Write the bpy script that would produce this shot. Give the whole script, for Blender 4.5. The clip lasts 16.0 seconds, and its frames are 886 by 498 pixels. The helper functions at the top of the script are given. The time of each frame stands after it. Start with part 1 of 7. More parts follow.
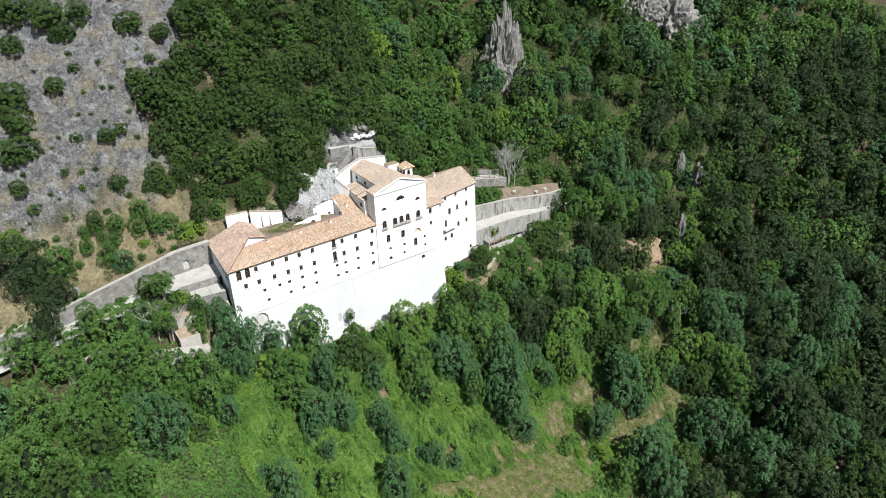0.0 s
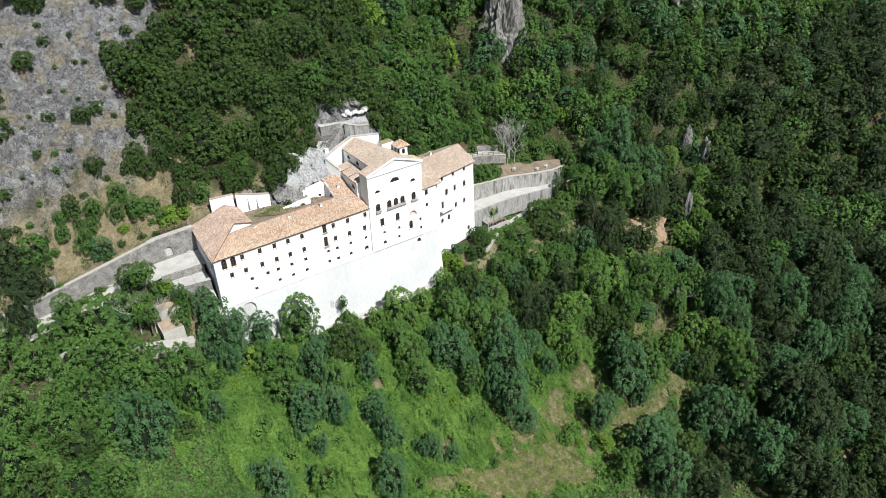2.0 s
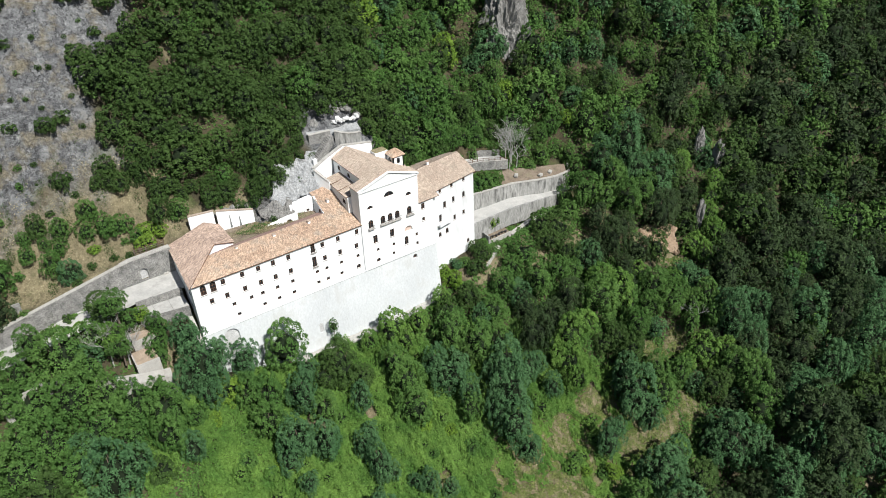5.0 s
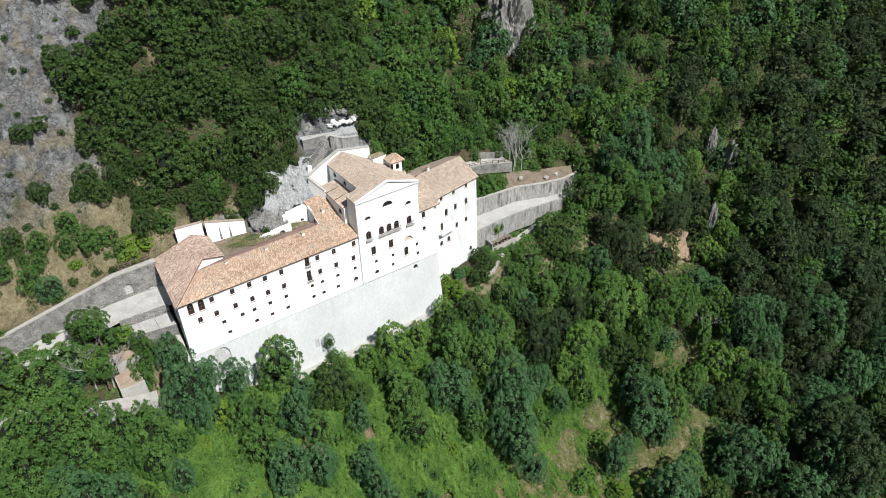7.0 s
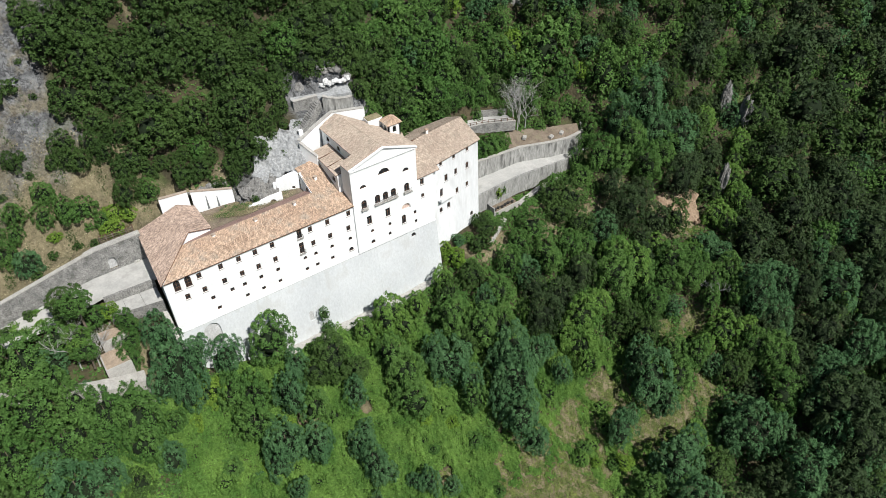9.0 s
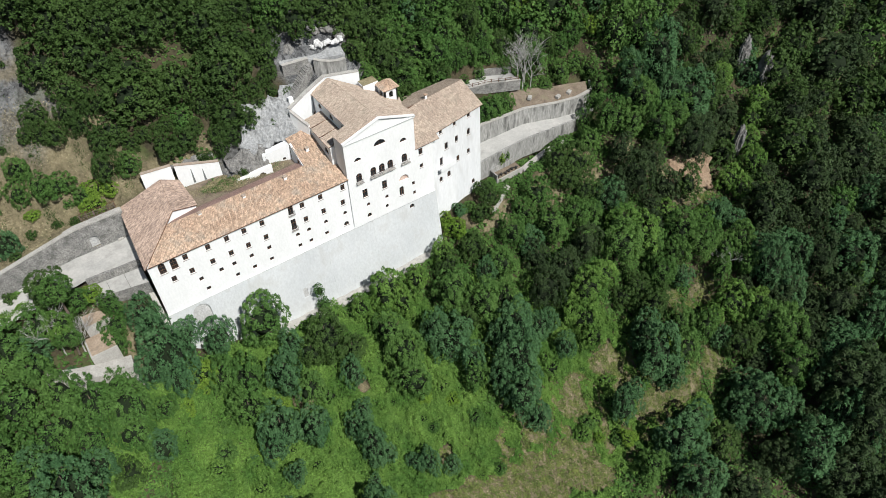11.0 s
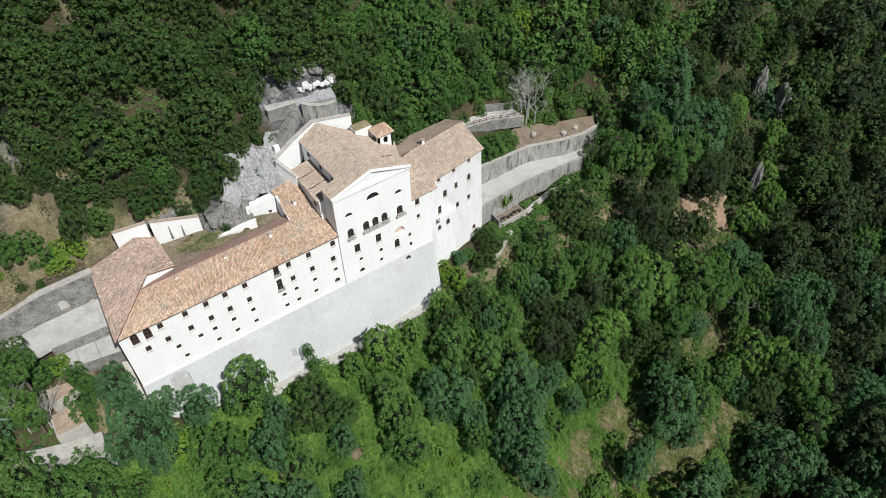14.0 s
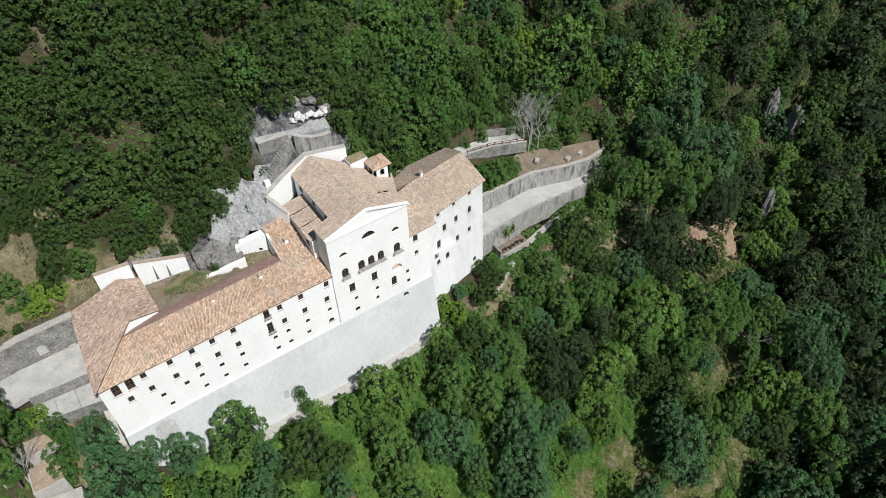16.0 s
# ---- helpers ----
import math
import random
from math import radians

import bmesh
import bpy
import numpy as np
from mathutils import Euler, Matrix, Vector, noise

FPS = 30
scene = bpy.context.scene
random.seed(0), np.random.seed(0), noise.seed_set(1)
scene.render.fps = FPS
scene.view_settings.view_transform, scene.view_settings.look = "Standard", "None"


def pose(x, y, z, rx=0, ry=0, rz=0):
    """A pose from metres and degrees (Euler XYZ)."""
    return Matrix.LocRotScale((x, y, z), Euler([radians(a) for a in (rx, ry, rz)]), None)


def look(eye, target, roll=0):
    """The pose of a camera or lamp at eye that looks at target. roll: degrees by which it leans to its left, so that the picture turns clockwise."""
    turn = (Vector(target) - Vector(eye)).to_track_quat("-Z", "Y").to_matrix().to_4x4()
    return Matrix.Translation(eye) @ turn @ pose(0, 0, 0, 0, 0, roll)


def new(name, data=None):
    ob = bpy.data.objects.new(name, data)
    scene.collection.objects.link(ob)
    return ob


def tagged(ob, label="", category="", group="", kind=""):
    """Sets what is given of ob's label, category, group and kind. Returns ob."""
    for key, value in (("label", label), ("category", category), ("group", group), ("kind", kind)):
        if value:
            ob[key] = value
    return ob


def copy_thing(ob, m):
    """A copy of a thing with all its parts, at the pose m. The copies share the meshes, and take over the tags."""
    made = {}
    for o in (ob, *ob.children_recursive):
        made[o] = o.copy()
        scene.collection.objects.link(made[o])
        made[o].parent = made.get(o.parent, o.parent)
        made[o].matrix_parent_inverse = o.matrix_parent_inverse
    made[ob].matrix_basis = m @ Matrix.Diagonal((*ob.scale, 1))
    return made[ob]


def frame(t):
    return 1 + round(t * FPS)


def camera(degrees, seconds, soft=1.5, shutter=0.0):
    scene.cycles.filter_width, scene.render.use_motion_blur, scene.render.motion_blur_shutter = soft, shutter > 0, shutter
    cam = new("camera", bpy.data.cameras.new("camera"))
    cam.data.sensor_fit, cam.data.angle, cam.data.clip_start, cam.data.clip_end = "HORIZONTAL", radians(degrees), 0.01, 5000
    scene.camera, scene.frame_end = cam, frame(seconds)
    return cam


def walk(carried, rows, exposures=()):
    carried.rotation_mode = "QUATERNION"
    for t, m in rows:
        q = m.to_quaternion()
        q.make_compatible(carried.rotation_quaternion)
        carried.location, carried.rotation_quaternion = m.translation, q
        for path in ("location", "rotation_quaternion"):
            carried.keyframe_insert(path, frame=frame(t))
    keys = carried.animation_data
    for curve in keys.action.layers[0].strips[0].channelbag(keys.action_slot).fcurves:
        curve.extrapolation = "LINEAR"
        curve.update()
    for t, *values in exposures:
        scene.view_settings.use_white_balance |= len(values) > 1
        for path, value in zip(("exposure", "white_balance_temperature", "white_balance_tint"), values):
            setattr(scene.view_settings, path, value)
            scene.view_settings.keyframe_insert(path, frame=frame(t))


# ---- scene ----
cam = camera(63.7, 16.0, 0.85)
PATH = [
    (0, (-35.826, -138.803, 92.253), (-34.855, -137.353, 91.275), -1.8),
    (0.5, (-34.301, -136.665, 92.421), (-33.337, -135.228, 91.418), -1.8),
    (1, (-32.869, -134.494, 92.566), (-31.911, -133.07, 91.539), -1.7),
    (1.5, (-31.46, -132.395, 92.725), (-30.508, -130.985, 91.675), -1.7),
    (2, (-30.024, -130.386, 92.846), (-29.079, -128.986, 91.774), -1.7),
    (2.5, (-28.647, -128.381, 93.025), (-27.709, -126.994, 91.93), -1.7),
    (3, (-27.245, -126.281, 93.158), (-26.314, -124.906, 92.043), -1.7),
    (3.5, (-25.798, -124.112, 93.272), (-24.867, -122.74, 92.154), -1.6),
    (4, (-24.436, -122.148, 93.41), (-23.504, -120.776, 92.292), -1.6),
    (4.5, (-23.086, -120.097, 93.524), (-22.152, -118.727, 92.406), -1.6),
    (5, (-21.642, -118.132, 93.558), (-20.709, -116.761, 92.44), -1.6),
    (7.5, (-14.948, -107.354, 94.251), (-14.035, -106.018, 93.076), -1.5),
    (8, (-13.567, -105.42, 94.404), (-12.661, -104.094, 93.212), -1.5),
    (8.5, (-12.112, -103.529, 94.619), (-11.219, -102.216, 93.403), -1.5),
    (9, (-10.507, -101.74, 94.889), (-9.653, -100.477, 93.595), -1.6),
    (9.2, (-9.877, -101.013, 94.952), (-9.04, -99.771, 93.627), -1.7),
    (11.3, (-3.165, -92.393, 95.991), (-2.39, -91.225, 94.564), -1.9),
    (11.5, (-2.552, -91.623, 96.037), (-1.777, -90.455, 94.61), -1.9),
    (12, (-1.038, -89.68, 96.134), (-0.265, -88.512, 94.707), -2.0),
    (12.5, (0.401, -87.721, 96.09), (1.174, -86.553, 94.663), -2.0),
    (13, (1.749, -85.694, 96.165), (2.522, -84.528, 94.737), -2.0),
    (13.5, (3.059, -83.695, 96.226), (3.833, -82.53, 94.796), -1.9),
    (14, (4.41, -81.77, 96.296), (5.184, -80.605, 94.867), -1.9),
    (14.5, (5.801, -79.888, 96.424), (6.575, -78.724, 94.994), -1.9),
    (15, (7.261, -78.008, 96.567), (8.033, -76.844, 95.135), -1.9),
    (15.5, (8.648, -76.089, 96.727), (9.42, -74.926, 95.295), -1.9),
    (16, (9.699, -74.296, 96.962), (10.471, -73.136, 95.528), -1.8),
]
walk(cam, [(t, look(eye, target, roll)) for t, eye, target, roll in PATH],
     exposures=((0, 0.5), (5, 0.36), (9, 0.21), (12, 0.07), (16, 0.03)))

# ---- light ----
SUN_AZ, SUN_EL = 173.0, 51.0          # degrees clockwise from +y, and above the horizon
world = bpy.data.worlds.new("sky")
scene.world = world
world.use_nodes = True
wn = world.node_tree
sky = wn.nodes.new("ShaderNodeTexSky")
sky.sky_type, sky.sun_disc = "NISHITA", False
sky.sun_elevation, sky.sun_rotation = radians(SUN_EL), radians(SUN_AZ)
wn.links.new(sky.outputs[0], wn.nodes["Background"].inputs[0])
wn.nodes["Background"].inputs[1].default_value = 0.05
sun = new("sun", bpy.data.lights.new("sun", "SUN"))
sun.data.energy, sun.data.angle, sun.data.color = 4.9, radians(0.53), (1.0, 0.975, 0.935)
sdir = Vector((math.sin(radians(SUN_AZ)) * math.cos(radians(SUN_EL)), math.cos(radians(SUN_AZ)) * math.cos(radians(SUN_EL)), math.sin(radians(SUN_EL))))
sun.matrix_world = look(sdir * 300, (0, 0, 0))


# ---- materials ----
def material(name, low, high, size, rough=0.9, bump=0.3, fine=None, island=0.0, stretch=(1, 1, 1), stain=None, spec=0.3, translucent=0.0, bsize=None, depth=(0.72, 1.26)):
    """Two colours mixed by a broad and a fine noise in world metres; stain: (colour, size, amount); island: spread of value from piece to piece."""
    m = bpy.data.materials.new(name)
    m.use_nodes = True
    t = m.node_tree
    b = t.nodes["Principled BSDF"]
    geo = t.nodes.new("ShaderNodeNewGeometry")
    mapping = t.nodes.new("ShaderNodeMapping")
    mapping.inputs["Scale"].default_value = stretch
    t.links.new(geo.outputs["Position"], mapping.inputs[0])

    def noise_at(scale, detail=4.0, rough_=0.6):
        n = t.nodes.new("ShaderNodeTexNoise")
        n.inputs["Scale"].default_value, n.inputs["Detail"].default_value, n.inputs["Roughness"].default_value = scale, detail, rough_
        t.links.new(mapping.outputs[0], n.inputs["Vector"])
        return n.outputs["Fac"]

    def ramp(fac, a, c):
        r = t.nodes.new("ShaderNodeMapRange")
        r.inputs["From Min"].default_value, r.inputs["From Max"].default_value = a, c
        t.links.new(fac, r.inputs["Value"])
        return r.outputs[0]

    def mix(fac, a, c, kind="MIX"):
        x = t.nodes.new("ShaderNodeMix")
        x.data_type, x.blend_type = "RGBA", kind
        for sock, v in ((x.inputs["Factor"], fac), (x.inputs["A"], a), (x.inputs["B"], c)):
            if isinstance(v, (int, float)):
                sock.default_value = v
            elif isinstance(v, tuple):
                sock.default_value = (*v, 1)
            else:
                t.links.new(v, sock)
        return x.outputs["Result"]

    broad = ramp(noise_at(1.0 / size), 0.32, 0.68)
    fine_n = noise_at(1.0 / (fine or size / 9), 3.0)
    color = mix(broad, low, high)
    grain = t.nodes.new("ShaderNodeMapRange")
    grain.inputs["To Min"].default_value, grain.inputs["To Max"].default_value = depth
    grain.inputs["From Min"].default_value, grain.inputs["From Max"].default_value = 0.3, 0.7
    t.links.new(fine_n, grain.inputs["Value"])
    vec = t.nodes.new("ShaderNodeCombineColor")
    for i in range(3):
        t.links.new(grain.outputs[0], vec.inputs[i])
    color = mix(1.0, color, vec.outputs[0], "MULTIPLY")
    if stain:
        s = ramp(noise_at(1.0 / stain[1], 5.0), 0.52, 0.66)
        k = t.nodes.new("ShaderNodeMath")
        k.operation = "MULTIPLY"
        k.inputs[1].default_value = stain[2]
        t.links.new(s, k.inputs[0])
        color = mix(k.outputs[0], color, stain[0])
    if island:
        hsv = t.nodes.new("ShaderNodeHueSaturation")
        r = t.nodes.new("ShaderNodeMapRange")
        r.inputs["To Min"].default_value, r.inputs["To Max"].default_value = 1 - island, 1 + island
        t.links.new(geo.outputs["Random Per Island"], r.inputs["Value"])
        t.links.new(r.outputs[0], hsv.inputs["Value"])
        t.links.new(color, hsv.inputs["Color"])
        color = hsv.outputs[0]
    t.links.new(color, b.inputs["Base Color"])
    b.inputs["Roughness"].default_value = rough
    b.inputs["Specular IOR Level"].default_value = spec
    if bump:
        bp = t.nodes.new("ShaderNodeBump")
        bp.inputs["Strength"].default_value, bp.inputs["Distance"].default_value = bump, bsize or (fine or size / 9)
        t.links.new(fine_n, bp.inputs["Height"])
        t.links.new(bp.outputs[0], b.inputs["Normal"])
    if translucent:
        tr = t.nodes.new("ShaderNodeBsdfTranslucent")
        t.links.new(color, tr.inputs["Color"])
        ms = t.nodes.new("ShaderNodeMixShader")
        ms.inputs[0].default_value = translucent
        t.links.new(b.outputs[0], ms.inputs[1])
        t.links.new(tr.outputs[0], ms.inputs[2])
        t.links.new(ms.outputs[0], t.nodes["Material Output"].inputs["Surface"])
    return m


M_PLASTER = material("white_lime_plaster", (0.775, 0.79, 0.79), (0.835, 0.85, 0.85), 3.0, 0.9, 0.15, 0.4, stain=((0.69, 0.70, 0.69), 2.2, 0.14), stretch=(1, 1, 0.5), depth=(0.96, 1.035))
M_BASE = material("weathered_plaster", (0.50, 0.525, 0.535), (0.64, 0.665, 0.672), 12.0, 0.92, 0.2, 0.4, stain=((0.45, 0.455, 0.44), 3.0, 0.45), stretch=(1, 1, 0.6), depth=(0.93, 1.06))
M_TOWER = material("rain_stained_plaster", (0.67, 0.69, 0.70), (0.79, 0.805, 0.81), 5.0, 0.9, 0.15, 0.4, stain=((0.48, 0.485, 0.475), 1.6, 0.4), stretch=(1, 1, 0.3), depth=(0.93, 1.05))
M_TILE = material("terracotta_tiles", (0.395, 0.282, 0.205), (0.525, 0.40, 0.30), 5.0, 0.85, 0.2, 0.3, island=0.28, stain=((0.32, 0.285, 0.24), 2.5, 0.7))
M_TILE_OLD = material("aged_tiles", (0.362, 0.292, 0.235), (0.46, 0.382, 0.31), 4.0, 0.88, 0.2, 0.3, island=0.18, stain=((0.29, 0.25, 0.20), 2.0, 0.6))
M_TILE_WEST = material("faded_pink_tiles", (0.315, 0.236, 0.19), (0.41, 0.314, 0.255), 3.0, 0.88, 0.2, 0.3, island=0.32, stain=((0.26, 0.20, 0.17), 1.6, 0.6))
M_TILE_BED = material("tile_bed", (0.17, 0.10, 0.07), (0.24, 0.15, 0.10), 2.0, 0.95, 0.2)
M_RED = material("brown_roof_sheet", (0.27, 0.178, 0.15), (0.335, 0.23, 0.198), 3.0, 0.8, 0.1)
M_INFILL = material("grey_infill_plaster", (0.42, 0.425, 0.42), (0.51, 0.515, 0.51), 2.0, 0.93, 0.3, 0.3, stain=((0.30, 0.30, 0.29), 1.2, 0.4))
M_STONE = material("rubble_stone", (0.185, 0.185, 0.178), (0.31, 0.305, 0.288), 1.6, 0.95, 0.7, 0.22, stain=((0.08, 0.08, 0.07), 1.2, 0.6), depth=(0.5, 1.4))
M_COPING = material("pale_coping", (0.34, 0.33, 0.305), (0.44, 0.43, 0.40), 1.5, 0.95, 0.3, 0.2)
M_CONCRETE = material("streaked_wall", (0.237, 0.237, 0.225), (0.362, 0.362, 0.344), 1.4, 0.95, 0.35, 0.25, stain=((0.07, 0.07, 0.065), 1.3, 0.75), stretch=(1, 1, 0.22))
M_ROAD = material("pale_road", (0.381, 0.381, 0.364), (0.470, 0.465, 0.442), 3.5, 0.95, 0.15, 0.4, stain=((0.28, 0.275, 0.26), 2.5, 0.5), depth=(0.9, 1.1))
M_EARTH = material("dry_earth", (0.14, 0.11, 0.082), (0.22, 0.18, 0.138), 2.0, 0.97, 0.4, 0.3, stain=((0.20, 0.19, 0.12), 1.5, 0.5))
M_TERRACE = material("trodden_earth", (0.30, 0.235, 0.175), (0.40, 0.32, 0.245), 1.6, 0.97, 0.4, 0.3, stain=((0.22, 0.18, 0.13), 1.2, 0.5))
M_SCAR = material("raw_earth_bank", (0.246, 0.174, 0.116), (0.359, 0.273, 0.192), 2.2, 0.97, 0.9, 0.35, stain=((0.15, 0.10, 0.07), 1.4, 0.6), depth=(0.6, 1.35))
M_GLASS = material("dark_window_glass", (0.015, 0.018, 0.02), (0.03, 0.03, 0.035), 0.8, 0.12, 0.0, spec=0.5)
M_WOOD = material("brown_joinery", (0.10, 0.055, 0.035), (0.16, 0.09, 0.055), 0.6, 0.7, 0.2)
M_SILL = material("grey_stone_sill", (0.34, 0.33, 0.31), (0.45, 0.44, 0.41), 0.7, 0.9, 0.2)
M_IRON = material("dark_iron", (0.03, 0.03, 0.03), (0.06, 0.055, 0.05), 0.4, 0.6, 0.1)
M_BARK = material("bark", (0.09, 0.07, 0.05), (0.17, 0.14, 0.11), 0.5, 0.95, 0.6)
M_DEAD = material("dead_branches", (0.33, 0.325, 0.31), (0.46, 0.455, 0.435), 0.8, 0.95, 0.4)
M_ROCK = material("limestone", (0.19, 0.188, 0.18), (0.31, 0.305, 0.29), 2.2, 0.95, 0.9, 0.35, stain=((0.08, 0.08, 0.075), 1.6, 0.7), stretch=(1.6, 1.6, 0.7))
M_NET = material("sprayed_rock_face", (0.275, 0.285, 0.289), (0.350, 0.360, 0.362), 1.5, 0.95, 0.5, 0.35, stain=((0.20, 0.205, 0.20), 1.1, 0.5))
M_MARBLE = material("white_stones", (0.52, 0.53, 0.53), (0.70, 0.70, 0.69), 0.8, 0.8, 0.4)
LEAF = dict(rough=0.62, bump=0.5, bsize=0.12, fine=0.2, depth=(0.55, 1.45), spec=0.16, translucent=0.18)
M_OAK = material("holm_oak_leaves", (0.034, 0.070, 0.017), (0.059, 0.108, 0.027), 9.0, island=0.28, **LEAF)
M_GREEN = material("broad_leaves", (0.049, 0.117, 0.026), (0.094, 0.181, 0.043), 10.0, island=0.28, **LEAF)
# dark evergreen green, darkened further to carry the eastern slope's shade
M_ILEX_SHADE = material("evergreen_leaves_shaded", (0.027, 0.051, 0.019), (0.050, 0.081, 0.030), 9.0, island=0.28, **LEAF)
M_LIME = material("young_leaves", (0.107, 0.199, 0.025), (0.167, 0.267, 0.041), 8.0, island=0.25, **LEAF)
M_BLUE = material("blue_green_leaves", (0.047, 0.116, 0.045), (0.080, 0.165, 0.066), 6.0, island=0.25, **LEAF)
M_VINE = material("bramble_leaves", (0.059, 0.136, 0.026), (0.142, 0.253, 0.052), 6.0, island=0.28, **LEAF)
M_BROWN = material("withered_leaves", (0.10, 0.075, 0.062), (0.16, 0.12, 0.10), 4.0, island=0.25, **LEAF)
# near-black crown core: the shade between leaf clumps, put into its colour
M_CORE = material("crown_inner_shade", (0.007, 0.014, 0.004), (0.012, 0.024, 0.008), 3.0, 0.95, 0.5, 0.5)
M_TIMBER = material("weathered_timber", (0.10, 0.08, 0.06), (0.19, 0.16, 0.125), 0.8, 0.9, 0.4, stretch=(1, 1, 0.3))
M_HAY = material("half_dry_grass", (0.085, 0.125, 0.032), (0.175, 0.205, 0.06), 2.0, 0.95, 0.3, 0.4, island=0.3)
M_STRAW = material("dry_grass", (0.21, 0.185, 0.105), (0.34, 0.30, 0.185), 2.5, 0.97, 0.3, 0.4, island=0.3)


# ---- builders ----
def part(name, bm, mat, parent=None, label="", kind=""):
    me = bpy.data.meshes.new(name)
    bm.to_mesh(me)
    bm.free()
    me.materials.append(mat)
    ob = new(name, me)
    ob.parent = parent
    return tagged(ob, label, kind=kind)


def raw(name, verts, faces, mats, parent=None, label="", kind="", slots=None):
    """A mesh from arrays: verts (n, 3), faces (m, k) of one size or a list of such arrays."""
    me = bpy.data.meshes.new(name)
    groups = faces if isinstance(faces, list) else [faces]
    verts = np.asarray(verts, np.float32)
    loops = np.concatenate([np.asarray(g, np.int32).ravel() for g in groups])
    sizes = np.concatenate([np.full(len(g), np.asarray(g).shape[1], np.int32) for g in groups])
    me.vertices.add(len(verts))
    me.vertices.foreach_set("co", verts.ravel())
    me.loops.add(len(loops))
    me.loops.foreach_set("vertex_index", loops)
    me.polygons.add(len(sizes))
    me.polygons.foreach_set("loop_start", np.concatenate([[0], np.cumsum(sizes)[:-1]]).astype(np.int32))
    for m in mats if isinstance(mats, (list, tuple)) else [mats]:
        me.materials.append(m)
    if slots is not None:
        me.polygons.foreach_set("material_index", np.asarray(slots, np.int32))
    me.update(calc_edges=True)
    me.validate()
    ob = new(name, me)
    ob.parent = parent
    return tagged(ob, label, kind=kind)


def thing(name, label, category, group="", at=(0, 0, 0)):
    ob = new(name)
    ob.empty_display_size = 0.2
    ob.location = at
    return tagged(ob, label, category, group)


def hexa(bm, low, high):
    """A block between two quads of points, low and high, in the same order."""
    a = [bm.verts.new(p) for p in low]
    c = [bm.verts.new(p) for p in high]
    n = len(a)
    bm.faces.new(a[::-1])
    bm.faces.new(c)
    for i in range(n):
        bm.faces.new((a[i], a[(i + 1) % n], c[(i + 1) % n], c[i]))


def box(bm, x0, x1, y0, y1, z0, z1):
    q = ((x0, y0), (x1, y0), (x1, y1), (x0, y1))
    hexa(bm, [(*p, z0) for p in q], [(*p, z1) for p in q])


def outline(u, z, w, h, kind):
    """An opening's outline, from its middle u and sill z: 'rect', 'arch' (round head) or 'lunette' (half circle)."""
    if kind == "rect":
        return [(u - w / 2, z), (u + w / 2, z), (u + w / 2, z + h), (u - w / 2, z + h)]
    rise = min(w / 2, h) if kind == "arch" else h
    pts = [(u - w / 2, z), (u + w / 2, z)]
    if h - rise > 0.02:
        pts.append((u + w / 2, z + h - rise))
    steps = 8
    first = 0 if h - rise > 0.02 else 1
    for i in range(1, steps):
        a = math.pi * i / steps
        pts.append((u + w / 2 * math.cos(a), z + h - rise + rise * math.sin(a)))
    if h - rise > 0.02:
        pts.append((u - w / 2, z + h - rise))
    return pts


def facade(name, p0, p1, rim, openings, mat, parent, thick=0.6, batter=None, label=""):
    """A wall from p0 to p1 on the plan, its rim in (u, z), with real openings. Outward is to the right of the way.
    batter: (z0, out): below z0 the face leans out by `out` per metre of fall."""
    d = Vector((p1[0] - p0[0], p1[1] - p0[1], 0)).normalized()
    inn = Vector((-d.y, d.x, 0))
    bm = bmesh.new()
    loops = [rim] + [outline(*o[:5]) for o in openings]
    edges = []
    for loop in loops:
        vs = [bm.verts.new((u, 0, z)) for u, z in loop]
        edges += [bm.edges.new((vs[i], vs[(i + 1) % len(vs)])) for i in range(len(vs))]
    bmesh.ops.triangle_fill(bm, use_beauty=True, edges=edges, normal=(0, -1, 0))
    front = list(bm.faces)
    back = bmesh.ops.extrude_face_region(bm, geom=front)
    for v in [g for g in back["geom"] if isinstance(g, bmesh.types.BMVert)]:
        v.co.y += thick
    for v in bm.verts:
        u, w, z = v.co
        out = -batter[1] * max(0.0, batter[0] - z) if batter else 0.0
        v.co = Vector((p0[0], p0[1], 0)) + d * u + inn * (w + out) + Vector((0, 0, z))
    bmesh.ops.recalc_face_normals(bm, faces=bm.faces)
    return part(name, bm, mat, parent, label)


WINDOWS = {}


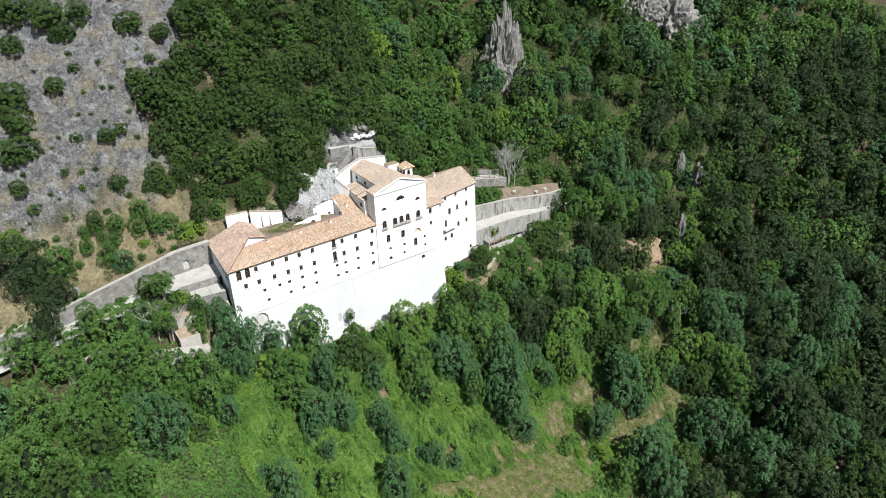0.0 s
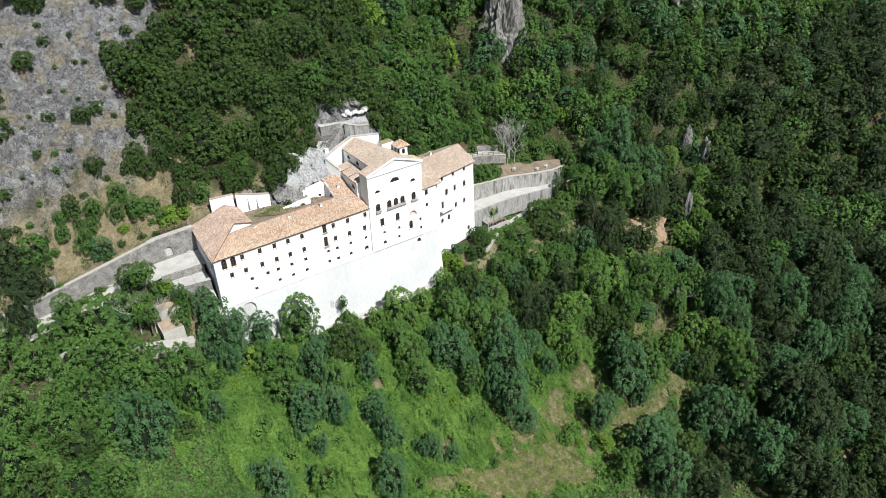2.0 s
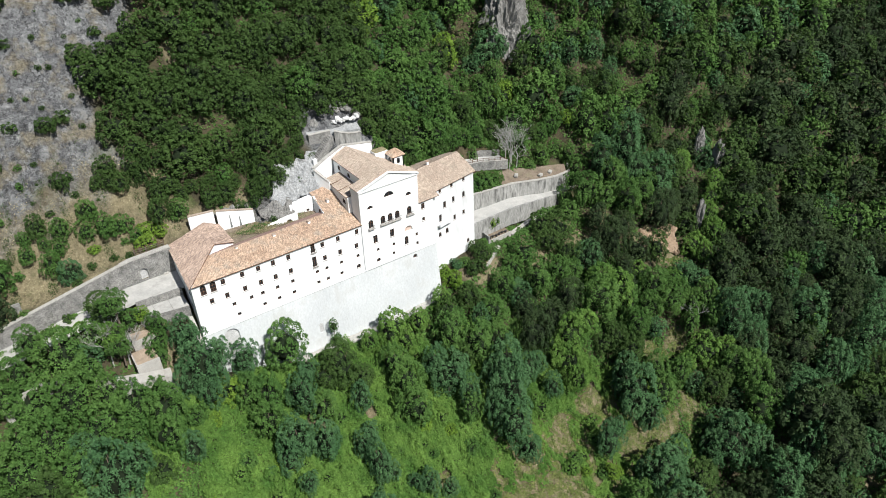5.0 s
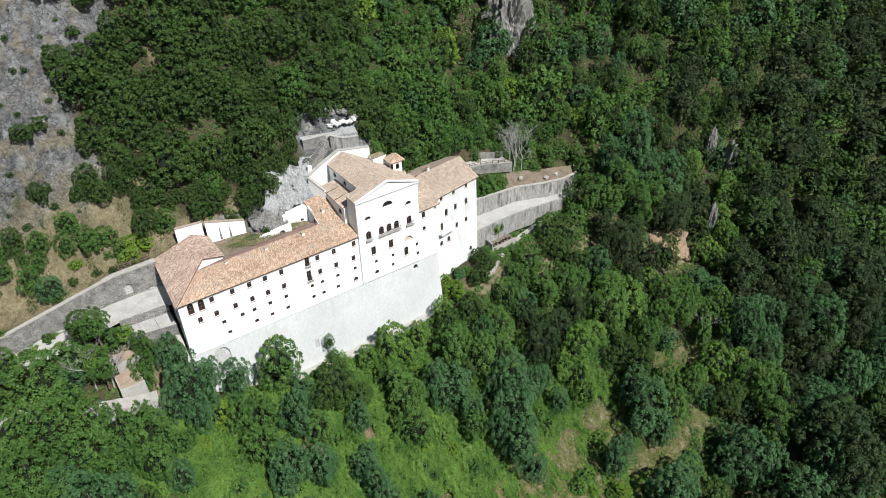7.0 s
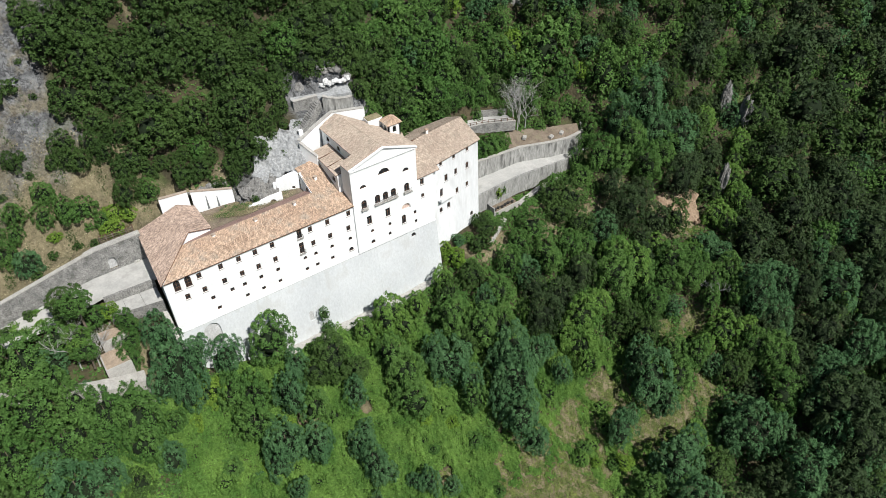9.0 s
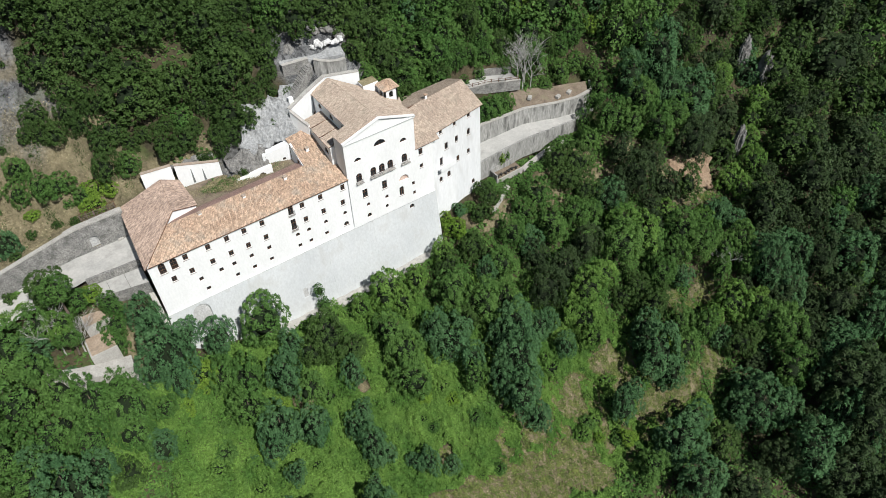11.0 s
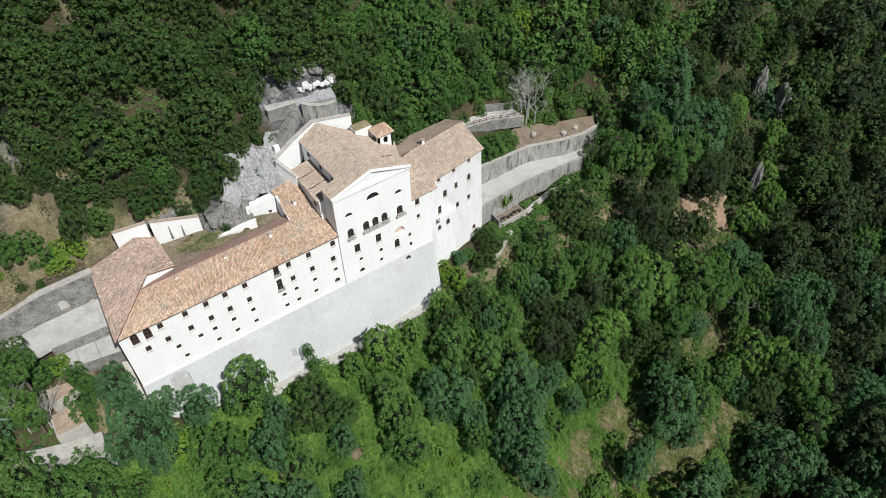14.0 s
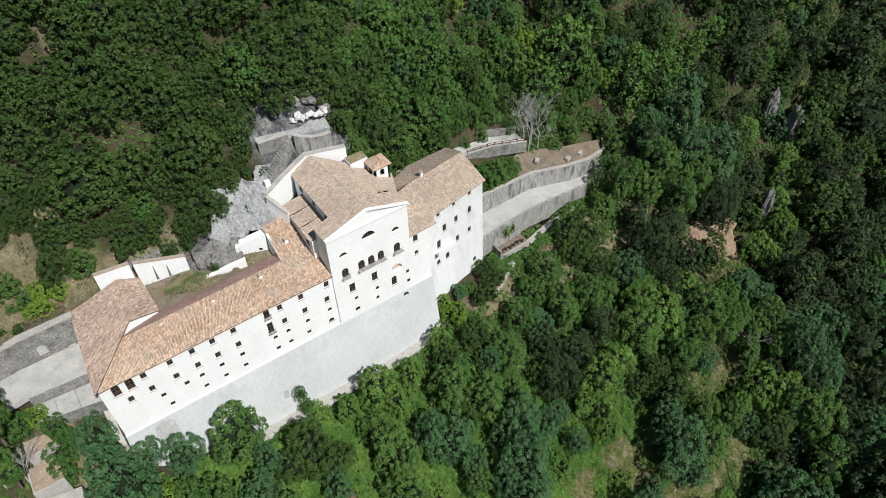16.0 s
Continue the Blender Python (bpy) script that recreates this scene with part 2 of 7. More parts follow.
def window(p0, p1, o, parent, sill=True, recess=0.22, mat=None, y_out=0.0, name="window"):
    """Frame, pane and sill set into an opening of a facade; alike ones share their meshes."""
    u, z, w, h, kind = o[:5]
    key = (round(w, 2), round(h, 2), kind, sill, mat)
    d = Vector((p1[0] - p0[0], p1[1] - p0[1], 0)).normalized()
    m = Matrix.Translation((p0[0] + d.x * u + d.y * y_out, p0[1] + d.y * u - d.x * y_out, z)) @ Matrix.Rotation(math.atan2(d.y, d.x), 4, "Z")
    if key in WINDOWS:
        ob = copy_thing(WINDOWS[key], m)
        ob.parent = parent
        return ob
    rim = outline(0, 0, w - 0.01, h - 0.01, kind)
    bar = 0.07
    mid = h / 2 if kind != "lunette" else h * 0.4
    inner = [(a * (w - 2 * bar) / w, mid + (b - mid) * (h - 2 * bar) / h) for a, b in rim]
    bm = bmesh.new()
    n = len(rim)
    lay = [[bm.verts.new((a, yy, b)) for a, b in ring] for ring in (rim, inner) for yy in (recess - 0.08, recess)]
    for i in range(n):
        j = (i + 1) % n
        bm.faces.new((lay[0][i], lay[0][j], lay[2][j], lay[2][i]))
        bm.faces.new((lay[2][i], lay[2][j], lay[3][j], lay[3][i]))
    box(bm, -0.03, 0.03, recess - 0.075, recess - 0.01, bar, h - bar)
    if h > 1.0 and kind != "lunette":
        box(bm, -w / 2 + bar, -0.03, recess - 0.07, recess - 0.02, h * 0.62, h * 0.62 + 0.05)
        box(bm, 0.03, w / 2 - bar, recess - 0.07, recess - 0.02, h * 0.62, h * 0.62 + 0.05)
    bmesh.ops.recalc_face_normals(bm, faces=bm.faces)
    ob = part(name, bm, mat or M_WOOD, None)
    bm = bmesh.new()
    bm.faces.new([bm.verts.new((a, recess - 0.03, b)) for a, b in inner])
    bmesh.ops.recalc_face_normals(bm, faces=bm.faces)
    part("pane", bm, M_GLASS, ob)
    if sill:
        bm = bmesh.new()
        box(bm, -w / 2 - 0.12, w / 2 + 0.12, -0.10, recess - 0.09, -0.10, -0.004)
        part("sill", bm, M_SILL, ob)
    ob.matrix_basis = m
    ob.parent = parent
    WINDOWS[key] = ob
    return ob


def tiles(name, a, b, c, d, mat, parent, width=0.24, length=0.42, overhang=0.0, seed=1, label=""):
    """Half-round tiles over the patch a-b (eave) to d-c (ridge), each its own shell, over a bed."""
    rng = np.random.default_rng(seed)
    a, b, c, d = (np.array(p, float) for p in (a, b, c, d))
    eave, rise = max(np.linalg.norm(b - a), np.linalg.norm(c - d)), 0.5 * (np.linalg.norm(d - a) + np.linalg.norm(c - b))
    nu, nv = max(2, int(eave / width)), max(2, int(rise / length))
    normal = np.cross(b - a, d - a)
    normal /= np.linalg.norm(normal)
    if normal[2] < 0:
        normal = -normal
    gu, gv = np.meshgrid(np.arange(nu), np.arange(nv), indexing="ij")
    gu, gv = gu.ravel(), gv.ravel()
    jit = lambda s: rng.normal(0, s, len(gu))  # noqa: E731
    prof = [(-0.56, -0.01), (-0.30, 0.06), (0.0, 0.085), (0.30, 0.06), (0.56, -0.01)]
    cols = []
    for end, lift in ((-0.06, 0.045), (1.10, 0.0)):
        skew = jit(0.05)
        for pu, ph in prof:
            s = np.clip((gu + 0.5 + pu + skew) / nu, -0.005, 1.005)[:, None]
            v = np.clip((gv + end + jit(0.03)) / nv, -0.01, 1.0)[:, None]
            p = (1 - v) * ((1 - s) * a + s * b) + v * ((1 - s) * d + s * c)
            cols.append(p + normal * (ph + lift + 0.02 + jit(0.008))[:, None])
    verts = np.stack(cols, 1).reshape(-1, 3)
    base = (np.arange(len(gu)) * 10)[:, None]
    faces = np.concatenate([base + np.array([[i, i + 1, i + 6, i + 5]]) for i in range(4)])
    bed = np.array([a, b, c, d]) - normal * 0.0
    under = bed - normal * 0.16
    k = len(verts)
    verts = np.concatenate([verts, bed, under])
    bf = np.array([[0, 1, 2, 3], [7, 6, 5, 4], [0, 4, 5, 1], [1, 5, 6, 2], [2, 6, 7, 3], [3, 7, 4, 0]]) + k
    ob = raw(name, verts, np.concatenate([faces, bf]), [mat, M_TILE_BED], parent, label, "", np.r_[np.zeros(len(faces)), np.ones(6)])
    return ob


def strip_wall(name, path, thick, mat, parent=None, cap=0.0, cap_mat=None, label="", category="wall", jag=0.0, seed=3):
    """A free wall along path of (x, y, bottom, top): outer face on the path, thickness to its left; with a coping of its own."""
    rng = random.Random(seed)
    pts = []
    for i in range(len(path) - 1):
        p, q = path[i], path[i + 1]
        n = max(1, int(math.hypot(q[0] - p[0], q[1] - p[1]) / 1.2))
        pts += [tuple(p[k] + (q[k] - p[k]) * j / n for k in range(4)) for j in range(n)]
    pts.append(path[-1])
    sides = []
    for i, p in enumerate(pts):
        q, r = pts[max(0, i - 1)], pts[min(len(pts) - 1, i + 1)]
        d = Vector((r[0] - q[0], r[1] - q[1], 0)).normalized()
        sides.append(Vector((-d.y, d.x, 0)))
    bm = bmesh.new()
    rows = []
    for p, s in zip(pts, sides):
        j = rng.uniform(-jag, jag)
        f = Vector((p[0], p[1], 0))
        rows.append([bm.verts.new(f + s * o + Vector((0, 0, z))) for o, z in ((rng.uniform(-jag, jag) * 0.3, p[2]), (0.0, p[3] + j), (thick, p[3] + j), (thick, p[2]))])
    for i in range(len(rows) - 1):
        for k in range(4):
            bm.faces.new((rows[i][k], rows[i + 1][k], rows[i + 1][(k + 1) % 4], rows[i][(k + 1) % 4]))
    bm.faces.new(rows[0][::-1])
    bm.faces.new(rows[-1])
    bmesh.ops.recalc_face_normals(bm, faces=bm.faces)
    ob = part(name, bm, mat, parent)
    if label:
        tagged(ob, label, category)
    if cap:
        bm = bmesh.new()
        crow = []
        for p, s in zip(pts, sides):
            f = Vector((p[0], p[1], p[3] + jag * 0.6))
            crow.append([bm.verts.new(f + s * o + Vector((0, 0, z))) for o, z in ((-0.08, 0.004), (-0.08, cap), (thick + 0.08, cap), (thick + 0.08, 0.004))])
        for i in range(len(crow) - 1):
            for k in range(4):
                bm.faces.new((crow[i][k], crow[i + 1][k], crow[i + 1][(k + 1) % 4], crow[i][(k + 1) % 4]))
        bm.faces.new(crow[0][::-1])
        bm.faces.new(crow[-1])
        bmesh.ops.recalc_face_normals(bm, faces=bm.faces)
        part("coping", bm, cap_mat or M_COPING, ob)
    return ob


# ---- ground ----
SX = (-30, 5, 45, 72, 95, 125, 160)
SY = (-160, -60, -38, -20, -4, 8, 16, 24, 34, 46, 140)
SECTIONS = (
    (-70, -34, -24, -12, -2, 3, 7, 14, 27, 48, 150),
    (-72, -42, -33, -22, -9, 3, 12, 21, 36, 54, 150),
    (-74, -48, -41, -27, -16, 6, 17, 27, 41, 57, 155),
    (-76, -50, -42, -27, -13, -4, 4, 12, 24, 38, 135),
    (-76, -52, -38, -24, -12, -5, 1, 7, 16, 28, 125),
    (-72, -42, -30, -19, -9, 1, 8, 15, 24, 36, 130),
    (-66, -36, -26, -15, -4, 6, 14, 22, 32, 44, 138),
)


def road_right(x):
    """The lane east of the tower: lower edge, upper edge, level and upper wall's top at x."""
    lo = np.interp(x, (69, 72, 85, 101, 112), (3.2, 3.9, 6.0, 6.2, 8.0))
    up = np.interp(x, (69, 75, 90, 98, 104, 112), (8.5, 10.0, 11.6, 9.6, 8.9, 10.5))
    return lo, up, np.interp(x, (69, 90, 112), (-2.3, -4.6, -6.6)), np.interp(x, (69, 75, 90, 104, 112), (2.0, 1.8, -0.5, -1.6, -2.6))


def road_left(x):
    """The lane west of the house: lower edge, upper edge, level and upper wall's top at x."""
    lo = np.interp(x, (-60, -32, -9, 1), (7.0, 9.0, 9.2, 8.0))
    up = np.interp(x, (-60, -32, -9, 2), (14.5, 15.4, 15.8, 15.2))
    return lo, up, np.interp(x, (-60, -32, -9, 1), (0.0, 3.4, 6.8, 7.2)), np.interp(x, (-60, -32, -7, 2), (3.5, 7.4, 12.4, 12.9))


def smooth(e0, e1, v):
    t = np.clip((v - e0) / (e1 - e0), 0, 1)
    return t * t * (3 - 2 * t)


def table(x, y):
    cols = np.stack([np.interp(y, SY, s) for s in SECTIONS])
    fx = np.interp(x, SX, np.arange(len(SX)))
    i = np.clip(fx.astype(int), 0, len(SX) - 2)
    f = fx - i
    f = f * f * (3 - 2 * f)
    n = np.arange(len(x))
    return cols[i, n] * (1 - f) + cols[i + 1, n] * f + np.clip(x - 160, 0, 400) * 0.05 - np.clip(-30 - x, 0, 300) * 0.06


def waves(x, y, size, seed):
    """A cheap smooth unevenness of about one, from sums of sines."""
    rng = np.random.default_rng(seed)
    out = np.zeros_like(x)
    for k in range(7):
        a, p, q = rng.uniform(0, 6.28), rng.uniform(0, 6.28), rng.uniform(0.6, 1.7)
        out += np.sin((x * math.cos(a) + y * math.sin(a)) * 6.28 * q / size + p) / (1 + 0.3 * k)
    return out / 2.2


def rocky(x, y):
    """How bare the limestone slope west of the house is, 0 to 1."""
    edge = np.interp(y, (18, 24.7, 29.5, 34, 38, 41, 43, 47, 60, 140), (1, 1.5, -2, -3, -4, 2, 9, 13, 14, 24)) + 1.3 * waves(x, y, 9, 5)
    return smooth(2.0, -1.0, x - edge) * smooth(24.0, 33.0, y + 2.0 * waves(x, y, 7, 14))


def height(x, y):
    """The ground's height at plan points (arrays)."""
    x, y = np.asarray(x, float), np.asarray(y, float)
    z = sum(table(x + dx, y + dy) for dx, dy in ((0, 0), (3, 0), (-3, 0), (0, 2.5), (0, -2.5))) / 5
    z = z + 0.7 * waves(x, y, 23, 1) + 0.3 * waves(x, y, 8, 2)
    z = z + 2.6 * smooth(108, 135, x) * waves(x, y, 46, 27)
    rk = rocky(x, y)
    z = z + rk * (1.5 * np.abs(waves(x, y, 12, 7)) + 0.9 * np.abs(waves(x + 0.6 * z, y, 5.5, 8)) + 0.5 * np.abs(waves(x, y + 0.5 * z, 3.0, 9)) - 0.9)
    inside = (x > 1) & (x < 69) & (y > 0.5) & (y < 13)
    z = np.where(inside, np.minimum(z, 8.0 - 10 * smooth(50, 58, x)), z)
    front = smooth(-1, 3, x) * smooth(58, 55, x) * smooth(-9, -4, y) * (y < 2)
    z = z * (1 - front) + np.minimum(z, -15.2 + 5.0 * smooth(20, 0, x)) * front
    path = (x > 72.5) & (x < 93) & (y > 17.0) & (y < 21.8)
    z = np.where(path, np.minimum(z, np.interp(x, (74, 79, 84, 88, 92), (6.4, 5.6, 5.0, 4.4, 3.8))), z)
    for fn, x0, x1 in ((road_right, 68.5, 112), (road_left, -60, 1.5)):
        lo, up, lev, top = fn(x)
        on = (x > x0) & (x < x1)
        low = np.where(y < lo + 1.1, lev - 3.2 - 2.2 * smooth(66, 70, x) * smooth(94, 88, x), lev - 0.3)
        zz = np.where(y > up + 1.1, top - 0.35, low)
        w = smooth(lo - 9, lo - 2, y) * smooth(up + 9, up + 2.5, y)
        z = np.where(on, z * (1 - w) + zz * w, z)
    return z


def ground_mesh():
    gx = np.concatenate([np.linspace(-420, -92, 16), np.arange(-88, 214, 1.0), np.linspace(222, 600, 18)])
    gy = np.concatenate([np.linspace(-420, -130, 14), np.arange(-124, 74, 1.0), np.linspace(80, 420, 22)])
    X, Y = np.meshgrid(gx, gy, indexing="ij")
    z = height(X.ravel(), Y.ravel())
    nx, ny = len(gx), len(gy)
    i, j = np.meshgrid(np.arange(nx - 1), np.arange(ny - 1), indexing="ij")
    q = (i * ny + j).ravel()
    ob = raw("ground", np.stack([X.ravel(), Y.ravel(), z], 1), np.stack([q, q + ny, q + ny + 1, q + 1], 1), M_GROUND)
    for p in ob.data.polygons:
        p.use_smooth = True
    return tagged(ob, "steep hillside of dry earth, leaf litter and bare limestone", "hillside", kind="structure")


def ground_material():
    """Litter and straw, with limestone where the slope west of the house is bare."""
    m = material("hillside_soil", (0.045, 0.042, 0.024), (0.085, 0.07, 0.04), 6.0, 0.97, 0.5, 0.5, stain=((0.07, 0.10, 0.03), 4.0, 0.7))
    t = m.node_tree
    b = t.nodes["Principled BSDF"]
    soil = b.inputs["Base Color"].links[0].from_socket

    def node(kind, **inputs):
        n = t.nodes.new(kind)
        for k, v in inputs.items():
            if isinstance(v, bpy.types.NodeSocket):
                t.links.new(v, n.inputs[k])
            else:
                n.inputs[k].default_value = v
        return n

    at = node("ShaderNodeAttribute")
    at.attribute_name = "bare"
    geo = node("ShaderNodeNewGeometry")
    n1 = node("ShaderNodeTexNoise", Vector=geo.outputs["Position"], Scale=0.22, Detail=6.0, Roughness=0.65)
    n2 = node("ShaderNodeTexNoise", Vector=geo.outputs["Position"], Scale=1.6, Detail=6.0, Roughness=0.7)
    n3 = node("ShaderNodeTexNoise", Vector=geo.outputs["Position"], Scale=0.5, Detail=5.0, Roughness=0.6)

    def ramp(fac, stops):
        r = t.nodes.new("ShaderNodeValToRGB")
        while len(r.color_ramp.elements) < len(stops):
            r.color_ramp.elements.new(0.5)
        for e, (p, c) in zip(r.color_ramp.elements, stops):
            e.position, e.color = p, (*c, 1)
        t.links.new(fac, r.inputs[0])
        return r.outputs[0]

    def mix(fac, a, c):
        x = t.nodes.new("ShaderNodeMix")
        x.data_type = "RGBA"
        for s, v in ((x.inputs["Factor"], fac), (x.inputs["A"], a), (x.inputs["B"], c)):
            t.links.new(v, s)
        return x.outputs["Result"]

    rock = ramp(n2.outputs["Fac"], ((0.30, (0.06, 0.062, 0.067)), (0.44, (0.122, 0.126, 0.133)), (0.60, (0.183, 0.188, 0.197)), (0.75, (0.28, 0.284, 0.288))))
    straw = ramp(n2.outputs["Fac"], ((0.3, (0.09, 0.077, 0.05)), (0.55, (0.195, 0.168, 0.11)), (0.75, (0.31, 0.272, 0.19))))
    dry = ramp(n2.outputs["Fac"], ((0.3, (0.125, 0.108, 0.062)), (0.55, (0.25, 0.215, 0.132)), (0.75, (0.38, 0.335, 0.222))))
    patch = ramp(n1.outputs["Fac"], ((0.505, (0, 0, 0)), (0.64, (0.7, 0.7, 0.7))))
    sep = node("ShaderNodeSeparateColor", Color=at.outputs["Color"])
    warp = node("ShaderNodeTexNoise", Vector=geo.outputs["Position"], Scale=0.38, Detail=9.0, Roughness=0.72, Distortion=0.35)
    # cracks with a dark line and a bright side: ledge shading painted into the rock
    crack_shade = ramp(warp.outputs["Fac"], ((0.465, (1, 1, 1)), (0.49, (0.34, 0.34, 0.34)), (0.5, (0.22, 0.22, 0.22)), (0.509, (1.25, 1.25, 1.23))))
    tone = ramp(n3.outputs["Fac"], ((0.34, (0.55, 0.55, 0.55)), (0.66, (1.2, 1.2, 1.17))))
    mul = t.nodes.new("ShaderNodeMix")
    mul.data_type, mul.blend_type = "RGBA", "MULTIPLY"
    mul.inputs["Factor"].default_value = 1.0
    t.links.new(rock, mul.inputs["A"])
    t.links.new(crack_shade, mul.inputs["B"])
    mul2 = t.nodes.new("ShaderNodeMix")
    mul2.data_type, mul2.blend_type = "RGBA", "MULTIPLY"
    mul2.inputs["Factor"].default_value = 1.0
    t.links.new(mul.outputs["Result"], mul2.inputs["A"])
    t.links.new(tone, mul2.inputs["B"])
    rock = mul2.outputs["Result"]
    rocks = mix(patch, rock, straw)
    col = mix(sep.outputs["Green"], soil, dry)
    col = mix(sep.outputs["Red"], col, rocks)
    strawy = mix(sep.outputs["Blue"], col, rock)
    t.links.new(strawy, b.inputs["Base Color"])
    bp = node("ShaderNodeBump", Strength=0.8, Distance=0.7, Height=n2.outputs["Fac"])
    t.links.new(bp.outputs[0], b.inputs["Normal"])
    return m


M_GROUND = ground_material()
ground = ground_mesh()
co = np.empty(len(ground.data.vertices) * 3)
ground.data.vertices.foreach_get("co", co)
co = co.reshape(-1, 3)


def ellipse(x, y, cx, cy, rx, ry, turn=0.0, ragged=0.35, seed=4):
    """1 inside an uneven patch, falling to 0 outside."""
    c, s = math.cos(radians(turn)), math.sin(radians(turn))
    u, v = ((x - cx) * c + (y - cy) * s) / rx, (-(x - cx) * s + (y - cy) * c) / ry
    return smooth(1.25, 0.8, np.hypot(u, v) + ragged * waves(x, y, 9, seed))


STRAW = ((-14, 23, 19, 8, 6), (-40, 23, 20, 8, 4), (107, -36, 4.2, 2.4, 0), (120, -15.5, 8, 5, 0), (107, -4, 6, 2, 20), (98, -5.5, 3.5, 2, 0), (84, -5, 7, 4, 0), (124, -84, 6, 3, 0), (15.7, 40.5, 1.2, 2.6, 0), (-8, 2, 3, 6, 0), (69.5, -3, 5, 3, 0), (13, 18.2, 12, 2.2, -6), (1, 19.5, 7, 3, 0), (93, -1, 8, 2.5, 8), (69, 48, 1.2, 3, 0), (26, -17.8, 1.6, 1.2, 0), (14.6, -16.8, 2, 1, 0))
# the clearing's dry patches
STRAW += ((40, -44.5, 8, 3.6, -22), (49, -47.5, 9, 5, -25), (59, -49, 7, 4.5, -20), (59.5, -45, 4, 2, 0), (56, -37.5, 4.5, 2.6, 20), (66.5, -37, 4.5, 2.6, 20), (78, -35.5, 3.6, 3.4, 10), (78, -40, 3, 3, 0), (87.5, -42.5, 4, 2.6, 0), (82, -46.5, 5, 2.6, 10), (91, -48, 6, 3, 10), (100.5, -48.2, 4.5, 2.6, 0), (104.5, -57, 4, 2.4, 0), (100, -33.5, 3, 2.4, 0), (28.5, -40.5, 4, 2, 0), (34, -34, 2.4, 1.2, 20))


def strawy(x, y):
    out = np.zeros_like(x)
    for i, s in enumerate(STRAW):
        out = np.maximum(out, ellipse(x, y, *s, seed=20 + i))
    mixed = ellipse(x, y, 74, -43, 30, 9, -6, 0.2, 18) * smooth(-0.1, 0.35, waves(x, y, 4.2, 19) + 0.5 * waves(x, y, 1.9, 21))
    return np.maximum(out * np.clip(0.8 + 0.5 * waves(x, y, 2.6, 23), 0.5, 1), 0.85 * mixed)


bare = ground.data.color_attributes.new("bare", "FLOAT_COLOR", "POINT")
rgba = np.ones((len(co), 4), np.float32)
rgba[:, 0] = rocky(co[:, 0], co[:, 1])
rgba[:, 1] = strawy(co[:, 0], co[:, 1])
rgba[:, 2] = ellipse(co[:, 0], co[:, 1], 44, 24, 9, 6, -8, 0.2, 90)
rgba[:, 2] = np.maximum(rgba[:, 2], 0.8 * ellipse(co[:, 0], co[:, 1], 24.5, 16.5, 6.5, 3.2, 20, 0.3, 91))
bare.data.foreach_set("color", rgba.ravel())


# ---- the monastery's long wing ----
wing = thing("monastery_wing", "long whitewashed monastery wing with rows of small windows and tiled roof", "monastery")
W0, W1 = (0.0, 0.0), (37.4, 0.0)
ROW1, ROW2, ROW3, ROW4 = 10.25, 6.8, 4.35, 1.55
wing_open = [(2.15, 9.3, 1.15, 2.45, "arch"), (4.15, 9.3, 1.15, 2.45, "arch")]
wing_open += [(x, ROW1 - 0.05, 0.84, 1.28, "rect") for x in (6.2, 10.2, 13.6, 16.8, 20.2, 28.0, 31.7, 36.3)]
wing_open += [(x, ROW2 - 0.05, 0.84, 1.24, "rect") for x in (3.3, 6.45, 10.2, 13.6, 16.85, 20.25, 28.2, 31.85, 35.9)]
wing_open += [(25.75, 9.75, 0.95, 2.45, "rect"), (25.75, 6.1, 0.95, 2.55, "rect")]
wing_small = [(x, ROW3, 0.76, 0.78, "rect") for x in (7.4, 11.1, 13.55, 16.85, 20.3)] + [(x, ROW3, 0.75, 0.75, "arch") for x in (26.05, 28.35, 31.9, 36.0)]
wing_small += [(x, ROW4, 0.74, 0.7, "rect") for x in (8.0, 13.55, 16.85, 20.25, 26.05, 28.35, 31.7)] + [(35.95, ROW4, 1.0, 0.9, "arch")]
facade("front_wall", W0, W1, [(0, 0), (37.4, 0), (37.4, 12.35), (0, 12.2)], wing_open + wing_small, M_PLASTER, wing)
for o in wing_open:
    window(W0, W1, o, wing)
for o in wing_small:
    window(W0, W1, o, wing, sill=o[2] > 0.9, recess=0.16)
for z in (9.72, 6.07):
    bm = bmesh.new()
    box(bm, 25.1, 26.4, -0.3, -0.004, z - 0.1, z)
    bal = part("balcony", bm, M_SILL, wing)
    bm = bmesh.new()
    for i in range(9):
        box(bm, 25.15 + i * 0.15, 25.18 + i * 0.15, -0.28, -0.25, z, z + 0.9)
    box(bm, 25.12, 26.38, -0.285, -0.245, z + 0.9, z + 0.94)
    part("railing", bm, M_IRON, bal)
# loggia rails
for x in (2.15, 4.15):
    bm = bmesh.new()
    for i in range(7):
        box(bm, x - 0.45 + i * 0.15, x - 0.42 + i * 0.15, 0.05, 0.08, 9.36, 10.2)
    box(bm, x - 0.47, x + 0.47, 0.04, 0.09, 10.2, 10.26)
    part("railing", bm, M_WOOD, wing)
# end wall towards the lane
E0, E1 = (1.1, 16.4), (0.0, 0.602)
L = math.hypot(1.1, 15.8)
end_open = [(L - 2.0, 9.2, 0.95, 2.2, "arch"), (L - 4.6, 10.2, 0.75, 1.15, "rect"), (L - 7.4, 10.2, 0.75, 1.15, "rect"), (L - 10.2, 10.2, 0.75, 1.15, "rect"), (L - 2.2, 6.2, 0.75, 1.1, "rect")]
facade("end_wall", E0, E1, [(0, -10), (L, -10), (L, 12.2), (0, 12.35)], end_open, M_PLASTER, wing)
for o in end_open:
    window(E0, E1, o, wing)
bm = bmesh.new()
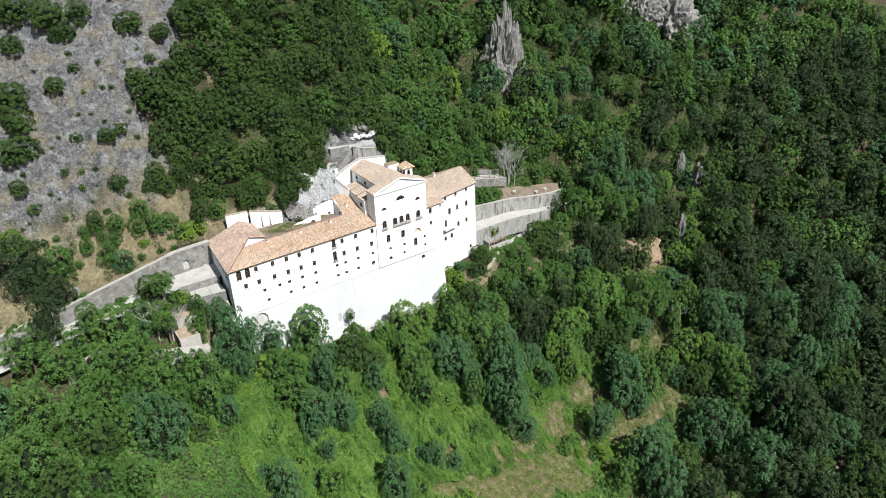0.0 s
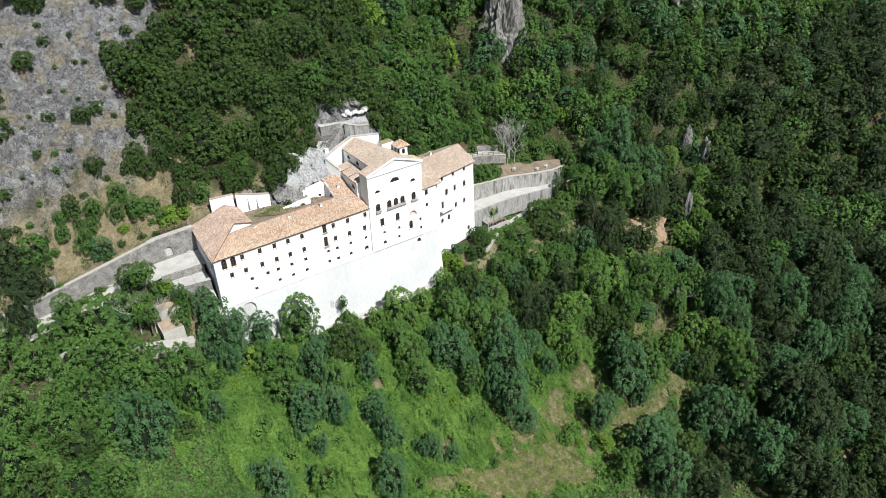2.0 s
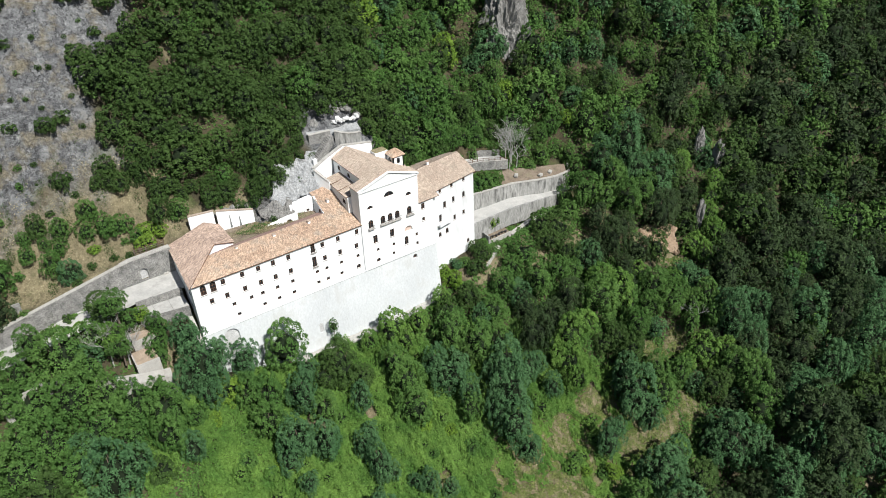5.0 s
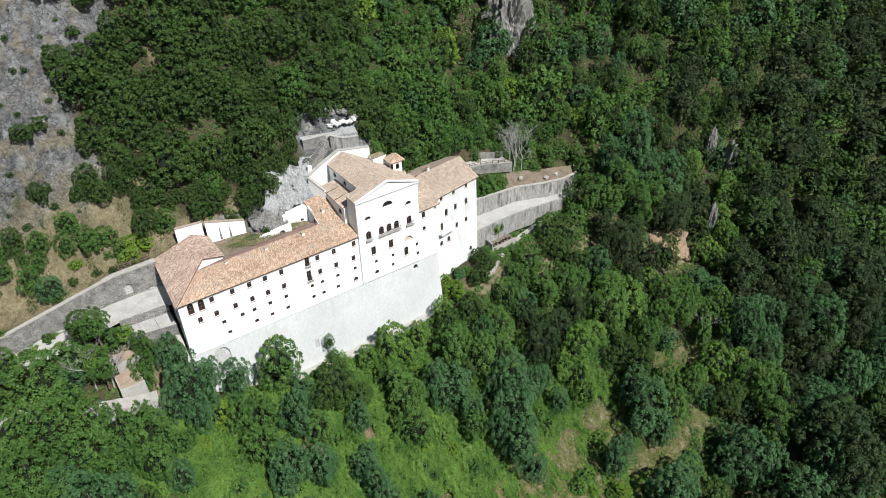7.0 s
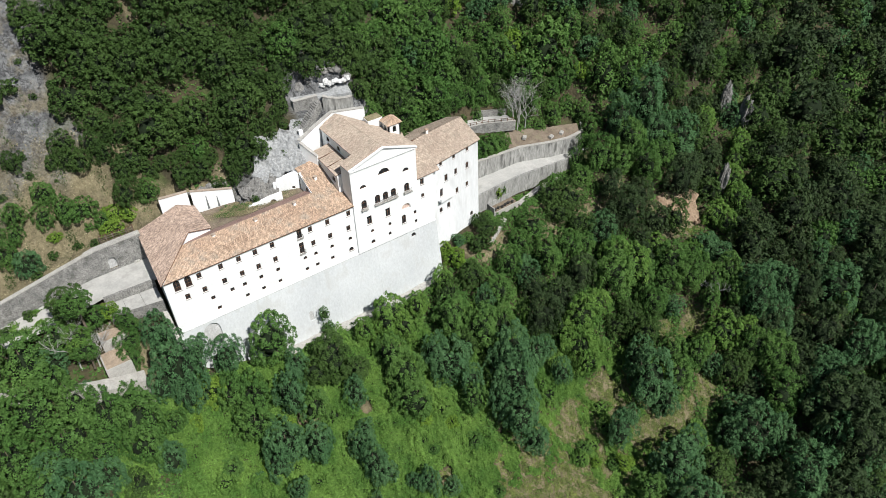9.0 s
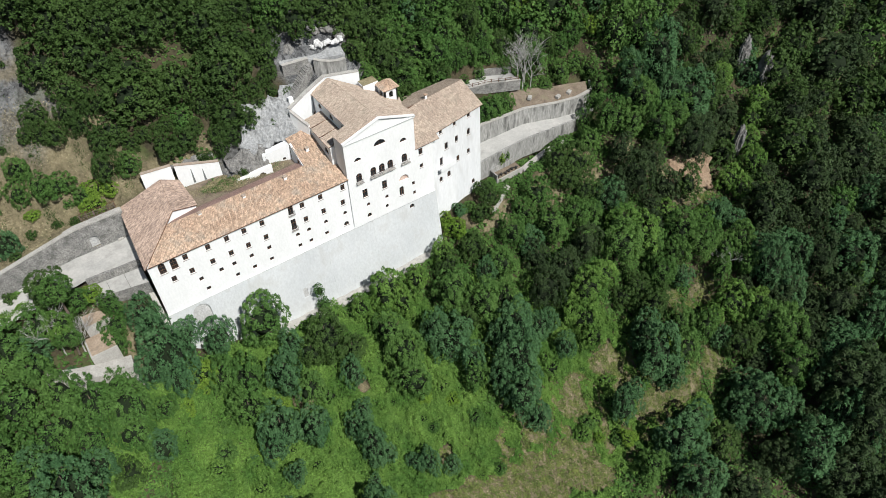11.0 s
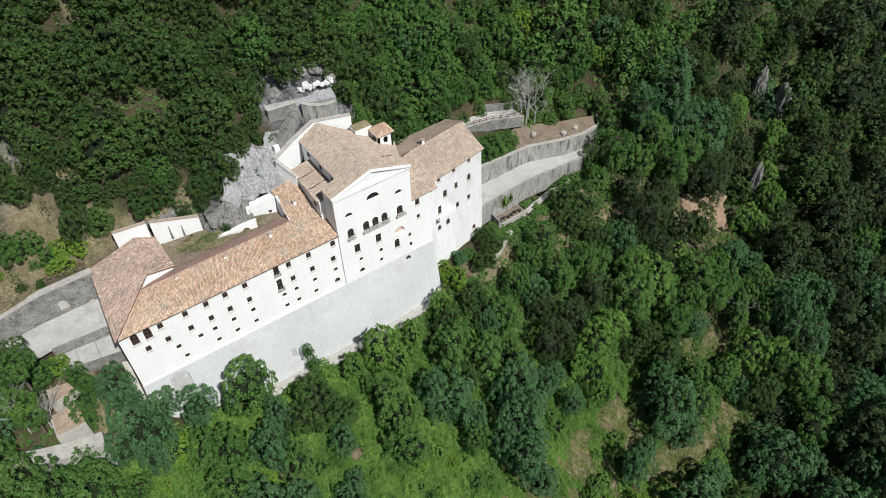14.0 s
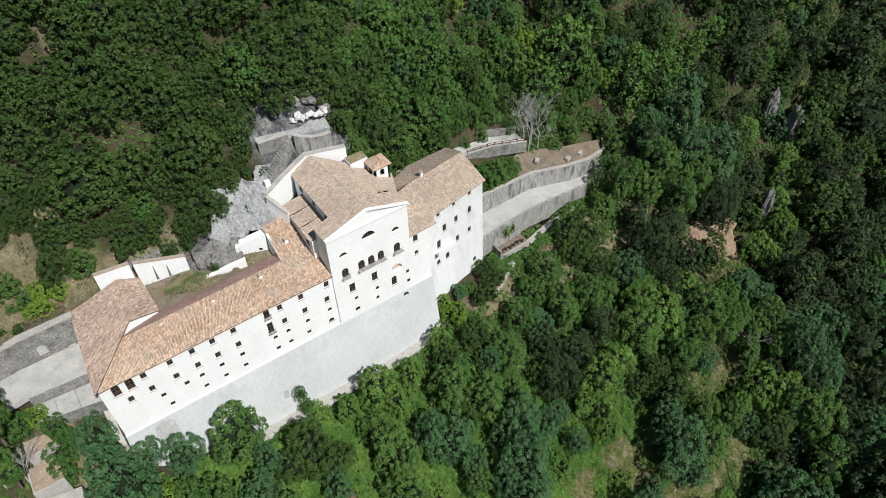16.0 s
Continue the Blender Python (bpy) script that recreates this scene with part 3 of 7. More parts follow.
box(bm, 36.8, 37.39, 0.602, 12.0, 9.0, 12.3)
part("cross_wall", bm, M_PLASTER, wing)
tiles("roof", (0.0, -0.45, 12.18), (37.5, -0.45, 12.32), (37.5, 5.6, 14.5), (5.6, 5.6, 14.05), M_TILE, wing, seed=11, label="sunlit terracotta barrel tile roof")
tiles("upper_roof", (31.9, 5.3, 14.42), (37.4, 5.5, 14.5), (37.3, 12.8, 16.85), (31.7, 12.0, 16.7), M_TILE, wing, seed=12)
bm = bmesh.new()
hexa(bm, [(5.9, 5.7, 12.0), (31.7, 5.65, 12.0), (31.7, 8.2, 12.0), (9.0, 8.3, 12.0)], [(5.9, 5.65, 14.05), (31.7, 5.62, 14.4), (31.7, 8.3, 13.5), (9.0, 8.2, 12.9)])
part("back_roof", bm, M_RED, wing, "smooth brown-red sheet on the rear slope")
bm = bmesh.new()
box(bm, 31.75, 32.15, 5.6, 10.6, 11.5, 14.2)
hexa(bm, [(31.75, 5.6, 14.2), (32.15, 5.6, 14.2), (32.15, 10.6, 14.2), (31.75, 10.6, 14.2)], [(31.75, 5.6, 14.35), (32.15, 5.6, 14.35), (32.15, 10.6, 16.4), (31.75, 10.6, 16.4)])
part("side_wall", bm, M_PLASTER, wing)
window((31.75, 10.6), (31.75, 5.6), (3.2, 14.0, 0.6, 0.7, "rect"), wing, recess=0.0, y_out=0.05)
# chimneys on the roof
for x, y, z in ((11.6, 5.0, 13.55), (19.6, 4.6, 13.6), (27.6, 4.6, 13.9), (34.0, 8.0, 15.3)):
    bm = bmesh.new()
    box(bm, x - 0.28, x + 0.28, y - 0.25, y + 0.25, z - 0.4, z + 0.75)
    ch = part("chimney", bm, M_PLASTER, wing)
    bm = bmesh.new()
    box(bm, x - 0.36, x + 0.36, y - 0.33, y + 0.33, z + 0.754, z + 0.86)
    part("cap", bm, M_TILE_OLD, ch)

# ---- gatehouse block at the west end ----
gate = thing("gatehouse", "west block with faded hipped tile roof and white gable", "house", at=(0, 0, 0))
GA, GB, GC, GD = (-0.4, -0.5, 12.15), (0.8, 16.9, 12.35), (8.9, 15.9, 15.6), (7.8, 6.7, 15.5)
GF, GG = (11.9, 15.8, 14.1), (12.2, 8.0, 13.65)
tiles("west_roof", GB, GA, GD, GC, M_TILE_WEST, gate, seed=13)
tiles("east_roof", GG, GF, GC, GD, M_TILE_WEST, gate, seed=14)
bm = bmesh.new()
hexa(bm, [(5.6, 6.35, 12.0), (12.0, 8.3, 12.0), (12.0, 8.8, 12.0), (5.6, 6.85, 12.0)], [(5.6, 6.35, 13.9), (12.0, 8.3, 13.55), (12.0, 8.8, 13.55), (5.6, 6.85, 13.9)])
vs = [bm.verts.new(p) for p in ((5.6, 6.35, 13.9), (12.0, 8.3, 13.55), (7.8, 7.03, 15.4), (5.6, 6.85, 13.9), (12.0, 8.8, 13.55), (7.8, 7.5, 15.4))]
for f in ((0, 1, 2), (5, 4, 3), (0, 2, 5, 3), (1, 4, 5, 2)):
    bm.faces.new([vs[i] for i in f])
part("gable", bm, M_PLASTER, gate)
bm = bmesh.new()
box(bm, 11.4, 11.9, 8.8, 15.4, 10.0, 12.9)
box(bm, 1.2, 11.4, 15.9, 16.35, 8.0, 12.3)
part("rear_wall", bm, M_PLASTER, gate)

# ---- church ----
church = thing("church", "whitewashed monastery church with pediment, lunettes and arched windows", "church")
C0, C1 = (37.4, -0.35), (52.2, -0.35)
u0 = 37.4
ch_open = [(44.7 - u0, 17.0, 2.5, 1.15, "lunette"), (39.9 - u0, 15.45, 1.5, 0.75, "lunette"), (49.65 - u0, 15.5, 1.5, 0.8, "lunette")]
ch_arch = [(x - u0, 10.7, 1.2, 1.95, "arch") for x in (39.75, 42.8, 44.65, 46.5, 49.65)]
ch_rect = [(40.55 - u0, 6.45, 1.05, 2.0, "rect"), (44.85 - u0, 6.45, 1.05, 2.0, "rect"), (48.5 - u0, 2.9, 1.0, 2.2, "arch")]
ch_small = [(40.95 - u0, 4.2, 0.7, 0.7, "arch"), (45.1 - u0, 4.0, 0.7, 0.75, "arch"), (51.3 - u0, 4.2, 0.6, 0.8, "rect"), (51.4 - u0, 1.75, 0.6, 0.8, "rect"),
            (40.9 - u0, 1.35, 0.95, 0.85, "arch"), (44.95 - u0, 1.6, 0.65, 0.75, "arch")]
niche = (49.2 - u0, 6.2, 2.2, 1.5, "arch")
facade("front_wall", C0, C1, [(0, 0), (14.8, 0), (14.8, 20.2), (7.5, 22.7), (0, 20.2)], ch_open + ch_arch + ch_rect + ch_small + [niche], M_PLASTER, church, thick=0.7)
for o in ch_open:
    window(C0, C1, o, church, sill=False)
for o in ch_arch + ch_rect:
    window(C0, C1, o, church)
for o in ch_small:
    window(C0, C1, o, church, sill=False, recess=0.16)
bm = bmesh.new()
bm.faces.new([bm.verts.new((u0 + a, 0.1, b)) for a, b in outline(*niche)])
part("niche_back", bm, material("niche_plaster", (0.52, 0.38, 0.32), (0.6, 0.47, 0.40), 1.0), church, "faded pink plaster at the back of an arched niche")
# balconies below the arched windows
for x0, x1 in ((39.0, 40.5), (42.0, 47.4), (48.8, 50.6)):
    bm = bmesh.new()
    box(bm, x0, x1, -0.85, -0.354, 10.45, 10.6)
    for i in range(int((x1 - x0) / 0.9) + 1):
        box(bm, x0 + 0.1 + i * 0.9, x0 + 0.25 + i * 0.9, -0.7, -0.354, 10.2, 10.45)
    bal = part("balcony", bm, M_SILL, church)
    bm = bmesh.new()
    for i in range(int((x1 - x0) / 0.15)):
        box(bm, x0 + 0.03 + i * 0.15, x0 + 0.05 + i * 0.15, -0.83, -0.81, 10.6, 11.35)
    box(bm, x0, x1, -0.84, -0.80, 11.35, 11.39)
    part("railing", bm, M_IRON, bal)
# cornices
bm = bmesh.new()
for (xa, za), (xb, zb) in (((37.2, 20.2), (44.9, 22.75)), ((44.9, 22.75), (52.4, 20.2))):
    hexa(bm, [(xa, -0.75, za), (xb, -0.75, zb), (xb, 0.3, zb), (xa, 0.3, za)], [(xa, -0.75, za + 0.22), (xb, -0.75, zb + 0.22), (xb, 0.3, zb + 0.22), (xa, 0.3, za + 0.22)])
part("pediment_cornice", bm, M_PLASTER, church)
bm = bmesh.new()
box(bm, 37.2, 52.4, -0.62, -0.354, 19.95, 20.15)
part("cornice", bm, M_PLASTER, church)
bm = bmesh.new()
box(bm, 37.4, 37.9, 0.352, 3.2, 8.0, 20.2)
box(bm, 51.7, 52.2, 0.352, 3.2, 8.0, 20.2)
box(bm, 37.9, 51.7, 2.9, 3.2, 14.0, 20.2)
part("front_block", bm, M_PLASTER, church)
# nave
nave_open = [(u, 18.75, 1.3, 1.15, "arch") for u in (2.6, 7.0, 11.3)]
N0, N1 = (40.35, 16.4), (40.35, 3.2)
facade("nave_wall", N0, N1, [(0, 12), (13.2, 12), (13.2, 20.9), (0, 20.5)], nave_open, M_PLASTER, church, thick=0.5)
for o in nave_open:
    window(N0, N1, o, church, sill=False)
bm = bmesh.new()
box(bm, 52.8, 53.2, 3.2, 13.8, 10, 17.1)
box(bm, 40.9, 47.0, 16.0, 16.4, 10, 20.4)
part("rear_wall", bm, M_PLASTER, church)
tiles("roof_west", (40.1, 17.0, 20.6), (40.1, 3.2, 20.95), (44.9, 3.2, 22.7), (44.4, 17.6, 22.0), M_TILE_OLD, church, seed=15)
tiles("roof_west_front", (37.2, 3.3, 20.15), (37.2, -0.2, 20.42), (44.9, -0.2, 22.95), (44.9, 3.3, 22.7), M_TILE_OLD, church, seed=16)
tiles("roof_east", (52.9, 3.3, 17.7), (57.2, 13.2, 15.2), (44.4, 17.6, 22.0), (44.9, 3.2, 22.7), M_TILE_OLD, church, seed=17)
tiles("roof_east_front", (52.4, -0.2, 20.42), (52.4, 3.3, 20.15), (44.9, 3.3, 22.7), (44.9, -0.2, 22.95), M_TILE_OLD, church, seed=24)
bm = bmesh.new()
hexa(bm, [(50.2, 3.9, 18.6), (51.9, 3.9, 17.9), (51.9, 5.1, 17.9), (50.2, 5.1, 18.6)], [(50.2, 3.9, 20.1), (51.9, 3.9, 19.3), (51.9, 5.1, 19.3), (50.2, 5.1, 20.1)])
hatch = part("roof_hatch", bm, M_TILE, church)
bm = bmesh.new()
hexa(bm, [(50.9, 4.1, 19.6), (51.8, 4.1, 19.2), (51.8, 4.9, 19.2), (50.9, 4.9, 19.6)], [(50.9, 4.1, 19.81), (51.8, 4.1, 19.38), (51.8, 4.9, 19.38), (50.9, 4.9, 19.81)])
part("pane", bm, M_GLASS, hatch)
# aisle with three bays of roof
for k, (ya, yb) in enumerate(((13.6, 10.6), (10.4, 7.2), (7.0, 3.6))):
    tiles("aisle_roof", (36.4, ya, 17.85 - 0.12 * k), (36.4, yb, 17.85 - 0.12 * k), (40.3, yb, 18.45), (40.3, ya, 18.45), M_TILE_OLD, church, seed=18 + k)
facade("aisle_wall", (36.6, 13.4), (36.6, 3.4), [(0, 12), (10, 12), (10, 17.5), (0, 17.7)], [(8.2, 15.4, 1.6, 1.3, "lunette")], M_PLASTER, church, thick=0.4)
window((36.6, 13.4), (36.6, 3.4), (8.2, 15.4, 1.6, 1.3, "lunette"), church, sill=False)
bm = bmesh.new()
box(bm, 37.0, 40.0, 3.3, 3.6, 12, 17.6)
part("aisle_end", bm, M_PLASTER, church)

# ---- bell tower ----
bell = thing("bell_tower", "small white bell tower with arched openings and red pyramid roof", "bell tower")
BX, BY, BZ, BW = 52.9, 11.0, 16.2, 2.9
for p, q in (((BX, BY), (BX + BW, BY)), ((BX + BW, BY), (BX + BW, BY + BW)), ((BX + BW, BY + BW), (BX, BY + BW)), ((BX, BY + BW), (BX, BY))):
    facade("wall", p, q, [(0, BZ - 5), (BW, BZ - 5), (BW, BZ + 3.0), (0, BZ + 3.0)], [(BW / 2, BZ + 1.0, 0.9, 1.5, "arch")], M_PLASTER, bell, thick=0.3)
cx, cy, tz = BX + BW / 2, BY + BW / 2, BZ + 4.4
ring = [(BX - 0.3, BY - 0.3), (BX + BW + 0.3, BY - 0.3), (BX + BW + 0.3, BY + BW + 0.3), (BX - 0.3, BY + BW + 0.3)]
for i in range(4):
    a, b = ring[i], ring[(i + 1) % 4]
    tiles("roof", (*a, BZ + 3.0), (*b, BZ + 3.0), (cx + 0.03 * (b[0] - cx), cy + 0.03 * (b[1] - cy), tz), (cx + 0.03 * (a[0] - cx), cy + 0.03 * (a[1] - cy), tz), M_TILE, bell, seed=30 + i)
bm = bmesh.new()
bmesh.ops.create_cone(bm, cap_ends=True, segments=12, radius1=0.32, radius2=0.14, depth=0.5, matrix=Matrix.Translation((cx, cy, BZ + 2.0)))
part("bell", bm, M_IRON, bell)

# ---- tower wing at the east end ----
east = thing("east_wing", "tall whitewashed east wing with tiled roof", "monastery")
S0, S1 = (52.2, 0.0), (56.4, 0.0)
strip_open = [(1.35, 10.4, 0.9, 1.5, "rect"), (1.4, 7.2, 0.75, 0.95, "rect")]
facade("recess_wall", S0, S1, [(0, 0), (4.2, 0), (4.2, 12.55), (0, 12.55)], strip_open, M_PLASTER, east)
for o in strip_open:
    window(S0, S1, o, east)
T0, T1 = (56.4, 0.98), (70.4, 3.4)
TL = math.hypot(14.0, 2.42)


def tu(x):
    return (x - 56.4) * TL / 14.0


tower_open = [(tu(59.3), 11.85, 0.8, 1.2, "rect"), (tu(63.1), 11.85, 0.8, 1.2, "rect"), (tu(67.1), 11.85, 0.8, 1.2, "rect"),
              (tu(60.75), 7.3, 0.9, 1.7, "rect"), (tu(63.65), 7.6, 0.8, 1.5, "rect"), (tu(67.1), 7.5, 0.85, 1.6, "arch"),
              (tu(59.3), 4.0, 0.85, 2.0, "rect"), (tu(64.0), 2.5, 0.8, 1.4, "rect"), (tu(67.1), 2.7, 0.8, 1.2, "rect"),
              (tu(59.0), -0.1, 0.9, 1.3, "arch"), (tu(61.3), -0.1, 0.95, 1.5, "arch"), (tu(68.2), -5.9, 0.9, 1.2, "arch")]
facade("front_wall", T0, T1, [(0, -14), (TL, -9), (TL, 13.3), (0, 13.2)], tower_open, M_TOWER, east, thick=0.7, batter=(2.0, 0.06))
for o in tower_open:
    window(T0, T1, o, east, y_out=0.06 * max(0.0, 2.0 - o[1] - o[3] / 2))
bm = bmesh.new()
hexa(bm, [(58.3, 0.1, 3.4), (62.6, 0.9, 3.4), (62.5, 1.95, 3.4), (58.2, 1.2, 3.4)], [(58.3, 0.1, 3.6), (62.6, 0.9, 3.6), (62.5, 1.95, 3.6), (58.2, 1.2, 3.6)])
hexa(bm, [(58.3, 0.1, 3.6), (62.6, 0.9, 3.6), (62.6, 1.02, 3.6), (58.3, 0.22, 3.6)], [(58.3, 0.1, 4.5), (62.6, 0.9, 4.5), (62.6, 1.02, 4.5), (58.3, 0.22, 4.5)])
part("balcony", bm, M_PLASTER, east)
bm = bmesh.new()
hexa(bm, [(70.4, 3.4, -12), (70.4, 14.5, -12), (69.8, 14.5, -12), (69.8, 3.4, -12)], [(70.4, 3.4, 13.3), (70.4, 14.5, 13.3), (69.8, 14.5, 13.3), (69.8, 3.4, 13.3)])
vs = [bm.verts.new(p) for p in ((70.4, 3.4, 13.3), (70.4, 14.5, 13.3), (70.0, 9.1, 16.1), (69.8, 3.4, 13.3), (69.8, 14.5, 13.3), (69.4, 9.1, 16.1))]
for f in ((0, 1, 2), (5, 4, 3), (0, 2, 5, 3), (1, 4, 5, 2)):
    bm.faces.new([vs[i] for i in f])
box(bm, 56.4, 69.8, 14.0, 14.5, -2, 13.2)
box(bm, 56.4, 57.0, 1.7, 14.0, -16, 13.0)
bmesh.ops.recalc_face_normals(bm, faces=bm.faces)
part("side_wall", bm, M_PLASTER, east)
tiles("roof", (57.6, 0.75, 13.2), (70.8, 3.0, 13.3), (69.9, 9.1, 16.35), (57.0, 7.4, 16.3), M_TILE_OLD, east, seed=21)
tiles("recess_roof", (52.2, -0.45, 12.5), (57.8, -0.3, 12.6), (57.4, 7.4, 16.3), (52.2, 6.4, 15.9), M_TILE_OLD, east, seed=22)
tiles("rear_roof", (70.4, 14.8, 13.4), (56.0, 14.2, 13.6), (55.0, 7.2, 16.25), (69.9, 9.1, 16.35), M_TILE_OLD, east, seed=23)
bm = bmesh.new()
box(bm, 60.0, 60.5, 7.6, 8.1, 15.6, 17.2)
ch = part("chimney", bm, M_PLASTER, east)
bm = bmesh.new()
box(bm, 59.9, 60.6, 7.5, 8.2, 17.204, 17.34)
part("cap", bm, M_TILE, ch)

# ---- battered substructure ----
sub = thing("substructure", "tall battered plaster base wall with a string course", "retaining wall")
B0, B1 = (0.0, -0.02), (56.4, -0.02)
low_open = [(5.4, -7.2, 3.2, 6.4, "arch"), (24.6, -10.6, 0.95, 2.4, "arch"), (50.7, -1.9, 1.1, 1.1, "arch")]
facade("base_wall", B0, B1, [(0, -17), (56.4, -17), (56.4, 0), (0, 0)], low_open, M_BASE, sub, thick=1.2, batter=(0.0, 0.13), label="grey-stained battered plaster wall")
bm = bmesh.new()
vs = [bm.verts.new((a, 0.5 + 0.13 * b, b)) for a, b in outline(*low_open[0])]
bm.faces.new(vs)
part("blind_arch", bm, M_INFILL, sub, "grey plaster infill of a blind arch")
bm = bmesh.new()
bm.faces.new([bm.verts.new((a, 0.12 + 0.13 * b, b)) for a, b in outline(*low_open[1])])
part("blind_door", bm, M_INFILL, sub, "walled-up arched doorway with grey plaster")
for o in low_open[2:]:
    window(B0, B1, o, sub, sill=False, y_out=0.13 * (-o[1] - o[3] * 0.5), recess=0.4, name="door" if o[3] > 2 else "window")
bm = bmesh.new()
box(bm, -0.1, 56.5, -0.2, -0.04, -0.12, 0.1)
part("string_course", bm, M_PLASTER, sub)
for x in (9.6, 31.0, 41.5):
    bm = bmesh.new()
    hexa(bm, [(x - 0.07, -2.27, -17), (x + 0.07, -2.27, -17), (x + 0.07, -2.0, -17), (x - 0.07, -2.0, -17)], [(x - 0.07, -0.06, -0.12), (x + 0.07, -0.06, -0.12), (x + 0.07, 0.1, -0.12), (x - 0.07, 0.1, -0.12)])
    part("pilaster_strip", bm, M_BASE, sub)
bm = bmesh.new()
hexa(bm, [(56.4, -2.3, -17), (57.0, -2.3, -17), (57.0, 2.2, -17), (56.4, 2.2, -17)], [(56.4, -0.02, 0), (56.6, -0.02, 0), (56.6, 1.5, 0), (56.4, 1.5, 0)])
part("return_wall", bm, M_BASE, sub)
bm = bmesh.new()
hexa(bm, [(-0.9, -2.3, -12), (0.0, -2.3, -12), (0.0, 8.0, -12), (-0.5, 8.0, -12)], [(-0.05, -0.02, 0), (0.0, -0.02, 0), (0.0, 8.0, 0), (-0.05, 8.0, 0)])
part("return_wall", bm, M_BASE, sub)


# ---- lanes, retaining walls and terraces ----
def lane(name, fn, x0, x1, label):
    xs = np.arange(x0, x1 + 0.01, 1.0)
    lo, up, lev, top = fn(xs)
    rows = []
    for x, a, b, z in zip(xs, lo, up, lev):
        rows += [(x, a + (b - a) * k / 4, z + 0.05 * math.sin(k + x * 0.7)) for k in range(5)]
    n = len(xs)
    faces = np.array([[i * 5 + k, (i + 1) * 5 + k, (i + 1) * 5 + k + 1, i * 5 + k + 1] for i in range(n - 1) for k in range(4)])
    return tagged(raw(name, rows, faces, M_ROAD), label, "road", kind="structure")


lane("road_east", road_right, 69.5, 112, "pale dusty concrete lane between stone walls")
lane("road_west", road_left, -60, 1.0, "pale concrete lane climbing to the gatehouse")
xs = (70.4, 75, 80, 85, 90, 94, 98, 104, 110)
strip_wall("retaining_wall", [(x, float(road_right(x)[1]), float(road_right(x)[2]) - 0.5, float(road_right(x)[3])) for x in xs], 0.6, M_CONCRETE, None, 0.22, M_COPING, "tall grey streaked retaining wall with a pale coping above the lane")
xs = (70.3, 75, 80, 85, 93, 101, 106)
strip_wall("lane_wall", [(x, float(road_right(x)[0]) - 0.25, float(road_right(x)[2]) - 4.6, float(road_right(x)[2]) + 0.45) for x in xs], 0.5, M_CONCRETE, None, 0.0, None, "grey streaked wall carrying the outer edge of the lane", jag=0.06)
strip_wall("terrace_wall", [(110, 10.2, -6.5, -2.4), (113, 14.5, -4, 0.2)], 0.5, M_CONCRETE, None, 0.18, M_COPING, "grey wall closing the end of the earth terrace")
bm = bmesh.new()
pts = [(x, float(road_right(x)[1]) + 0.62, float(road_right(x)[3]) - 0.1) for x in (87, 90, 94, 98, 104, 109)]
back = [(87, 15.5, 1.5), (91, 17.5, 1.3), (95, 16.5, 0.8), (99, 14.5, 0.4), (104.5, 13.2, 0.0), (109.6, 12.2, -0.7)]
va, vb = [bm.verts.new(p) for p in pts], [bm.verts.new(p) for p in back]
vc = [bm.verts.new((p[0], p[1], p[2] - 0.8)) for p in back]
for i in range(5):
    bm.faces.new((va[i], va[i + 1], vb[i + 1], vb[i]))
    bm.faces.new((vb[i], vb[i + 1], vc[i + 1], vc[i]))
tagged(part("earth_terrace", bm, M_EARTH), "bare brown earth terrace above the lane", "terrace", kind="structure")
for x, y, z, r in ((99.6, 11.0, -0.55, 15), (103.2, 11.1, -0.75, 25), (93.0, 13.6, 0.35, 40)):
    bm = bmesh.new()
    box(bm, -0.65, 0.65, -0.45, 0.45, -0.3, 0.35)
    bmesh.ops.bevel(bm, geom=bm.edges[:], offset=0.06, segments=1, affect="EDGES")
    b = tagged(part("stone_slab", bm, M_COPING), "pale stone slab lying on the earth terrace", "slab", "slabs on the terrace")
    b.matrix_world = pose(x, y, z, 0, 0, r)
# upper lane behind the east wing
bm = bmesh.new()
ups = [(74, 19.0, 6.8), (79, 19.4, 6.0), (84, 19.2, 5.4), (88, 18.2, 4.8), (92, 17.4, 4.2)]
va, vb = [bm.verts.new((x, y - 1.2, z)) for x, y, z in ups], [bm.verts.new((x, y + 2.3, z + 0.15)) for x, y, z in ups]
for i in range(4):
    bm.faces.new((va[i], va[i + 1], vb[i + 1], vb[i]))
tagged(part("upper_path", bm, M_ROAD), "pale rubble path above the lane", "path", kind="structure")
strip_wall("path_wall", [(x, y - 1.3, z - 2.5, z + 0.1) for x, y, z in ups], 0.4, M_STONE, None, 0.1, M_COPING, "low rubble wall below the upper path", jag=0.05)
strip_wall("bank_wall", [(x, y + 2.4, z - 0.5, z + 1.7) for x, y, z in ups], 0.5, M_STONE, None, 0.0, None, "rough rubble wall above the upper path", jag=0.2)
rail = thing("path_fence", "weathered timber rail fence along the upper path", "fence")
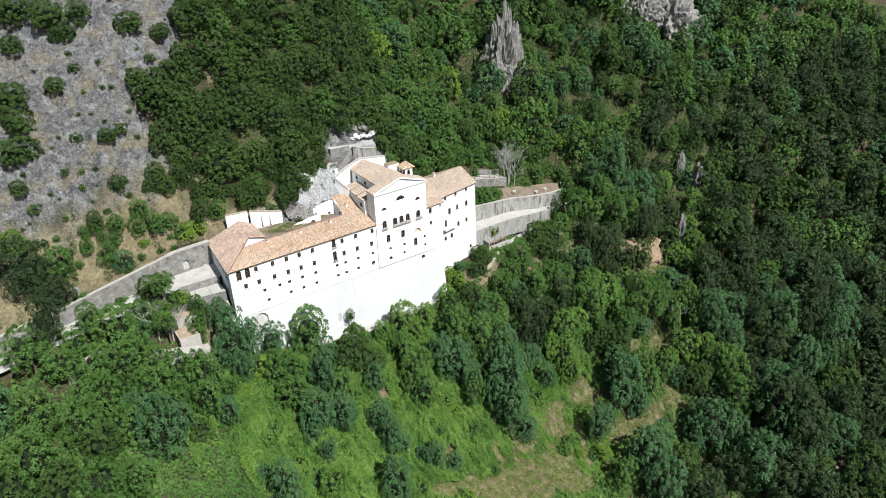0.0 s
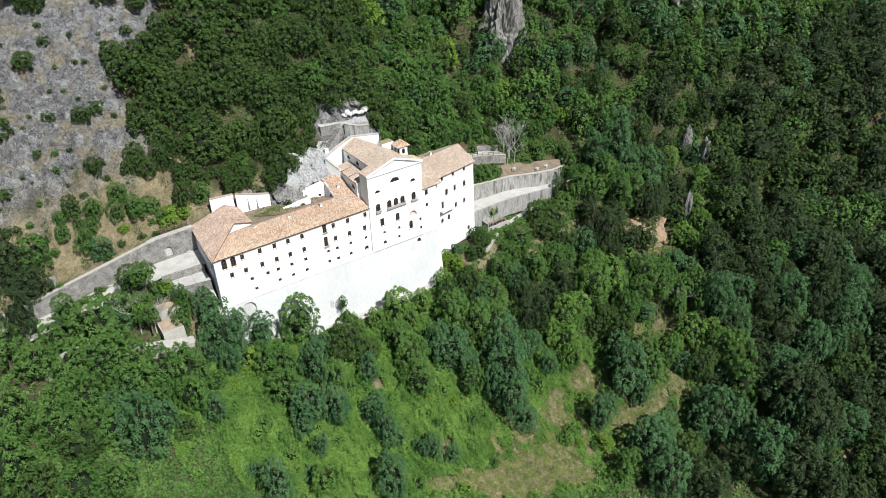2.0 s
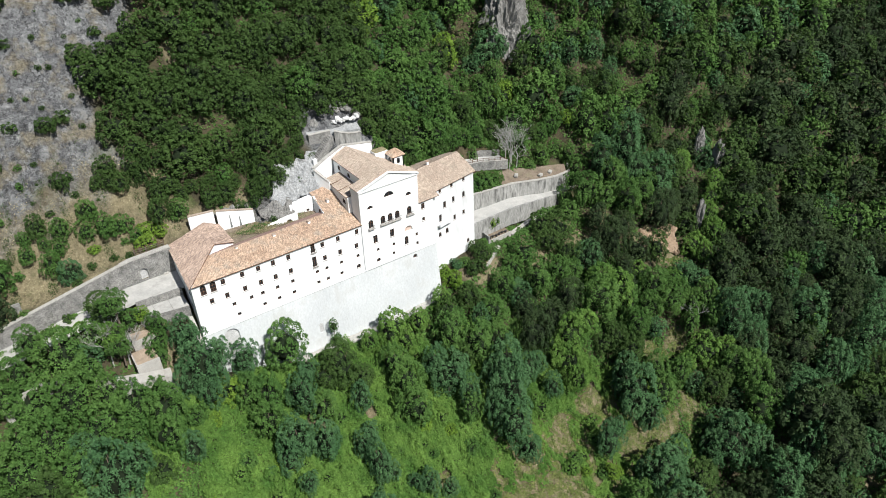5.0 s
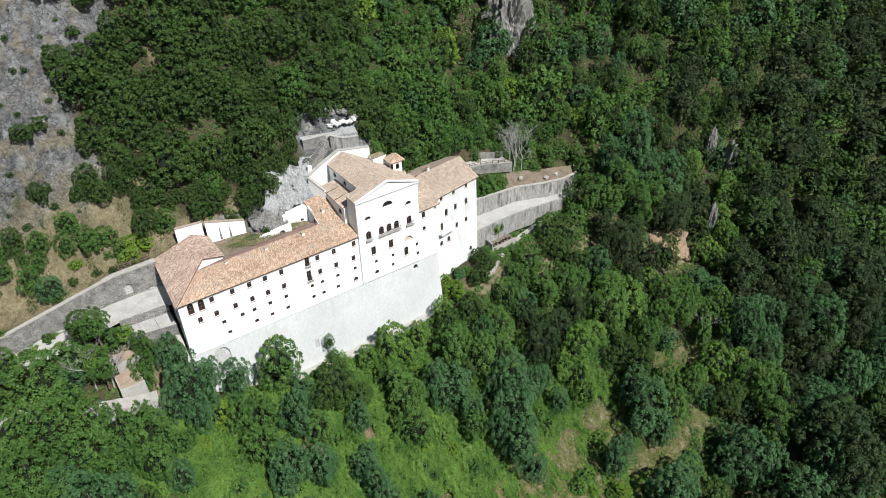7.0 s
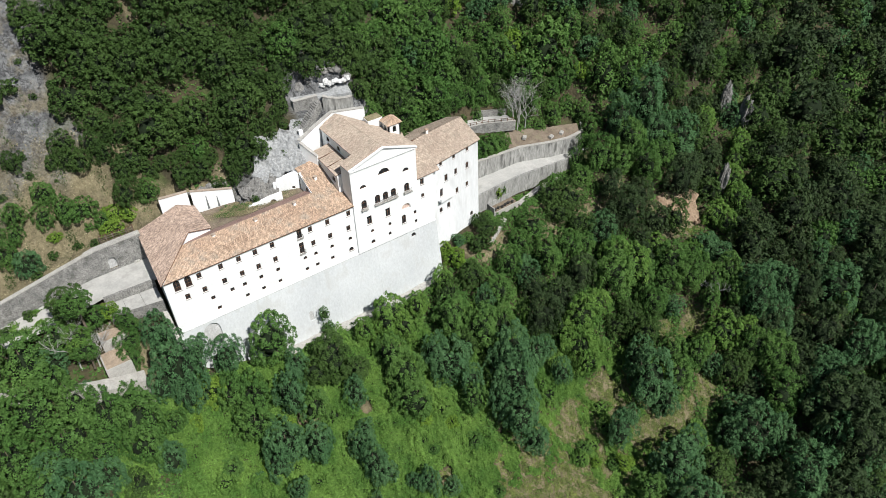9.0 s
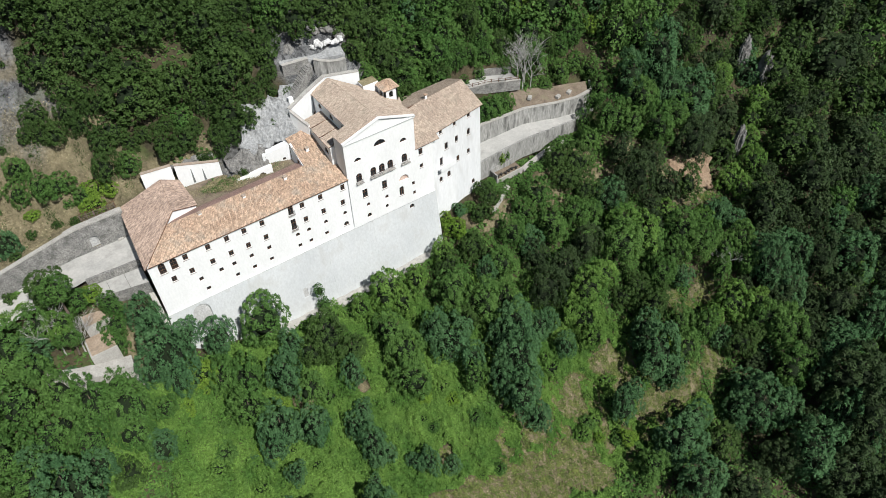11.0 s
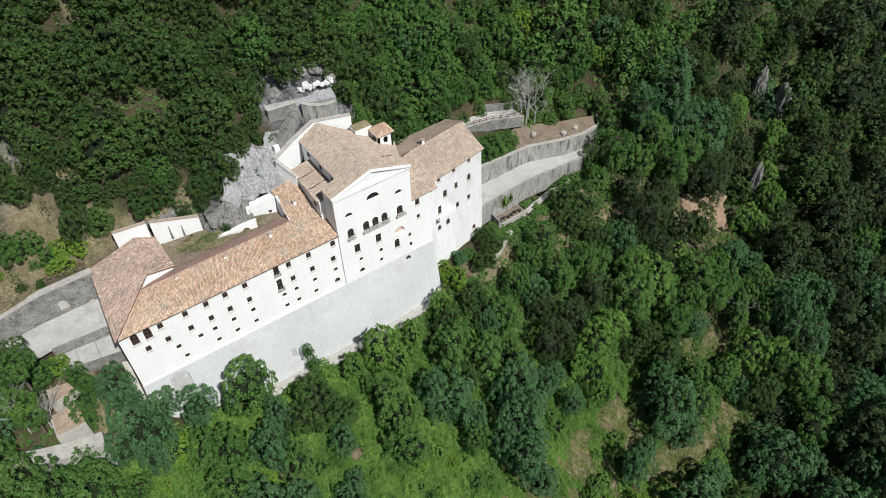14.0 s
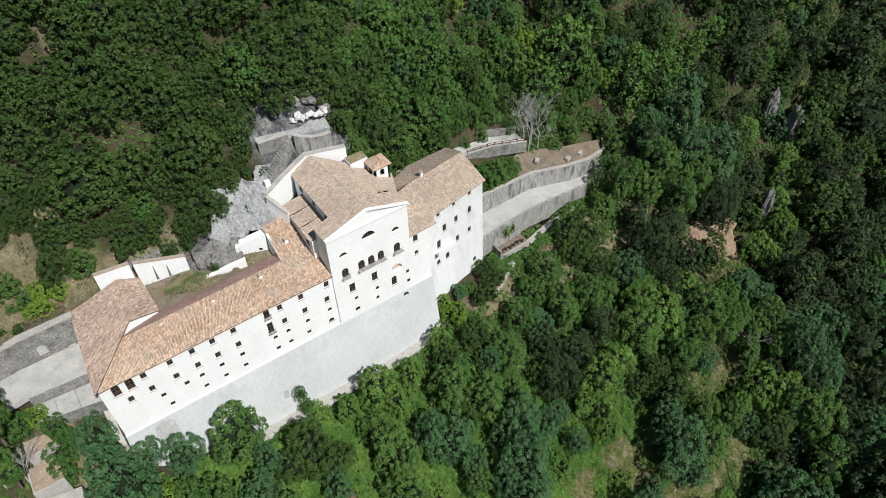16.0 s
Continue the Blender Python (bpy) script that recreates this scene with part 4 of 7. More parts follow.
for i in range(9):
    x = 78 + i * 1.7
    y, z = float(np.interp(x, [p[0] for p in ups], [p[1] for p in ups])) - 1.05, float(np.interp(x, [p[0] for p in ups], [p[2] for p in ups]))
    bm = bmesh.new()
    box(bm, x - 0.06, x + 0.06, y - 0.06, y + 0.06, z, z + 1.05)
    part("post", bm, M_WOOD, rail)
    if i < 8:
        x2 = x + 1.7
        y2, z2 = float(np.interp(x2, [p[0] for p in ups], [p[1] for p in ups])) - 1.05, float(np.interp(x2, [p[0] for p in ups], [p[2] for p in ups]))
        for hz in (0.5, 0.95):
            bm = bmesh.new()
            hexa(bm, [(x + 0.07, y - 0.03, z + hz), (x2 - 0.07, y2 - 0.03, z2 + hz), (x2 - 0.07, y2 + 0.03, z2 + hz), (x + 0.07, y + 0.03, z + hz)],
                 [(x + 0.07, y - 0.03, z + hz + 0.08), (x2 - 0.07, y2 - 0.03, z2 + hz + 0.08), (x2 - 0.07, y2 + 0.03, z2 + hz + 0.08), (x + 0.07, y + 0.03, z + hz + 0.08)])
            part("rail", bm, M_WOOD, rail)
bin_ = thing("waste_bin", "small dark bin standing at the foot of the lane wall", "bin")
bm = bmesh.new()
bmesh.ops.create_cone(bm, cap_ends=True, segments=12, radius1=0.26, radius2=0.32, depth=0.85, matrix=Matrix.Translation((73.6, 9.1, -2.3)))
part("body", bm, M_IRON, bin_)
bm = bmesh.new()
bmesh.ops.create_cone(bm, cap_ends=True, segments=12, radius1=0.35, radius2=0.3, depth=0.1, matrix=Matrix.Translation((73.6, 9.1, -1.82)))
part("lid", bm, M_IRON, bin_)
# long planter below the lane
plant = thing("planter", "long concrete planter with earth and a row of dark pots", "planter")
P0, P1 = Vector((74.2, 1.6, 0)), Vector((81.6, 1.9, 0))
pd = (P1 - P0).normalized()
pn = Vector((-pd.y, pd.x, 0))


def pl(u, w, z):
    return P0 + pd * u + pn * w + Vector((0, 0, z))


PLN = (P1 - P0).length
for name, (u0_, u1_, w0, w1, z0, z1) in (("front_wall", (0, PLN, -0.25, 0.0, -12.0, -7.3)), ("back_wall", (0, PLN, 2.4, 2.65, -12.0, -6.0)), ("end_wall", (-0.3, 0.0, -0.25, 2.65, -12.0, -5.9))):
    bm = bmesh.new()
    hexa(bm, [pl(u0_, w0, z0), pl(u1_, w0, z0), pl(u1_, w1, z0), pl(u0_, w1, z0)], [pl(u0_, w0, z1), pl(u1_, w0, z1), pl(u1_, w1, z1), pl(u0_, w1, z1)])
    part(name, bm, M_CONCRETE if name != "front_wall" else M_COPING, plant)
bm = bmesh.new()
hexa(bm, [pl(0, 0, -9), pl(PLN, 0, -9), pl(PLN, 2.4, -9), pl(0, 2.4, -9)], [pl(0, 0, -7.55), pl(PLN, 0, -7.65), pl(PLN, 2.4, -7.5), pl(0, 2.4, -7.4)])
part("soil", bm, M_EARTH, plant)
for i in range(6):
    c = pl(0.9 + i * 1.05, 0.7 + 0.15 * math.sin(i * 2.1), -7.5)
    bm = bmesh.new()
    bmesh.ops.create_cone(bm, cap_ends=True, segments=10, radius1=0.24, radius2=0.34, depth=0.5, matrix=Matrix.Translation(c + Vector((0, 0, 0.25))))
    tagged(part("flower_pot", bm, M_IRON), "small dark flower pot standing on the planter soil", "pot", "pots in the planter")
steps = thing("garden_steps", "short run of worn stone steps below the planter", "steps")
for i in range(12):
    bm = bmesh.new()
    box(bm, 75.4 - i * 0.58, 76.0 - i * 0.58, -0.9 - 0.24 * i, 0.7 - 0.24 * i, -13.0, -8.5 - 0.19 * i)
    part("step", bm, M_COPING, steps)

strip_wall("lower_path", [(82.2, 1.6, -11, -8.5), (88, 2.8, -11, -8.2), (97, 3.9, -11, -7.8)], 1.3, M_COPING, None, 0.0, None, "pale broken paving at the foot of the lane wall", jag=0.12)
bm = bmesh.new()
box(bm, -0.3, 0.3, -0.04, 0.04, 0.0, 1.0)
tagged(part("notice_board", bm, M_MARBLE), "small white board standing beside the garden steps", "board").matrix_world = pose(68.6, -2.2, float(height([68.6], [-2.2])[0]) - 0.1, 0, 0, 20)
# west side: gate wall with arch, lane walls
gw = thing("gate_wall", "grey rubble wall with an arched doorway beside the lane", "wall")
A0, A1 = (-9.0, 15.85), (1.0, 15.25)
AL = math.hypot(10.0, 0.6)
arch = (3.9, 7.2, 1.5, 2.8, "arch")
facade("wall", A0, A1, [(0, 4), (AL, 4), (AL, 12.9), (2.0, 12.35), (0, 11.9)], [arch], M_STONE, gw, thick=1.0)
bm = bmesh.new()
hexa(bm, [(-9.1, 15.75, 11.95), (-7.0, 15.65, 12.4), (-7.0, 16.95, 12.4), (-9.1, 16.95, 11.95)], [(-9.1, 15.75, 12.15), (-7.0, 15.65, 12.6), (-7.0, 16.95, 12.6), (-9.1, 16.95, 12.15)])
hexa(bm, [(-7.0, 15.6, 12.4), (1.0, 15.15, 12.95), (1.0, 16.4, 12.95), (-7.0, 16.9, 12.4)], [(-7.0, 15.6, 12.6), (1.0, 15.15, 13.15), (1.0, 16.4, 13.15), (-7.0, 16.9, 12.6)])
part("coping", bm, M_COPING, gw)
bm = bmesh.new()
box(bm, -6.4, -3.8, 16.12, 16.24, 6.9, 10.6)
part("arch_back", bm, M_INFILL, gw, "pale plaster at the back of the arch")
bm = bmesh.new()
box(bm, -1.6, -0.6, 15.0, 15.38, 7.0, 7.5)
tagged(part("stone_bench", bm, M_COPING), "pale stone bench against the gate wall", "bench")
fence = thing("bank_fence", "broken wooden rail fence on the bank above the gate wall", "fence")
for i in range(6):
    bm = bmesh.new()
    x = -5.5 + i * 1.2
    box(bm, x - 0.05, x + 0.05, 17.6, 17.7, 11.5, 13.9)
    part("post", bm, M_WOOD, fence)
    if i < 5:
        for z in (13.2, 13.7):
            bm = bmesh.new()
            box(bm, x + 0.06, x + 1.14, 17.62, 17.68, z, z + 0.09)
            part("rail", bm, M_WOOD, fence)
xs = (-60, -46, -32, -20, -14, -9)
strip_wall("west_lane_wall", [(x, float(road_left(x)[1]), float(road_left(x)[2]) - 0.6, float(road_left(x)[3])) for x in xs], 0.7, M_STONE, None, 0.18, M_COPING, "long rubble wall climbing beside the lane", jag=0.08)
xs = (-9.2, -6, -3, -0.2)
strip_wall("lane_parapet", [(x, float(road_left(x)[0]) - 0.3, 5.0, float(road_left(x)[2]) + 0.25) for x in xs], 0.5, M_STONE, None, 0.0, None, "low rubble parapet between lane and paved strip", jag=0.05)
bm = bmesh.new()
hexa(bm, [(-9.4, 5.6, -1), (-0.35, 3.6, -1), (-0.35, 7.75, -1), (-9.4, 8.9, -1)], [(-9.4, 5.6, 5.4), (-0.35, 3.6, 5.8), (-0.35, 7.75, 5.8), (-9.4, 8.9, 5.4)])
strip = tagged(part("paved_strip", bm, M_STONE), "pale concrete slabs on a wall below the lane", "pavement", kind="structure")
for k in range(3):
    bm = bmesh.new()
    f, g = (k + 0.012) / 3, (k + 0.988) / 3
    lo_, hi_ = [(-9.4 + 9.05 * s, 5.58 - 2.0 * s) for s in (f, g)], [(-9.4 + 9.05 * s, 8.88 - 1.15 * s) for s in (f, g)]
    ring_ = [(*lo_[0], 5.404 + 0.4 * f), (*lo_[1], 5.404 + 0.4 * g), (*hi_[1], 5.404 + 0.4 * g), (*hi_[0], 5.404 + 0.4 * f)]
    hexa(bm, ring_, [(x, y, z + 0.1) for x, y, z in ring_])
    part("slab", bm, M_ROAD, strip)
for x0, y0, x1, y1, z in ((-12.3, 2.6, -8.3, 5.5, 3.0), (-13.4, -2.2, -9.4, 2.2, 1.0)):
    bm = bmesh.new()
    box(bm, x0, x1, y0, y1, -9, z)
    t = tagged(part("garden_terrace", bm, M_TERRACE), "small dry earth garden terrace with a pale edge", "terrace", "garden terraces", kind="structure")
    bm = bmesh.new()
    box(bm, x0 - 0.25, x1 + 0.1, y0 - 0.35, y0 - 0.004, -10, z + 0.2)
    part("edge_wall", bm, M_COPING, t)
    bm = bmesh.new()
    box(bm, x0 - 0.25, x0 - 0.004, y0, y1, -10, z + 0.2)
    part("side_wall", bm, M_COPING, t)
strip_wall("garden_path", [(-21.5, -2.8, -9, 0.4), (-18.7, -3.8, -9, 0.0), (-13.9, -5.3, -10, -0.6), (-8.4, -5.8, -11, -1.6)], 2.7, M_COPING, None, 0.0, None, "pale rubble path below the garden terraces", jag=0.1)
strip_wall("garden_wall", [(-36, -1.0, -2, 3.4), (-30, 0.5, -2, 3.0), (-26, 0.8, -2, 2.6)], 0.7, M_COPING, None, 0.0, None, "broad pale wall top among the trees", jag=0.1)
bm = bmesh.new()
box(bm, -29.4, -27.9, 18.5, 19.8, 5.5, 9.3)
tagged(part("stone_pillar", bm, M_STONE), "square rubble pillar on the dry slope", "pillar")
strip_wall("corner_wall", [(-1.2, 7.6, -6, 5.3), (-1.2, 3.4, -7, 3.0), (-1.3, -0.6, -9, -1.0)], 0.9, M_COPING, None, 0.0, None, "pale plastered wall stepping down beside the house corner")
# path along the foot of the base wall
strip_wall("foot_path", [(18, -4.6, -18, -14.2), (30, -4.3, -18, -14.6), (44, -3.8, -18, -14.8), (54.5, -3.4, -18, -14.3)], 2.6, M_SILL, None, 0.0, None, "pale rubble ledge along the foot of the base wall", jag=0.15)

# ---- court behind the wing ----
bm = bmesh.new()
hexa(bm, [(11.9, 8.2, 10), (31.7, 8.0, 10), (31.7, 13.0, 10), (11.9, 15.0, 10)], [(11.9, 8.2, 12.55), (31.7, 8.0, 12.7), (31.7, 13.0, 12.9), (11.9, 15.0, 12.8)])
tagged(part("court", bm, M_EARTH), "small court of brown earth behind the roof", "court", kind="structure")
strip_wall("court_wall", [(6.2, 16.5, 10, 17.6), (11.4, 15.9, 10, 17.5)], 0.5, M_PLASTER, None, 0.12, M_TILE_OLD, "white wall with a tile-capped top behind the gatehouse")
strip_wall("court_wall", [(11.9, 15.8, 10, 17.3), (19.3, 14.1, 10, 15.9)], 0.5, M_PLASTER, None, 0.12, M_TILE_OLD, "white court wall with dark vertical stains")
M_STREAK = material("black_stain", (0.10, 0.11, 0.11), (0.22, 0.23, 0.23), 0.6, 0.9, 0.1, stretch=(1, 1, 0.3))
for x, top in ((14.4, 15.8), (16.3, 15.2)):
    y = 15.8 - (x - 11.9) * 0.2297
    bm = bmesh.new()
    hexa(bm, [(x - 0.2, y + 0.04, 12.7), (x + 0.2, y - 0.052, 12.7), (x + 0.2, y - 0.042, 12.7), (x - 0.2, y + 0.05, 12.7)], [(x - 0.05, y + 0.003, top), (x + 0.05, y - 0.02, top), (x + 0.05, y - 0.01, top), (x - 0.05, y + 0.013, top)])
    tagged(part("wall_stain", bm, M_STREAK), "dark vertical water stain on the court wall", "stain", kind="structure")
annex = thing("annex", "small white annex at the foot of the sprayed rock", "house")
facade("front_wall", (26.8, 12.4), (31.7, 10.7), [(0, 11), (5.18, 11), (5.18, 16.3), (0, 14.6)], [(3.9, 12.9, 0.6, 0.6, "rect")], M_PLASTER, annex, thick=1.6)
window((26.8, 12.4), (31.7, 10.7), (3.9, 12.9, 0.6, 0.6, "rect"), annex, sill=False)
facade("low_wall", (20.6, 10.6), (27.2, 9.2), [(0, 11), (6.74, 11), (6.74, 14.4), (4.2, 14.0), (0, 12.9)], [(4.8, 12.3, 1.3, 1.1, "arch")], M_PLASTER, annex, thick=0.7)


def boulders(name, spots, mat, label, category, seed, group=""):
    """Rough stones, each a thing of its own."""
    rng = random.Random(seed)
    for x, y, z, r in spots:
        bm = bmesh.new()
        bmesh.ops.create_icosphere(bm, subdivisions=3, radius=1.0)
        o = Vector((rng.uniform(0, 99), rng.uniform(0, 99), 0))
        for v in bm.verts:
            n = noise.noise(v.co * 1.3 + o) * 0.45 + noise.noise(v.co * 3.1 + o) * 0.25 + noise.noise(v.co * 7 + o) * 0.18 + noise.noise(v.co * 14 + o) * 0.08
            v.co = v.co * (1 + n)
        b = tagged(part(name, bm, mat), label, category, group)
        b.matrix_world = pose(x, y, z, rng.uniform(-20, 20), rng.uniform(-20, 20), rng.uniform(0, 360)) @ Matrix.Diagonal((r, r * rng.uniform(0.7, 1.0), r * rng.uniform(0.6, 0.9), 1))


rng = random.Random(8)
boulders("rock_outcrop", [(20.5 + i * 0.85 + rng.uniform(-0.4, 0.4), 12.9 + rng.uniform(-0.8, 0.9), 13.1 + rng.uniform(-0.2, 1.2), rng.uniform(0.6, 1.2)) for i in range(5)], M_ROCK, "weathered grey limestone outcrop behind the court", "rock", 5, "rocks behind the court")
boulders("rock_outcrop", [(7 + i * 1.5, 18.4 - 0.1 * i + rng.uniform(-0.4, 0.4), 15.3 + rng.uniform(-0.6, 0.4), rng.uniform(0.5, 1.2)) for i in range(9)], M_ROCK, "grey limestone ledge above the court wall", "rock", 6, "rocks behind the court")


def sheet(name, a, b, c, d, nu, nv, rough, mat, label, category, seed):
    """A rough sheet of rock over four corners, with closed edges at its back."""
    vs = []
    a, b, c, d = (Vector(p) for p in (a, b, c, d))
    nrm = (b - a).cross(d - a).normalized()
    for i in range(nu + 1):
        for j in range(nv + 1):
            u, v = i / nu, j / nv
            p = (a * (1 - u) + b * u) * (1 - v) + (d * (1 - u) + c * u) * v
            rim = min(u, 1 - u, v, 1 - v)
            p = p + noise.noise_vector(p * 0.45 + Vector((0, seed, 0))) * 1.3 * (1 - min(1, rim * 5)) + noise.noise_vector(p * 1.3) * 0.45 * (1 - min(1, rim * 6))
            k = noise.noise(p * 0.35 + Vector((seed, 0, 0))) + 0.55 * noise.noise(p * 0.9) + 0.5 * noise.noise(p * 2.3) + 0.4 * noise.noise(p * 5.1)
            vs.append(p + nrm * rough * k - nrm * (1.2 if rim == 0 else 0))
    m = nv + 1
    f = [[i * m + j, (i + 1) * m + j, (i + 1) * m + j + 1, i * m + j + 1] for i in range(nu) for j in range(nv)]
    return tagged(raw(name, [tuple(v) for v in vs], np.array(f), mat), label, category, kind="structure")


sheet("rock_bank", (19.6, 12.4, 12.6), (27.4, 11.4, 13.0), (27.8, 14.4, 15.6), (20.2, 15.4, 15.6), 60, 34, 1.0, M_ROCK, "layered grey limestone bank behind the court", "rock", 21)
sheet("sprayed_rock_face", (22.0, 14.0, 13.8), (34.2, 12.2, 16.8), (36.0, 17.0, 22.8), (28.5, 19.5, 21.5), 70, 50, 0.6, M_NET, "pale grey sprayed rock face above the annex", "rock face", 3)

# ---- walls, steps and grotto above the church ----
strip_wall("parapet_wall", [(34.6, 14.2, 14, 20.7), (38.5, 15.9, 16, 21.4), (43.9, 18.0, 17, 22.2), (50.8, 16.8, 17, 21.5)], 0.7, M_PLASTER, None, 0.14, M_COPING, "thick white parapet wall wrapping the rear of the church")
strip_wall("parapet_leg", [(36.6, 11.0, 14, 18.3), (34.7, 14.3, 14, 20.6)], 0.5, M_PLASTER, None, 0.1, M_COPING, "white sloping buttress wall below the parapet")
strip_wall("curved_wall", [(43.2, 20.2, 18, 25.1), (44.2, 19.4, 18, 24.8), (46.0, 18.9, 18, 24.3), (48.0, 18.8, 18, 23.9), (49.6, 19.2, 18, 23.6)], 0.6, M_CONCRETE, None, 0.15, M_COPING, "curved grey retaining wall below the grotto", jag=0.04)
strip_wall("niche_wall", [(37.4, 21.6, 19, 25.2), (42.6, 21.0, 19, 25.2)], 0.6, M_STONE, None, 0.12, M_COPING, "dark grey retaining wall beside the steps")
hs = thing("hill_steps", "grey stone steps climbing behind the church", "steps")
for i in range(16):
    bm = bmesh.new()
    f = i / 15
    x, y, z = 35.6 + 6.6 * f, 15.9 + 4.0 * f, 21.0 + 3.3 * f
    box(bm, x - 0.4, x + 0.5, y - 0.1, y + 1.8, z - 2.0, z)
    part("step", bm, M_STONE, hs)
bm = bmesh.new()
box(bm, 35.2, 36.1, 15.5, 16.1, 19, 22.2)
tagged(part("white_pillar", bm, M_PLASTER), "short white pillar at the foot of the steps", "pillar")
bm = bmesh.new()
hexa(bm, [(37.4, 22.2, 21), (49.9, 19.9, 21), (50.4, 24.6, 22), (38, 25.4, 22)], [(37.4, 22.2, 24.8), (49.9, 19.9, 24.2), (50.4, 24.6, 25.9), (38, 25.4, 26.5)])
tagged(part("grotto_floor", bm, M_NET), "grey gravel ledge in front of the grotto", "ledge", kind="structure")
boulders("white_stone", [(44.8 + i * 0.75, 22.6 - 0.12 * i + rng.uniform(-0.3, 0.3), 26.3 + rng.uniform(-0.2, 0.5), rng.uniform(0.55, 0.8)) for i in range(8)], M_MARBLE, "white lime-washed stone of the grotto front", "stone", 7, "white grotto stones")
boulders("grotto_rock", [(40.5, 24.6, 26.2, 1.3), (42.6, 24.8, 26.6, 1.2), (44.2, 25.0, 27.2, 1.1), (46.5, 24.9, 28.0, 1.1), (48.6, 24.4, 28.2, 1.3), (50.6, 22.8, 26.4, 1.0)], M_ROCK, "grey limestone block around the grotto", "rock", 9, "grotto rocks")
sheet("grotto_cliff", (39.5, 25.0, 25.6), (52.3, 23.8, 25.4), (52.0, 26.2, 30.0), (40.0, 27.2, 29.6), 50, 24, 0.9, M_ROCK, "rough grey limestone cliff behind the grotto", "cliff", 12)
sheet("stair_rock", (33.6, 14.9, 18.5), (36.4, 15.6, 20.6), (39.5, 19.4, 22.0), (35.0, 20.4, 22.0), 40, 40, 0.5, M_NET, "grey rock flank beside the hill steps", "rock face", 13)
bm = bmesh.new()
box(bm, 49.9, 53.3, 13.9, 16.1, 12, 19.9)
wb = tagged(part("white_block", bm, M_PLASTER), "white masonry block with dry grass on top beside the bell tower", "wall block")
bm = bmesh.new()
box(bm, 50.0, 53.2, 14.0, 16.0, 19.904, 20.05)
part("grass_top", bm, M_STRAW, wb)

# limestone crags standing out of the forest
def crag(name, x, y, z, w, h, turn, seed, label):
    bm = bmesh.new()
    bmesh.ops.create_icosphere(bm, subdivisions=5, radius=1.0)
    o = Vector((seed * 7.3, seed * 3.1, 0))
    for v in bm.verts:
        n = noise.noise(Vector((v.co.x * 1.6, v.co.y * 1.6, v.co.z * 0.8)) + o) * 0.55 + noise.noise(Vector((v.co.x * 4, v.co.y * 4, v.co.z * 1.6)) + o) * 0.38 + noise.noise(v.co * 9 + o) * 0.2 + noise.noise(v.co * 17 + o) * 0.12 + noise.noise(v.co * 33 + o) * 0.06
        v.co = v.co * (1 + n)
        v.co.x *= 1 - 0.15 * max(0, v.co.z)
    b = tagged(part(name, bm, M_ROCK), label, "crag")
    b.matrix_world = pose(x, y, z, 0, 0, turn) @ Matrix.Diagonal((w, w * 0.8, h, 1))


sheet("earth_bank", (113.5, -17.6, -18.4), (124.5, -21.0, -19.8), (128.0, -14.0, -14.8), (117.5, -10.6, -13.2), 60, 44, 0.7, M_SCAR, "raw orange-brown earth bank left by a slip", "earth bank", 31)
crag("crag", 111.0, 42.0, 29.0, 6.2, 17.0, -35, 2, "tall grey limestone pinnacle standing out of the forest")
crag("crag", 181, 34, 33, 10.0, 12.0, -20, 3, "broad grey limestone cliff high in the forest")
crag("crag", 171, 39, 38.5, 8.0, 9.0, -20, 8, "broad grey limestone cliff high in the forest")
crag("crag", 152.5, -8.0, -3.8, 1.8, 4.2, 0, 4, "small grey limestone tooth among trees")
crag("crag", 150.0, -2.8, -0.5, 1.4, 3.8, 0, 5, "small grey limestone tooth among trees")
crag("crag", 135.6, -17.0, -13.0, 1.2, 4.4, 0, 6, "small grey limestone tooth among trees")


# ---- trees ----
def ico():
    bm = bmesh.new()
    bmesh.ops.create_icosphere(bm, subdivisions=2, radius=1.0)
    v = np.array([q.co[:] for q in bm.verts])
    f = np.array([[q.index for q in p.verts] for p in bm.faces])
    bm.free()
    return v, f


ICO = ico()


